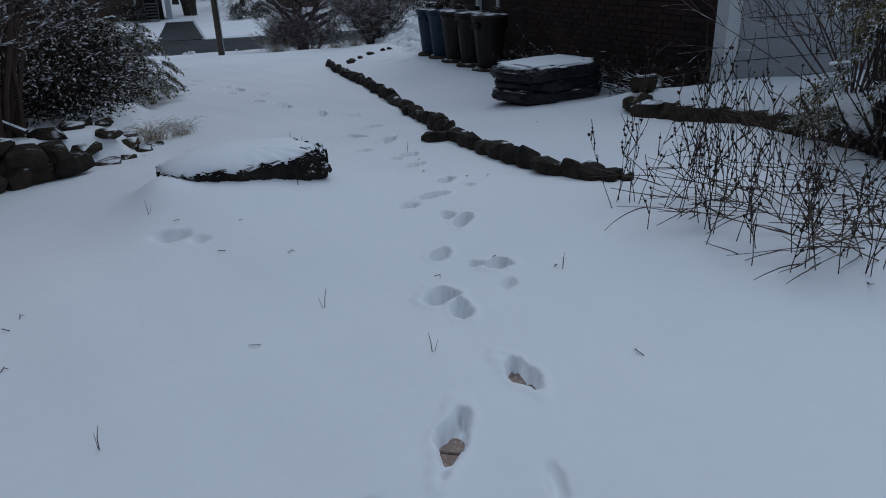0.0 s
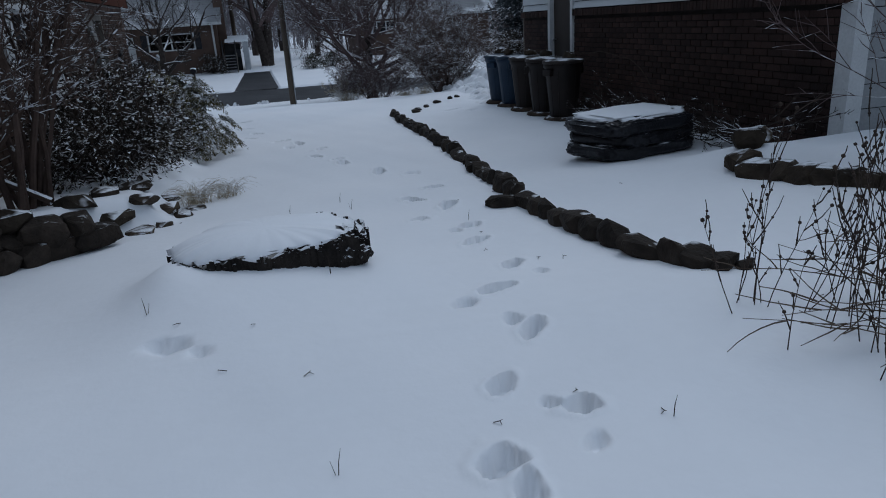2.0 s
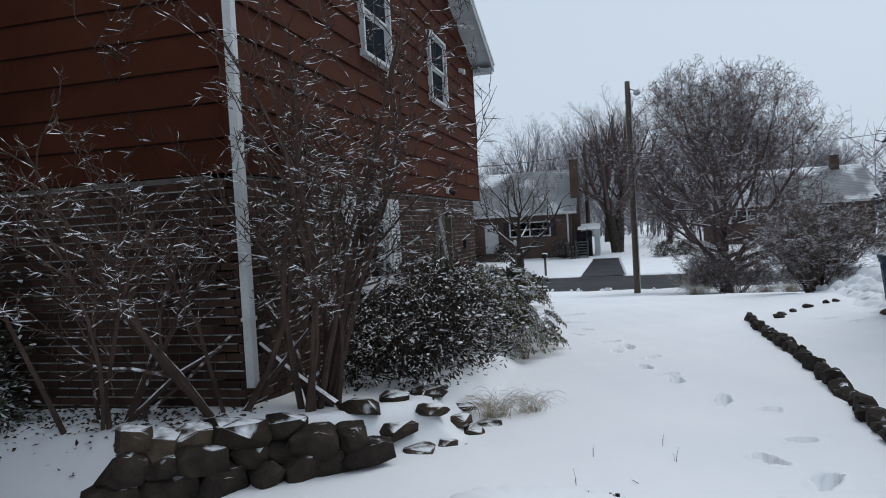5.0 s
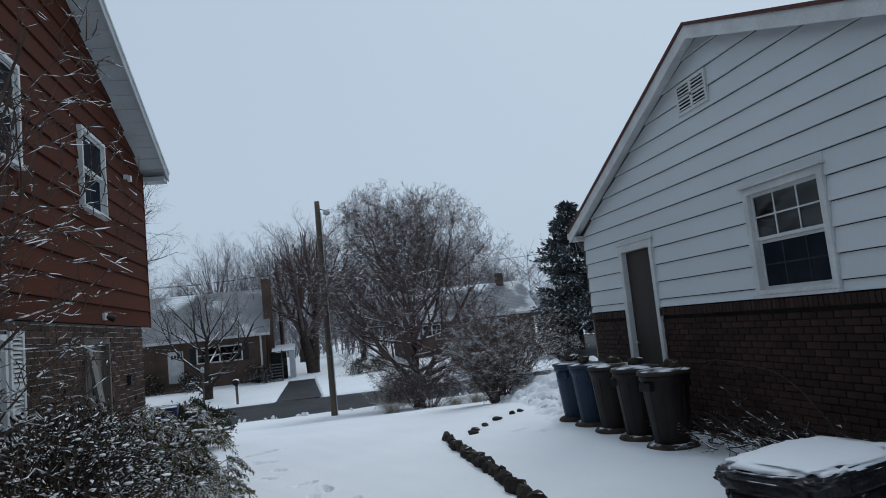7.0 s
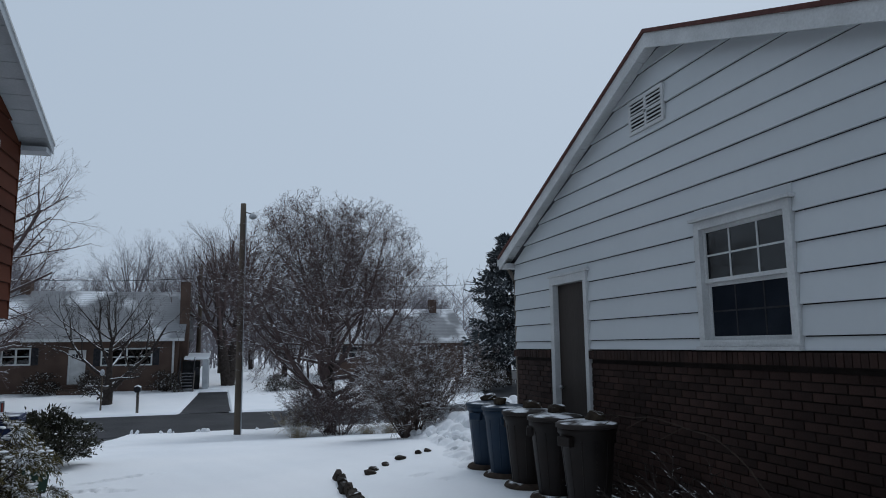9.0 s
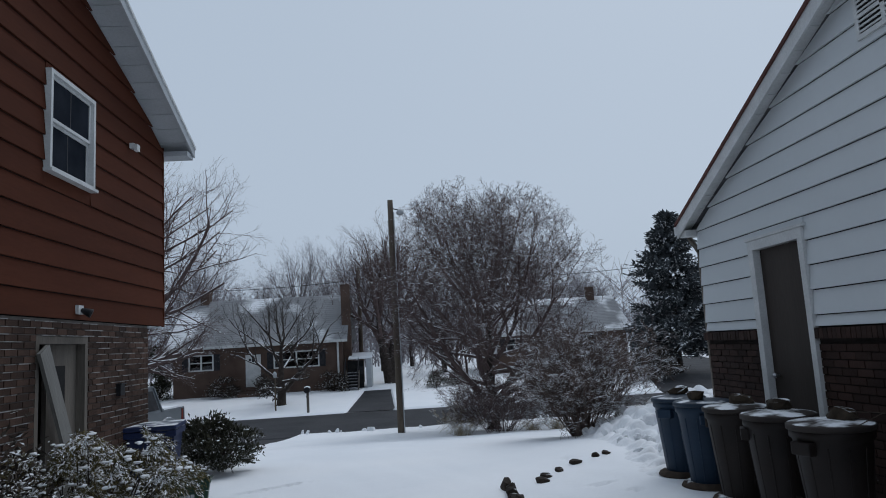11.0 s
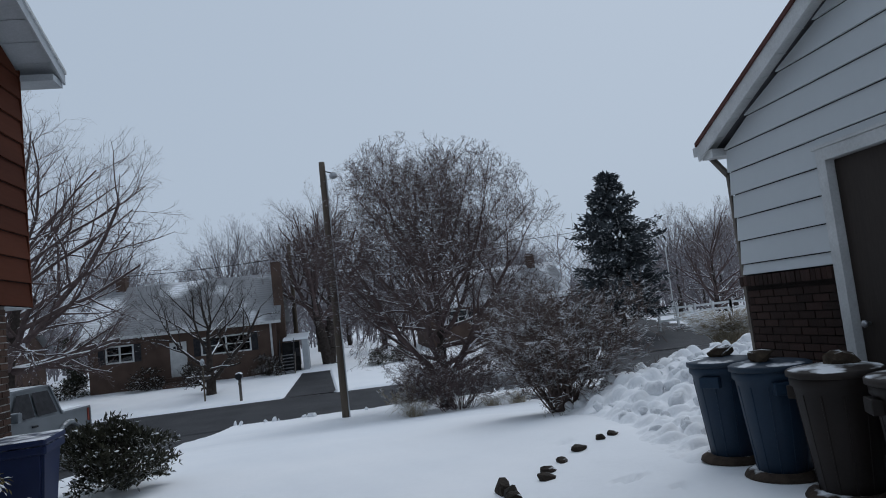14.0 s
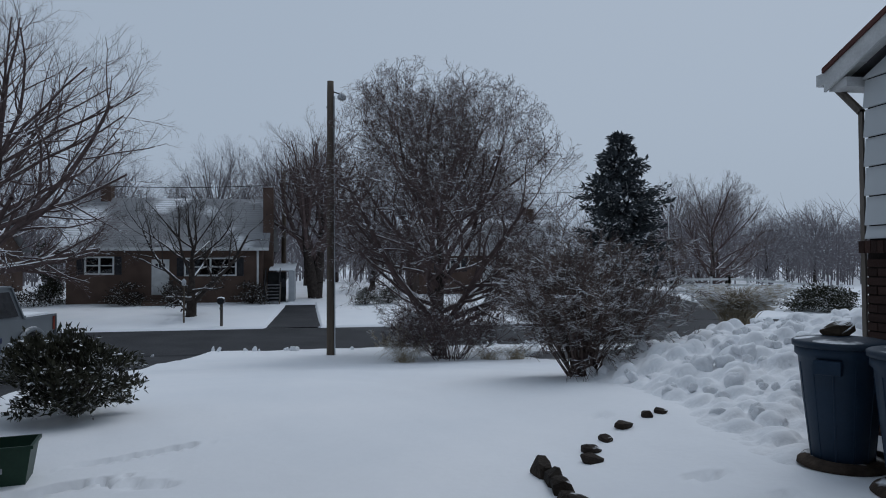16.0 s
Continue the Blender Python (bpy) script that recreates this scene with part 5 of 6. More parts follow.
bare_shrub("lilac_shrub", "tall bare many-stemmed shrub with snowy twigs", (-2.95, 8.25, float(land(-2.95, 8.25))), 44, 3.3, 0.20, 13, ARCH, 0.028, LILAC, tilt=28)
bare_shrub("lilac_shrub", "tall bare many-stemmed shrub with snowy twigs", (-4.3, 7.5, float(land(-4.3, 7.5))), 45, 2.7, 0.3, 8, ARCH, 0.022, LILAC, tilt=44)
bare_shrub("lilac_shrub", "bare arching shrub with snowy twigs by the brick", (-3.55, 7.95, float(land(-3.55, 7.95))), 47, 2.4, 0.2, 5, ARCH, 0.026, LILAC, tilt=40)
bare_shrub("shrub", "bare spindly shrub before the white wall", (4.35, 5.75, float(land(4.35, 5.75))), 46, 2.0, 0.12, 30, [(8, 0.42, 38, 0.07, 0.03), (5, 0.42, 42, 0.1, 0.03), (0, 0, 0, 0.1, 0)], 0.010, TWIG, tilt=55)

# one leaning limb of the near shrub
limb = thing("fallen_branch", "long bare branch leaning out over the bed", "branch", (-2.7, 8.1, 0.25))
lrng = np.random.default_rng(6)
segs = []
grow(segs, lrng, (0, 0, 0), (-0.85, 0.15, 0.52), 2.6, 0.032, 0, [(7, 0.4, 40, 0.05, 0.02), (4, 0.45, 40, 0.12, 0.05), (3, 0.4, 40, 0.12, 0.03), (0, 0, 0, 0.1, 0)])
mesh("stem", *tubes(segs, 0.02), LILAC, limb)

# ---- dry seed-head stalks ----
ico = bmesh.new()
bmesh.ops.create_icosphere(ico, subdivisions=1, radius=1)
ICO_SMALL = (np.array([v.co[:] for v in ico.verts]), np.array([[v.index for v in q.verts] for q in ico.faces]))
ico.free()

def seed_stalks(x, y, seed, count, tall):
    rng = np.random.default_rng(seed)
    t = thing("seed_stalks", "clump of dry dark stalks with round seed heads", "dry plant", (x, y, snow_at(x, y)), 0, "dry stalk clumps")
    iv, fi = ICO_SMALL
    for k in range(count):
        az, lean = rng.uniform(0, 2 * math.pi), radians(abs(rng.normal(0, 14)))
        p = np.array([rng.normal(0, 0.13), rng.normal(0, 0.13), -0.05])
        d = np.array([math.sin(lean) * math.cos(az), math.sin(lean) * math.sin(az), math.cos(lean)])
        one = []
        grow(one, rng, p, d, tall * rng.uniform(0.55, 1.15), 0.0034, 0, [(4, 0.26, 32, 0.055, -0.005), (0, 0, 0, 0.10, 0.1)])
        stem = mesh("stalk", *tubes(one), STALK, t)
        heads = [(q[1], rng.uniform(0.006, 0.0115)) for q in one[4::3]]
        pods = mesh("seed_head", np.concatenate([c + iv * r for c, r in heads]), np.concatenate([fi + len(iv) * i for i in range(len(heads))]), STALK, None)
        pods.parent = stem
        pods["kind"] = "stuff"
    return t


for k, (x, y, c, h) in enumerate(((1.40, 3.98, 7, 0.7), (1.62, 3.62, 8, 0.7), (1.85, 3.4, 8, 0.7), (1.38, 4.62, 11, 0.9), (1.62, 4.25, 10, 0.9), (1.95, 3.9, 10, 0.8), (1.75, 4.6, 8, 0.9), (2.15, 4.4, 9, 0.85))):
    seed_stalks(x, y, 60 + k, c, h)
# bent and broken stems beside them
brk = thing("bent_stems", "tangle of bent dry stems lying over the snow", "dry plant", (2.0, 3.85, snow_at(2.0, 3.85)))
rng = np.random.default_rng(77)
segs = []
for k in range(60):
    segs = []
    p = np.array([rng.uniform(-0.15, 1.1), rng.uniform(-0.5, 0.7), rng.uniform(-0.02, 0.05)])
    az = rng.uniform(2.4, 4.2)
    e = rng.uniform(0.02, 0.5) if k % 4 else rng.uniform(0.4, 1.0)
    grow(segs, rng, p, (math.cos(az) * math.cos(e), math.sin(az) * math.cos(e) * 0.7, math.sin(e)), rng.uniform(0.5, 1.05), 0.0045, 0, [(3, 0.35, 35, 0.06, -0.05), (0, 0, 0, 0.1, 0)])
    mesh("bent_stem", *tubes(segs), PALE_STEM, brk)

# ---- leafy shrubs ----
ico = bmesh.new()
bmesh.ops.create_icosphere(ico, subdivisions=2, radius=1)
ICO = (np.array([v.co[:] for v in ico.verts]), np.array([[v.index for v in q.verts] for q in ico.faces]))
ico.free()


def leafy_shrub(name, label, at, seed, radii, count, size, material, aspect=2.0, droop=0.0, hollow=0.55, clumps=40, stems=True, spray=0.16, fronds=False):
    """Leaves in sprays over uneven lobes of a mound, on stems."""
    rng = np.random.default_rng(seed)
    t = thing(name, label, "shrub", at)
    rx, ry, rz = radii
    u = rng.normal(0, 1, (clumps, 3))
    u[:, 2] = np.abs(u[:, 2]) * 0.9 - 0.15
    u /= np.linalg.norm(u, axis=1, keepdims=True)
    c = u * rng.uniform(hollow, 1.0, (clumps, 1)) * np.array([rx, ry, rz]) + np.array([0, 0, rz * 0.18])
    c[:, 2] = np.maximum(c[:, 2], 0.06)
    pick = rng.integers(0, clumps, count)
    off = rng.normal(0, 1, (count, 3)) * np.array([spray * rx / 0.8, spray * ry / 0.8, spray * 0.55])
    p = c[pick] + off
    p[:, 2] = np.abs(p[:, 2])
    d = p - np.array([0, 0, rz * 0.2])
    d /= np.linalg.norm(d, axis=1, keepdims=True)
    d = d * 0.7 + rng.normal(0, 0.55, (count, 3)) + np.array([0, 0, -droop])
    if fronds:
        # drooping sprays: leaflets along arcs that bend down
        arcs = clumps * 9
        which = rng.integers(0, arcs, count)
        ca = c[np.arange(arcs) % clumps]
        out = ca - np.array([0, 0, rz * 0.3])
        out /= np.linalg.norm(out, axis=1, keepdims=True)
        out = out + rng.normal(0, 0.45, (arcs, 3))
        out[:, 2] = np.abs(out[:, 2]) * 0.4
        out /= np.linalg.norm(out, axis=1, keepdims=True)
        L = rng.uniform(0.14, 0.30, arcs)[which][:, None]
        w = rng.random((count, 1))
        p = ca[which] + out[which] * L * w + np.array([0, 0, -0.75]) * L * w ** 2 + rng.normal(0, 0.010, (count, 3))
        p[:, 2] = np.maximum(p[:, 2], 0.03)
        d = out[which] * 0.8 + np.array([0, 0, -1.3]) * w + rng.normal(0, 0.45, (count, 3))
    tops = c[c[:, 2] > 0.32 * rz]
    bv, bf = ICO
    lumps, lf = [], []
    for k, q in enumerate(tops):
        for j in range(4 if fronds else 3):
            s = rng.uniform(0.008, 0.026) * (rx + 0.35)
            o = q + rng.normal(0, 0.8, 3) * np.array([spray, spray, spray * 0.3]) + np.array([0, 0, spray * 0.35])
            lf.append(bf + len(lumps) * len(bv))
            lumps.append(o + bv * np.array([s * rng.uniform(0.8, 1.7), s * rng.uniform(0.8, 1.7), s * 0.42]) * rng.uniform(0.85, 1.15, (len(bv), 1)))
    mesh("snow_load", np.concatenate(lumps), np.concatenate(lf), SNOW, t, "small pads of snow on the sprays", smooth=True)["kind"] = "stuff"
    mesh("foliage", *leaves(rng, p, d, size, aspect), material, t, "leaves carrying snow")
    if stems:
        segs = []
        for k in range(clumps):
            a = np.array([rng.normal(0, 0.07 * rx), rng.normal(0, 0.07 * ry), -0.05])
            m = (a + c[k]) / 2 + rng.normal(0, 0.05, 3)
            segs += [(a, m, 0.012, 0.009), (m, c[k], 0.009, 0.004)]
        mesh("branchwork", *tubes(segs), BARK, t)
    return t


leafy_shrub("evergreen_shrub", "drooping olive-green evergreen shrub loaded with snow", (-2.55, 13.1, float(land(-2.55, 13.1))), 51, (0.95, 1.05, 1.12), 60000, 0.0135, YEW, 3.4, 0.6, clumps=150, spray=0.11, fronds=True)
leafy_shrub("azalea_shrub", "dark twiggy shrub with small brown leaves and snow", (-2.75, 11.2, float(land(-2.75, 11.2))), 52, (0.75, 1.2, 1.05), 9000, 0.026, LEAF_BROWN, 2.2, 0.1, clumps=70)
leafy_shrub("azalea_shrub", "dark twiggy shrub with small brown leaves and snow", (-2.6, 9.8, float(land(-2.6, 9.8))), 53, (0.7, 0.95, 0.92), 7500, 0.028, LEAF_BROWN, 2.4, 0.2, clumps=60)
leafy_shrub("holly_shrub", "small dark broad-leaved evergreen shrub with snow", (-2.95, 18.85, float(land(-2.95, 18.85)) + 0.10), 54, (0.72, 0.7, 0.78), 8500, 0.034, LEAF, 2.4, -0.5, clumps=85, spray=0.08)
leafy_shrub("evergreen_shrub", "dark green shrub against the back wall", (-5.55, 7.35, float(land(-5.55, 7.35))), 55, (0.45, 0.5, 1.5), 3500, 0.035, LEAF, 2.2, 0.0)
leafy_shrub("conifer_shrub", "snow-laden green conifer branches", (3.62, 4.75, float(land(3.62, 4.75))), 56, (0.60, 0.55, 1.95), 30000, 0.011, YEW, 4.0, 0.5, clumps=100, fronds=True)
# grass blades hanging over the ledge
def straw_tuft(at, seed, radius, height, count, label, droop=0.5, category="grass", wide=0.75):
    rng = np.random.default_rng(seed)
    t = thing("straw_tuft", label, category, at, 0, "dry grass tufts")
    segs = []
    for k in range(count):
        az = rng.uniform(0, 2 * math.pi)
        p = np.array([rng.normal(0, radius * 0.2), rng.normal(0, radius * 0.2), -0.03])
        d = np.array([math.cos(az) * rng.uniform(0.1, wide), math.sin(az) * rng.uniform(0.1, wide), 1.0])
        d /= np.linalg.norm(d)
        L, n = height * rng.uniform(0.7, 1.25), 5
        for i in range(n):
            q = p + d * L / n
            segs.append((p, q, 0.006 * height * (1 - i / n * 0.6), 0.006 * height * (1 - (i + 1) / n * 0.6)))
            d = d + np.array([math.cos(az) * 0.22, math.sin(az) * 0.22, -droop * (i + 1) / n * 1.3])
            d /= np.linalg.norm(d)
            p = q
    mesh("tuft", *tubes(segs, 9), STRAW, t)
    return t


straw_tuft((-1.75, 9.45, float(land(-1.75, 9.45))), 71, 0.3, 0.42, 150, "low arching dry grass under snow", 0.7)
straw_tuft((-1.45, 9.65, float(land(-1.45, 9.65))), 72, 0.3, 0.36, 110, "low arching dry grass under snow", 0.7)
straw_tuft((1.9, 28.9, float(land(1.9, 28.9))), 73, 0.5, 0.75, 200, "flattened straw-coloured grass clump", 0.7)
straw_tuft((4.9, 28.6, float(land(4.9, 28.6))), 74, 0.6, 0.65, 220, "flattened straw-coloured grass clump", 0.7)
straw_tuft((4.1, 28.5, float(land(4.1, 28.5))), 75, 0.5, 0.6, 180, "flattened straw-coloured grass clump", 0.7)
straw_tuft((14.9, 33.9, -1.5), 76, 0.8, 2.5, 1500, "tall pale ornamental grass with feathery plumes", 0.42, wide=0.22)

# ---- spruce ----
def spruce(at, height, width, seed):
    rng = np.random.default_rng(seed)
    t = thing("spruce_tree", "tall dark spruce with snow on its boughs", "tree", at)
    mesh("trunk", *tubes([((0, 0, -0.3), (0, 0, height * 0.95), 0.22, 0.03)]), BARK, t)
    P, D = [], []
    for k in range(190):
        u = (k + rng.random()) / 190
        z = height * (0.10 + 0.89 * u)
        L = width / 2 * min(1.0, (1 - u) / 0.42) ** 0.85 * rng.uniform(0.45, 1.25) + 0.12
        az = rng.uniform(0, 2 * math.pi)
        m = int(50 + 90 * L / width)
        s = rng.random(m) ** 0.6
        base = np.stack([np.cos(az) * L * s, np.sin(az) * L * s, z - 0.10 * L * s + 0.22 * L * s ** 2], 1)
        P.append(base + rng.normal(0, 0.09 + 0.05 * L, (m, 3)) * np.array([1, 1, 0.5]))
        D.append(np.tile([math.cos(az), math.sin(az), 0.1], (m, 1)) + rng.normal(0, 0.6, (m, 3)))
    mesh("crown", *leaves(rng, np.concatenate(P), np.concatenate(D), 0.17, 2.6), SPRUCE, t)


spruce((18.4, 52.1, float(land(18.4, 52.1))), 9.5 - float(land(18.4, 52.1)), 5.0, 91)
leafy_shrub("evergreen_shrub", "round dark clipped shrub at the far house", (15.2, 48.5, float(land(15.2, 48.5))), 57, (1.7, 1.2, 1.7), 4500, 0.07, LEAF_BROWN, 2.0)
for x, y in ((2.2, 52.0), (3.6, 52.4)):
    leafy_shrub("boxwood_shrub", "small round clipped evergreen shrub", (x, y, float(land(x, y))), 58, (0.7, 0.7, 0.85), 1800, 0.06, LEAF, 1.8)
leafy_shrub("evergreen_shrub", "narrow dark conifer at the house corner", (-16.3, 54.6, float(land(-16, 54))), 59, (0.9, 0.8, 3.3), 4500, 0.08, LEAF, 2.2, 0, hollow=0.3)
for k, (x, w) in enumerate(((-17.6, 1.6), (-11.6, 1.0), (-8.9, 0.8), (-4.6, 0.9))):
    leafy_shrub("foundation_shrub", "low dark shrub against the brick house", (x, 53.0, float(land(x, 53))), 61 + k, (w, 0.7, 1.1), 1600, 0.07, LEAF_BROWN, 2.0)
leafy_shrub("evergreen_shrub", "dark snowy evergreen hedge beyond the fence", (27.6, 45.6, float(land(27.6, 45.6))), 66, (2.0, 1.0, 1.2), 5000, 0.09, LEAF, 2.0)


# ---- woods behind everything ----
wrng = np.random.default_rng(140)
segs = []
for k in range(1500):
    x, y = wrng.uniform(-90, 130), wrng.uniform(84, 140)
    p = np.array([x, y, float(land(x, y)) - 0.3])
    H = wrng.uniform(2.0, 4.0) if k % 3 == 0 else wrng.uniform(6, 13.0)
    segs.append((p, p + np.array([wrng.normal(0, 0.4), 0, H * 0.7]), 0.10, 0.03))
    for j in range(16):
        a = p + np.array([0, 0, H * wrng.uniform(0.15, 0.7)])
        L = H * wrng.uniform(0.18, 0.34)
        az = wrng.uniform(0, 2 * math.pi)
        q = a + np.array([math.cos(az) * L * 0.85, math.sin(az) * L * 0.85, L * 0.7])
        segs.append((a, q, 0.045, 0.02))
        for i in range(3):
            segs.append((a + (q - a) * wrng.uniform(0.3, 0.9), q + wrng.normal(0, 0.28 * L, 3), 0.025, 0.012))
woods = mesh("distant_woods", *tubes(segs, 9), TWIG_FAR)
tagged(woods, "bare woods closing off the distance, paled for haze", "woods", kind="stuff")


# ---- across the street ----
def far_house(x0, x1, y, base, eave, ridge, label, windows, door, seed, cover=None):
    cover = cover or FAR_ROOF
    h = thing("house", label, "house", ((x0 + x1) / 2, y, base))
    holes = [(a, b, c, d) for a, b, c, d in windows] + [door]
    backing("front_wall", "x", y, -1, x0, x1, base - 0.8, eave, holes, FAR_BRICK, h)
    mesh("wall", *boxes([((x0, y + 0.2, base - 0.8), (x0 + 0.2, y + 8, eave)), ((x1 - 0.2, y + 0.2, base - 0.8), (x1, y + 8, eave)), ((x0, y + 8, base - 0.8), (x1, y + 8.2, eave))]), FAR_BRICK, h, world_space=True)
    ym = y + 4
    for s, (ya, yb) in enumerate(((y - 0.5, ym), (y + 8.7, ym))):
        # shingle courses as real steps
        n = 22
        items, vv, ff = [], [], []
        steps_up = [(0.0, -0.12)]
        for k in range(n):
            steps_up += [(k / n, 0.012), ((k + 1) / n, 0.0)]
        for u, dz in steps_up:
            vv += [(x0 - 0.4, ya + (yb - ya) * u, eave + (ridge - eave) * u + dz), (x1 + 0.4, ya + (yb - ya) * u, eave + (ridge - eave) * u + dz)]
        ff = [(2 * k, 2 * k + 1, 2 * k + 3, 2 * k + 2) for k in range(len(steps_up) - 1)]
        mesh("roof", vv, ff, cover, h, "grey shingle roof patched with snow", world_space=True)
    mesh("fascia", *boxes([((x0 - 0.4, y - 0.56, eave - 0.16), (x1 + 0.4, y - 0.505, eave + 0.02)), ((x0 - 0.3, y - 0.5, eave - 0.14), (x1 + 0.3, y - 0.001, eave - 0.10))]), TRIM, h, "white gutter board", world_space=True)
    for s in (x0, x1 - 0.2):
        prism("gable", [(y + 0.01, eave + 0.001), (y + 7.99, eave + 0.001), (ym, ridge - 0.15)], s, s + 0.2, FAR_BRICK, h)
    for a, b, c, d in windows:
        fr = 0.09
        w = mesh("window", *boxes([((a, y - 0.03, c), (a + fr, y + 0.08, d)), ((b - fr, y - 0.03, c), (b, y + 0.08, d)), ((a + fr, y - 0.03, c), (b - fr, y + 0.08, c + fr)), ((a + fr, y - 0.03, d - fr), (b - fr, y + 0.08, d)),
                                   (((a + b) / 2 - 0.05, y - 0.03, c + fr), ((a + b) / 2 + 0.05, y + 0.08, d - fr)), ((a + fr, y - 0.01, (c + d) / 2 - 0.03), ((a + b) / 2 - 0.05, y + 0.06, (c + d) / 2 + 0.03)), (((a + b) / 2 + 0.05, y - 0.01, (c + d) / 2 - 0.03), (b - fr, y + 0.06, (c + d) / 2 + 0.03))]), TRIM, h, "white-framed window", world_space=True)
        mesh("pane", *boxes([((a + fr, y + 0.03, c + fr), (b - fr, y + 0.034, d - fr))]), GLASS, None).parent = w
        for q0, q1 in ((a - 0.42, a - 0.03), (b + 0.03, b + 0.42)):
            mesh("shutter", *boxes([((q0, y - 0.045, c), (q1, y - 0.004, d))]), IRON, h, "dark window shutter", world_space=True)
    a, b, c, d = door
    dd = mesh("door", *boxes([((a + 0.08, y + 0.06, c), (b - 0.08, y + 0.11, d - 0.08))]), TRIM, h, "white front door", world_space=True)
    mesh("door_frame", *boxes([((a, y - 0.03, c), (a + 0.08, y + 0.12, d)), ((b - 0.08, y - 0.03, c), (b, y + 0.12, d)), ((a + 0.08, y - 0.03, d - 0.08), (b - 0.08, y + 0.12, d))]), TRIM, h, world_space=True)
    for k in range(3):
        wx = a + 0.2 + k * (b - a - 0.4) / 3
        mesh("door_pane", *boxes([((wx, y + 0.052, d - 0.5), (wx + 0.14, y + 0.058, d - 0.25))]), IRON, None).parent = dd
    return h


hb = -1.10
h1 = far_house(-15.2, -4.0, 54, hb, 2.2, 5.55, "single-storey brown brick house with a snowy grey roof", [(-14.2, -12.55, 0.62, 1.7), (-8.3, -6.9, 0.5, 1.62), (-6.9, -5.5, 0.5, 1.62)][:1] + [(-8.6, -5.55, 0.5, 1.62)], (-10.45, -9.45, -0.6, 1.52), 1)
ch = mesh("chimney", *boxes([((-14.4, 57.6, 4.8), (-13.8, 58.4, 6.2)), ((-14.45, 57.55, 6.2), (-13.75, 58.45, 6.3))]), FAR_BRICK, h1, "brick chimney at the ridge", world_space=True)
ch2 = mesh("chimney", *boxes([((-4.05, 54.8, -1.2), (-3.45, 55.6, 6.0))]), FAR_BRICK, h1, "tall brick chimney on the end wall", world_space=True)
steps = mesh("front_steps", *boxes([((-10.7, 52.6 + 0.3 * k, hb - 0.3), (-9.2, 53.99, hb + 0.12 * (k + 1))) for k in range(4)]), FAR_BRICK, h1, "brick front steps", world_space=True)
rail = [((-9.2, 52.7 + 0.35 * k, hb + 0.3), (-9.2, 52.7 + 0.35 * k, hb + 1.35), 0.02, 0.02) for k in range(4)] + [((-9.2, 52.65, hb + 1.33), (-9.2, 53.9, hb + 1.38), 0.025, 0.025)]
mesh("railing", *tubes(rail), IRON, h1, "black iron railing", world_space=True)
mesh("downspout", *boxes([((-4.35, 53.88, -1.2), (-4.23, 53.98, 2.1))]), TRIM, h1, world_space=True)
h2 = far_house(6.5, 17.5, 60, -0.9, 1.9, 4.7, "brick house with a snowy roof behind the trees", [(8.0, 9.6, 0.6, 1.6), (13.6, 15.2, 0.6, 1.6)], (11.2, 12.2, -0.7, 1.5), 2)
mesh("chimney", *boxes([((15.6, 63.4, 4.0), (16.2, 64.0, 5.5))]), FAR_BRICK, h2, "tall brick chimney", world_space=True)
h3 = far_house(-36, -24, 62, -0.8, 2.3, 5.0, "low house with a snowy roof in the distance", [(-34, -32.4, 0.7, 1.8), (-28, -26.4, 0.7, 1.8)], (-31, -30, -0.6, 1.6), 3)

# shed with steps beside the far driveway
shed = thing("shed", "small dark-fronted shed with a pale side and snowy roof", "shed", (-3.0, 54.5, -1.1))
# solid near-black panel in place of the shade inside the open front
mesh("wall", *boxes([((-3.7, 54.1, -1.3), (-2.62, 54.2, 0.72))]), SHADE_DARK, shed, "dark open front", world_space=True)
mesh("wall", *boxes([((-2.45, 53.9, -1.3), (-2.10, 54.0, 0.80)), ((-2.20, 54.0, -1.3), (-2.10, 56, 0.80))]), SOFFIT, shed, "pale side panel", world_space=True)
prism("roof", [(53.8, 0.82), (56.2, 1.15), (56.2, 1.24), (53.8, 0.92)], -3.6, -2.05, SNOW, shed, "shed roof under snow")
mesh("panel", *boxes([((-3.05, 53.96, -0.2), (-2.65, 54.08, 0.3))]), IRON, shed, "dark box hung on the front", world_space=True)
stairs = thing("wooden_steps", "dark wooden steps dusted with snow beside the shed", "steps", (-3.5, 52.9, -1.1))
for k in range(6):
    mesh("tread", *boxes([((-3.75, 52.7 + 0.2 * k, -1.05 + 0.19 * k), (-2.95, 52.95 + 0.2 * k, -0.99 + 0.19 * k))]), SHINGLE, stairs, "snowy tread", world_space=True)
for x in (-3.8, -2.94):
    prism("stringer", [(52.6, -1.2), (52.9, -1.2), (54.0, -0.1), (54.0, 0.1), (53.8, 0.1), (52.6, -1.0)], x, x + 0.05, WOOD_GREY, stairs)
    mesh("handrail", *tubes([((x, 52.7, -1.1), (x, 52.7, -0.1), 0.03, 0.03), ((x, 52.7, -0.1), (x, 53.9, 0.95), 0.03, 0.03), ((x, 53.9, -0.1), (x, 53.9, 0.95), 0.03, 0.03)]), IRON, stairs, world_space=True)

# ---- poles, mailbox, fence ----
pole = thing("utility_pole", "brown wooden pole with a lamp bracket on the lawn", "pole", (-0.04, 32.57, -1.62))
v, f = lathe([(0.125, -0.3), (0.12, 2.0), (0.105, 8.4), (0.10, 8.68)], 14)
mesh("post", v, f, POLE_WOOD, pole, smooth=True)
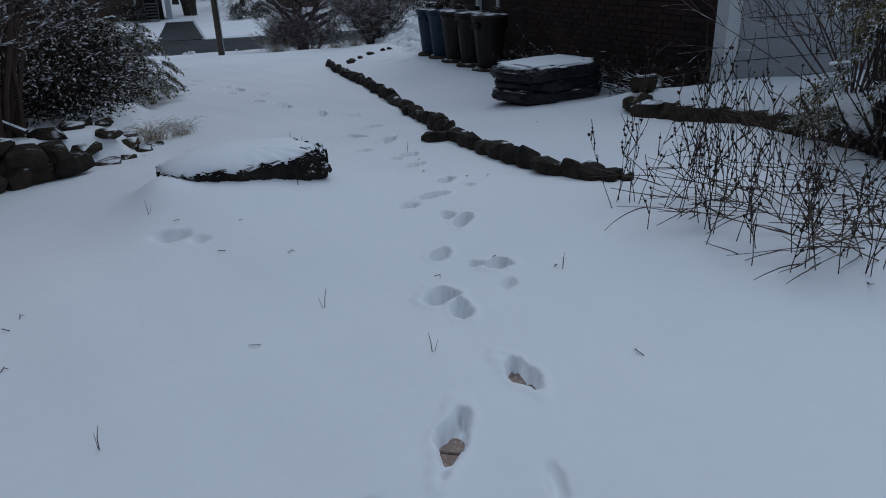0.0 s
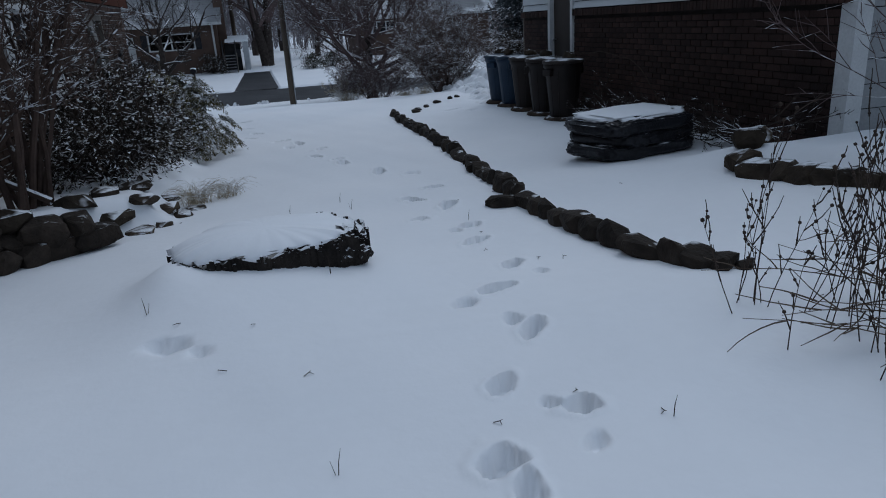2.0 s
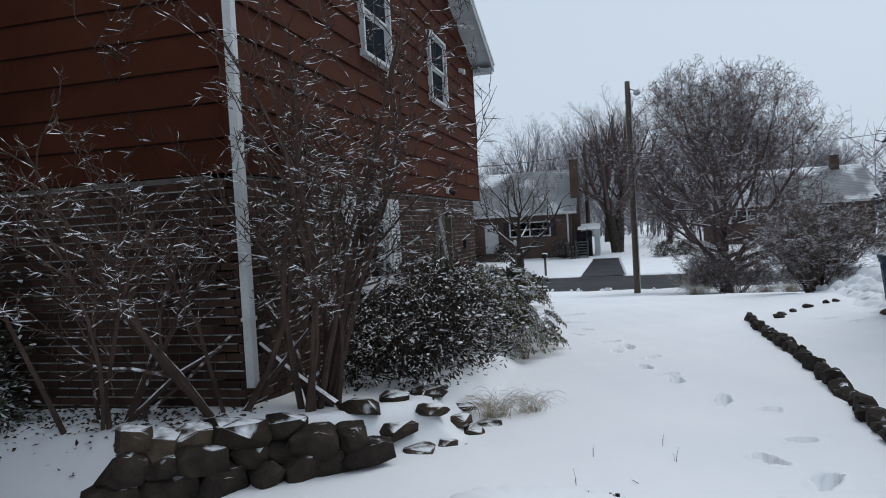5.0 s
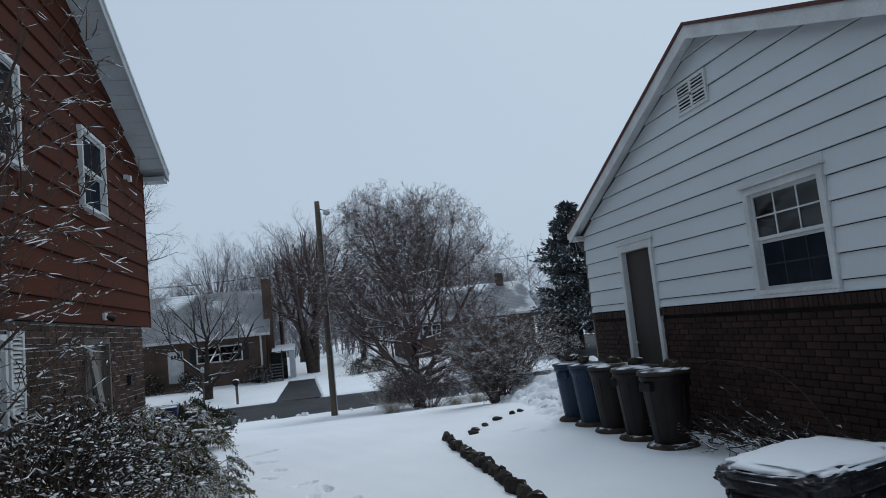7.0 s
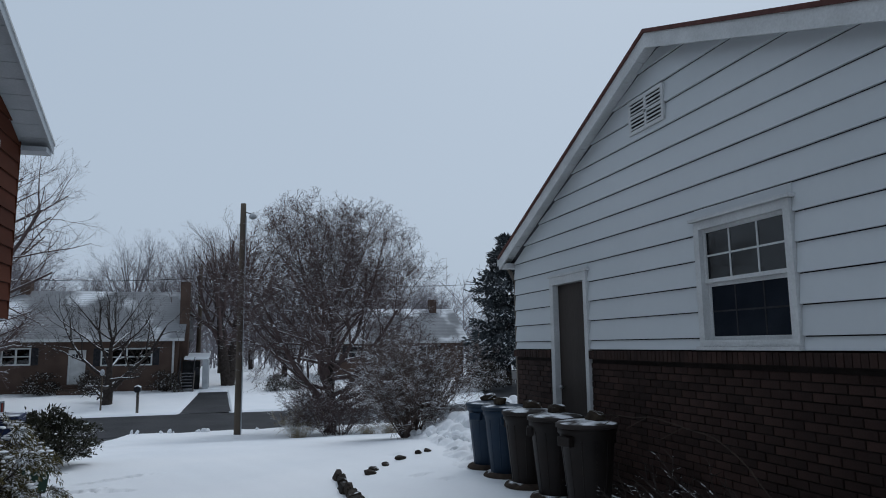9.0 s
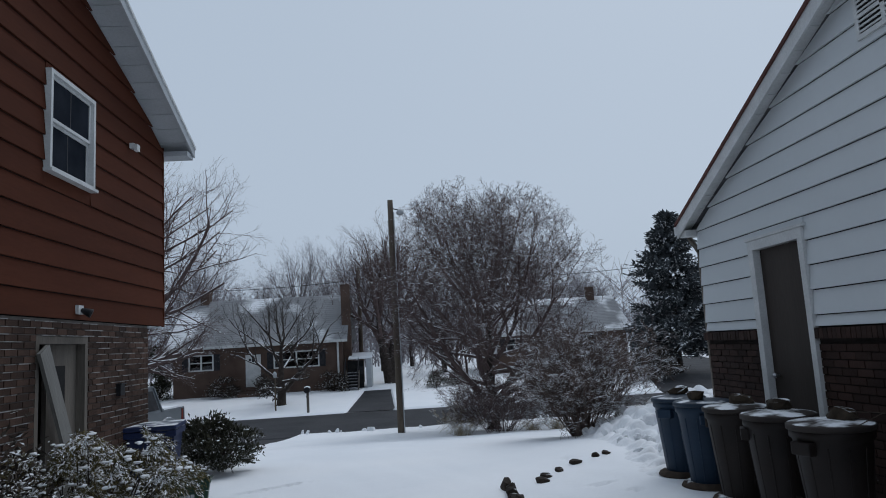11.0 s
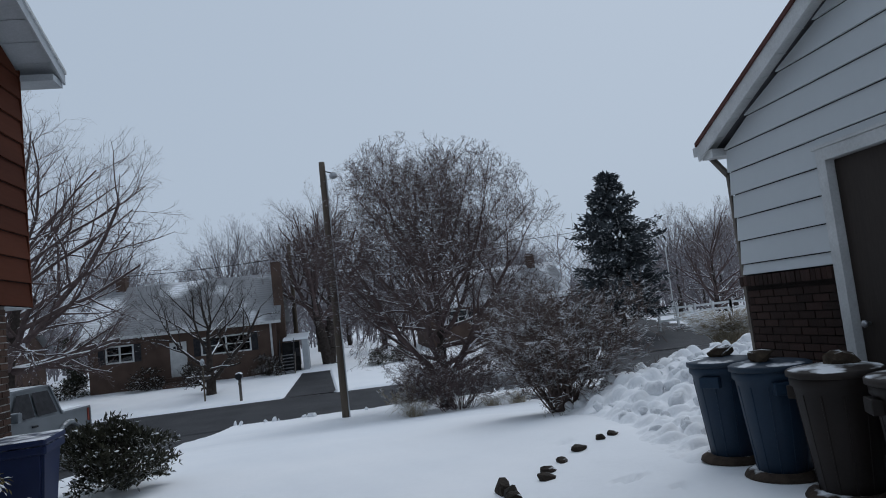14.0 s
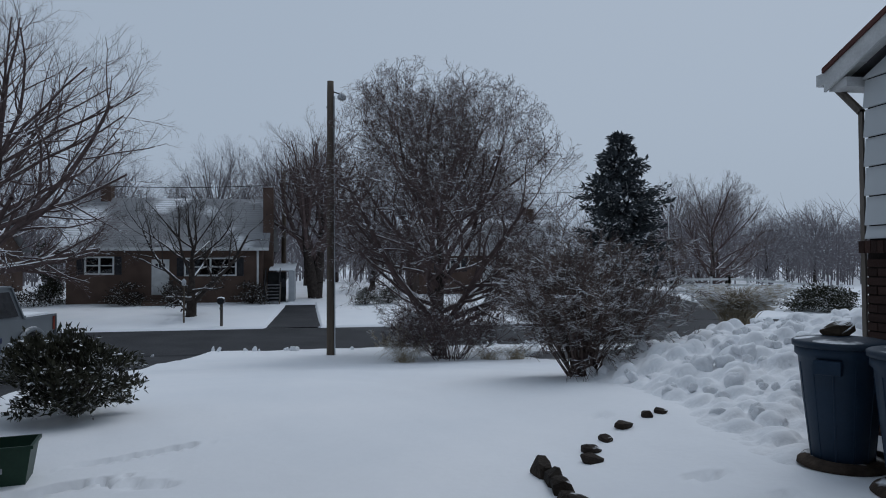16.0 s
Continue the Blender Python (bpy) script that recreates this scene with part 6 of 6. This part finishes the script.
mesh("conduit", *tubes([((0.13, -0.06, 0.0), (0.115, -0.06, 8.2), 0.022, 0.022)], 0.01), SOFFIT, pole, "pale conduit down the pole")
mesh("bracket", *tubes([((0.1, 0, 8.35), (0.32, 0, 8.28), 0.02, 0.02), ((-0.13, 0, 7.85), (0.14, 0, 7.85), 0.03, 0.03)], 0.01), IRON, pole)
v, f = lathe([(0.05, 0.0), (0.13, 0.04), (0.15, 0.12), (0.10, 0.2), (0.04, 0.24)], 14)
lh = mesh("lamp", v, f, SOFFIT, pole, "small pale street lamp", smooth=True)
lh.matrix_basis = pose(0.36, 0, 8.08)
pole2 = thing("utility_pole", "dark wooden pole carrying a cable across the street", "pole", (-3.1, 60, -1.1))
v, f = lathe([(0.18, -0.3), (0.16, 3.0), (0.13, 8.8)], 12)
mesh("post", v, f, POLE_WOOD, pole2, smooth=True)
wire = thing("cable", "thin black cable sagging between the poles", "cable", (-3.1, 60, 6.8))
segs = []
for k in range(24):
    def cab(u):
        return np.array([-25 * u, -4 * u, 0.6 * u - 3.0 * u * (1 - u)])
    segs.append((cab(k / 24), cab((k + 1) / 24), 0.018, 0.018))
for k in range(24):
    def cab2(u):
        return np.array([30 * u, 1 * u, 0.6 * u - 3.0 * u * (1 - u)])
    segs.append((cab2(k / 24), cab2((k + 1) / 24), 0.018, 0.018))
mesh("line", *tubes(segs, 0.01), WIRE, wire)
box = thing("mailbox", "dark roadside mailbox on a post with a cap of snow", "mailbox", (-4.95, 43.7, -1.63))
mesh("post", *boxes([((-0.06, -0.06, -0.2), (0.06, 0.06, 1.05)), ((-0.05, -0.3, 0.8), (0.05, -0.061, 0.88))]), WOOD_GREY, box)
bm = bmesh.new()
bmesh.ops.create_cone(bm, cap_ends=True, segments=16, radius1=0.16, radius2=0.16, depth=0.5, matrix=Matrix.Translation((0, -0.1, 1.18)) @ Matrix.Rotation(math.pi / 2, 4, "X"))
part("box", bm, IRON, box)
bm = bmesh.new()
bmesh.ops.create_icosphere(bm, subdivisions=2, radius=0.17, matrix=Matrix.Translation((0, -0.1, 1.30)) @ Matrix.Diagonal((1, 1.5, 0.42, 1)))
part("snow_cap", bm, SNOW, box, smooth=True)
stake = thing("lamp_post", "thin pale garden lamp post on the far lawn", "lamp post", (-6.9, 45.2, -1.55))
mesh("post", *tubes([((0, 0, -0.2), (0, 0, 1.75), 0.045, 0.04)], 0.01), POLE_WOOD, stake)
v, f = lathe([(0.05, 1.75), (0.10, 1.80), (0.11, 2.0), (0.06, 2.06), (0.02, 2.1)], 10)
mesh("lantern", v, f, SOFFIT, stake, smooth=True)


def rail_fence(x0, y0, x1, y1, n, zlift, label):
    fen = thing("rail_fence", label, "fence", (x0, y0, float(land(x0, y0))))
    pts = [(x0 + (x1 - x0) * k / n, y0 + (y1 - y0) * k / n) for k in range(n + 1)]
    zs = [float(land(a, b)) + 0.12 + zlift * k / n for k, (a, b) in enumerate(pts)]
    for (a, b), z in zip(pts, zs):
        mesh("fence_post", *boxes([((a - 0.065, b - 0.065, z - 0.3), (a + 0.065, b + 0.065, z + 1.32)), ((a - 0.08, b - 0.08, z + 1.32), (a + 0.08, b + 0.08, z + 1.37))]), TRIM, fen, world_space=True)
    for k in range(n):
        for h in (0.35, 0.75, 1.12):
            (a, b), (c, d) = pts[k], pts[k + 1]
            mesh("fence_rail", [(a, b - 0.02, zs[k] + h), (a, b + 0.02, zs[k] + h), (a, b + 0.02, zs[k] + h + 0.14), (a, b - 0.02, zs[k] + h + 0.14), (c, d - 0.02, zs[k + 1] + h), (c, d + 0.02, zs[k + 1] + h), (c, d + 0.02, zs[k + 1] + h + 0.14), (c, d - 0.02, zs[k + 1] + h + 0.14)],
                 [(0, 1, 2, 3), (7, 6, 5, 4), (0, 4, 5, 1), (1, 5, 6, 2), (2, 6, 7, 3), (3, 7, 4, 0)], TRIM, fen, world_space=True)


rail_fence(20.8, 52.0, 26.0, 52.0, 4, 0.0, "white three-rail fence along the side street")
rail_fence(26.0, 52.0, 33.5, 51.0, 6, 0.0, "white three-rail fence along the side street")
flag = thing("flagpole", "thin pale flagpole beyond the fence", "pole", (26.0, 60.0, -0.9))
mesh("post", *tubes([((0, 0, -0.2), (0, 0, 5.6), 0.06, 0.04)], 0.01), TRIM, flag)

# ---- pickup truck ----
truck = thing("pickup_truck", "silver pickup truck dusted with snow on the driveway", "truck", (-7.6, 26.2, float(land(-7.6, 26.2)) - 0.10), 0)


def truck_body():
    side = [(-2.62, 0.45), (-2.62, 1.00), (-2.45, 1.10), (-0.80, 1.18), (-0.07, 1.84), (1.30, 1.86), (1.50, 1.20), (2.70, 1.20), (2.72, 0.55), (2.2, 0.48), (-2.3, 0.42)]
    bm = bmesh.new()
    rows = []
    for yy, top in ((-0.90, 0.82), (-0.93, 0.95), (-0.93, 1.0), (0.93, 1.0), (0.93, 0.95), (0.90, 0.82)):
        rows.append([bm.verts.new((x, (yy if z < 1.25 else yy * 0.84), z)) for x, z in side])
    n = len(side)
    for a, b in zip(rows, rows[1:]):
        for i in range(n):
            bm.faces.new((a[i], a[(i + 1) % n], b[(i + 1) % n], b[i]))
    bm.faces.new(rows[0])
    bm.faces.new(list(reversed(rows[-1])))
    bmesh.ops.recalc_face_normals(bm, faces=bm.faces[:])
    bmesh.ops.bevel(bm, geom=[e for e in bm.edges if e.calc_face_angle(0) > 0.35], offset=0.04, segments=2, affect="EDGES")
    return bm


body = part("body", truck_body(), PAINT, truck, smooth=False)
mesh("bed_cover", *boxes([((1.56, -0.78, 1.205), (2.62, 0.78, 1.235))]), SNOW, truck, "truck bed full of snow")
for sy in (-1, 1):
    y0 = 0.84 * 0.93 * sy
    q = lambda x, z: (x, sy * (0.93 - (z - 1.19) * 0.228 + 0.016), z)
    mesh("window", [q(-0.37, 1.24), q(0.47, 1.24), q(0.47, 1.74), q(0.05, 1.74)], [(0, 1, 2, 3)], IRON, truck, "dark side window")
    mesh("window", [q(0.57, 1.24), q(1.30, 1.24), q(1.16, 1.74), q(0.57, 1.74)], [(0, 1, 2, 3)], IRON, truck, "dark side window")
    part("mirror", bm_box((-0.40, sy * 1.02 - 0.10, 1.22), (-0.25, sy * 1.02 + 0.10, 1.42), 0.03), PAINT, truck, "silver door mirror")
    mesh("door_handle", *boxes([((0.35, sy * 0.94 - 0.02, 1.02), (0.53, sy * 0.94 + 0.02, 1.06))]), IRON, truck)
    part("tail_lamp", bm_box((2.60, sy * 0.86 - 0.06, 0.85), (2.735, sy * 0.86 + 0.06, 1.15), 0.01), RED_P, truck, "red tail lamp")
    for x in (-1.75, 1.75):
        # flat black disc stands in for the shade inside the wheel arch
        v, f = lathe([(0.02, -0.02), (0.47, -0.02), (0.47, 0.02), (0.02, 0.02)], 24)
        mesh("wheel_well_shade", v, f, RUBBER, truck, "dark disc painted for the shaded wheel well", smooth=False).matrix_basis = pose(x, sy * 0.925, 0.44, 90, 0, 0)
        arc = [(0.52 * math.cos(math.pi * k / 12), 0.50 * math.sin(math.pi * k / 12)) for k in range(13)]
        mesh("wheel_flare", *tubes([((x + a[0], sy * 0.94, 0.44 + a[1]), (x + b[0], sy * 0.94, 0.44 + b[1]), 0.06, 0.06) for a, b in zip(arc, arc[1:])]), PAINT, truck, "flared silver wheel arch", smooth=True)
        v, f = lathe([(0.24, -0.12), (0.37, -0.11), (0.39, -0.06), (0.39, 0.06), (0.37, 0.11), (0.24, 0.12)], 24)
        w = mesh("wheel", v, f, RUBBER, truck, "black tyre", smooth=True)
        w.matrix_basis = pose(x, sy * 0.91, 0.39, 90, 0, 0)
        v, f = lathe([(0.05, -0.135), (0.22, -0.125), (0.23, 0.125), (0.05, 0.135)], 20)
        mesh("rim", v, f, CHROME, w, "dull metal rim", smooth=True)
mesh("windscreen", [(-0.77, -0.74, 1.24), (-0.77, 0.74, 1.24), (-0.11, 0.68, 1.81), (-0.11, -0.68, 1.81)], [(0, 1, 2, 3)], SOFFIT, truck, "windscreen covered with snow")
mesh("bumper", *boxes([((2.70, -0.88, 0.48), (2.86, 0.88, 0.70))]), CHROME, truck)
truck.matrix_basis = pose(-7.47, 24.7, float(land(-7.5, 25.0)) - 0.10, 0, 0, 81)

# ---- wheeled bin and the recycling crate by the brown house ----
wb = thing("wheeled_bin", "navy blue wheeled bin with snow on its lid", "bin", (-3.18, 16.58, snow_at(-3.18, 16.58)), 8)
bm = bm_box((-0.30, -0.34, 0.06), (0.30, 0.34, 0.98))
for v in bm.verts:
    if v.co.z < 0.5:
        v.co.x *= 0.78
        v.co.y *= 0.76
bmesh.ops.bevel(bm, geom=bm.edges[:], offset=0.03, segments=2, affect="EDGES")
part("body", bm, NAVY, wb)
part("rim", bm_box((-0.33, -0.37, 0.90), (0.33, 0.37, 0.985), 0.02), NAVY, wb)
part("lid", bm_box((-0.335, -0.39, 0.988), (0.335, 0.40, 1.05), 0.025), NAVY, wb, "lid patched with snow")
mesh("handle", *tubes([((-0.26, 0.42, 0.96), (0.26, 0.42, 0.96), 0.018, 0.018)], 0.01), NAVY, wb)
for sx in (-1, 1):
    v, f = lathe([(0.03, -0.03), (0.11, -0.03), (0.12, 0), (0.11, 0.03), (0.03, 0.03)], 16)
    mesh("wheel", v, f, RUBBER, wb, smooth=True).matrix_basis = pose(sx * 0.26, 0.28, 0.12, 0, 90, 0)
cr = thing("recycling_crate", "open dark green plastic crate standing in snow", "crate", (-2.66, 16.35, snow_at(-2.66, 16.35) - 0.06), 12)
crv = []
for r, z in ((0.74, 0.0), (0.92, 0.34), (0.98, 0.34), (0.98, 0.365), (0.90, 0.365), (0.72, 0.02)):
    crv += [(-0.28 * r, -0.2 * r, z), (0.28 * r, -0.2 * r, z), (0.28 * r, 0.2 * r, z), (-0.28 * r, 0.2 * r, z)]
crf = [(3, 2, 1, 0)] + [(4 * j + i, 4 * j + (i + 1) % 4, 4 * j + 4 + (i + 1) % 4, 4 * j + 4 + i) for j in range(5) for i in range(4)] + [(20, 21, 22, 23)]
mesh("body", crv, crf, GREEN_P, cr)
for k, (x0, w) in enumerate(((-0.10, 0.035), (-0.055, 0.03), (-0.015, 0.03), (0.025, 0.045))):
    mesh("lettering", *boxes([((x0, -0.180, 0.17), (x0 + w, -0.160, 0.20 + 0.008 * (k % 2)))]), SOFFIT, cr, "pale worn lettering bar")
slab = thing("path_slab", "wet grey path showing through trodden snow", "path", (-2.3, 16.0, float(land(-2.3, 16.0)) - 0.118), 28)
part("slab", bm_box((-0.62, -0.11, -0.06), (0.55, 0.10, 0.0), 0.01), WOOD_GREY, slab)
# ---- brush heap by the white wall ----
for k, (x, y, s) in enumerate(((3.74, 9.6, 0.9), (3.86, 8.55, 0.7), (3.84, 8.2, 0.8), (3.80, 8.9, 0.7), (3.72, 10.5, 0.9), (3.68, 11.3, 0.8))):
    rng = np.random.default_rng(130 + k)
    t = thing("brush_heap", "heap of cut bare branches against the brick", "branches", (x, y, snow_at(x, y)), 0, "cut branches")
    segs = []
    for j in range(15):
        az = rng.choice([1.3, 1.75, 4.5, 4.85]) + rng.normal(0, 0.35)
        e = rng.uniform(-0.05, 0.20)
        segs = []
        grow(segs, rng, np.array([rng.normal(0, 0.08), rng.normal(0, 0.3), 0.04 + 0.012 * j]), (math.cos(az) * math.cos(e) * 0.5, math.sin(az) * math.cos(e), math.sin(e)), s * rng.uniform(0.6, 1.25), 0.011, 0, [(4, 0.42, 34, 0.10, 0.0), (3, 0.4, 40, 0.12, 0), (0, 0, 0, 0.1, 0)])
        mesh("cut_branch", *tubes(segs, 0.009), BARK, t)
arch = thing("arching_branch", "long thin branch arching over beside the bins", "branch", (3.62, 9.3, snow_at(3.62, 9.3)))
segs = []
ay, az = (9.3, 9.5, 9.85, 10.25, 10.65, 11.1, 11.6, 12.1, 12.4), (-0.1, 0.42, 0.70, 0.84, 0.89, 0.90, 0.88, 0.82, 0.72)
for k in range(24):
    y0, y1 = 9.3 + 3.1 * k / 24, 9.3 + 3.1 * (k + 1) / 24
    p, q = [np.array([0.012 * math.sin(5 * yy), yy - 9.3, float(np.interp(yy, ay, az)) - snow_at(3.62, 9.3) + 0.012 * math.sin(7 * yy)]) for yy in (y0, y1)]
    segs.append((p, q, 0.007 - 0.003 * k / 24, 0.007 - 0.003 * (k + 1) / 24))
    if k in (9, 13, 17):
        segs.append((q, q + np.array([-0.1, 0.2, -0.12]), 0.005, 0.003))
mesh("stem", *tubes(segs, 0.002), STALK, arch)

# ---- pavers bared in two footprints, twigs and leaves on the snow ----
for x, y, turn in ((-0.195, 3.245, 10), (-0.170, 3.115, 10), (-0.535, 2.965, -30), (-0.600, 2.845, -30)):
    ob = part("paver", bm_box((-0.060, -0.062, -0.06), (0.060, 0.062, 0.0), 0.006), PAVER, None)
    ob.matrix_basis = pose(x, y, float(land(x, y)) - 0.074, 0, 0, turn)
    tagged(ob, "tan brick paver bared in a footprint", "paver", "bared pavers")
lit = np.random.default_rng(17)
for k in range(26):
    x, y = lit.uniform(-2.2, 2.4), lit.uniform(2.6, 8.5)
    t = thing("dead_twig", "short dark twig lying on the snow", "twig", (x, y, snow_at(x, y)), lit.uniform(0, 360), "twigs on the snow")
    a = lit.uniform(0.012, 0.035)
    mesh("stem", *tubes([((-a, 0, 0.004), (0, 0.012, 0.012), 0.0022, 0.002), ((0, 0.012, 0.012), (a * 0.7, 0, 0.006), 0.002, 0.0014), ((0, 0.012, 0.012), (a * 0.3, 0.02, 0.016), 0.0018, 0.001)]), STALK, t)
for k in range(12):
    x, y = lit.uniform(-2.0, 1.0), lit.uniform(3.0, 9.0)
    t = thing("grass_blade", "thin grass blade standing out of the snow", "grass", (x, y, snow_at(x, y)), lit.uniform(0, 360), "grass blades in the snow")
    mesh("blade", *tubes([((0, 0, -0.03), (0.008, 0, 0.05), 0.0025, 0.002), ((0.008, 0, 0.05), (0.02, 0.004, 0.10), 0.002, 0.0008), ((0, 0, -0.03), (-0.02, 0.01, 0.055), 0.002, 0.0008)]), STALK, t)

lp = np.stack([lit.uniform(-6.0, -3.3, 700), lit.normal(7.65, 0.28, 700), np.zeros(700)], 1)
lp[:, 2] = snow_height(lp[:, 0], lp[:, 1]) + 0.012
litter = mesh("leaf_litter", *leaves(lit, lp, lit.normal(0, 1, (700, 3)) * np.array([1, 1, 0.25]), 0.028, 1.7), DIRT)
tagged(litter, "dead brown leaves showing through thin snow by the wall", "leaf litter", kind="stuff")

# snow and pale mortar caught along the bed joints of the brown house
jr = np.random.default_rng(23)
for wl_, ax, lo_, hi_, gaps in ((wall_l, "y", LY0, LBRICK, [hole_w, hole_d]), (back_l, "x", -9.0, LX, [])):
    strips, z = [], -0.62 if ax == "y" else -0.2
    while z < SB - 0.05:
        z += 0.0715
        u = lo_
        while u < hi_:
            L = jr.uniform(0.06, 0.45)
            v1 = min(u + L, hi_)
            if jr.random() < 0.66 and not any(g[0] - 0.05 < v1 and u < g[1] + 0.05 and g[2] < z < g[3] for g in gaps):
                h, o = jr.uniform(0.006, 0.012), jr.uniform(0.012, 0.019)
                strips.append(((LX - 0.004, u, z - 0.0115), (LX + o, v1, z - 0.0115 + h)) if ax == "y" else ((u, LY0 - o, z - 0.0115), (v1, LY0 + 0.004, z - 0.0115 + h)))
            u = v1 + jr.uniform(0.0, 0.12)
    ob = mesh("bed_joints", *boxes(strips), BEAD, None)
    ob.parent = wl_
    tagged(ob, kind="stuff")

# ---- bricks, last ----
brick_face(wall_l, "y", LX, 1, LY0, LBRICK, -0.62, SB - 0.015, [hole_w, hole_d], BRICK_L, brng, (12.1, 13.95, 0.7, 2.0))
brick_face(back_l, "x", LY0, -1, -11.0, LX + 0.010, -0.2, SB - 0.015, [], BRICK_L, brng, (-5.2, -3.6, 0.3, 1.9))
brick_face(wall_r, "y", RX, -1, RY0, RY1, -0.42, CAP - 0.115, [hole_rd], BRICK_R, brng, (9.0, 12.0, 0.5, 1.4), height=0.062)
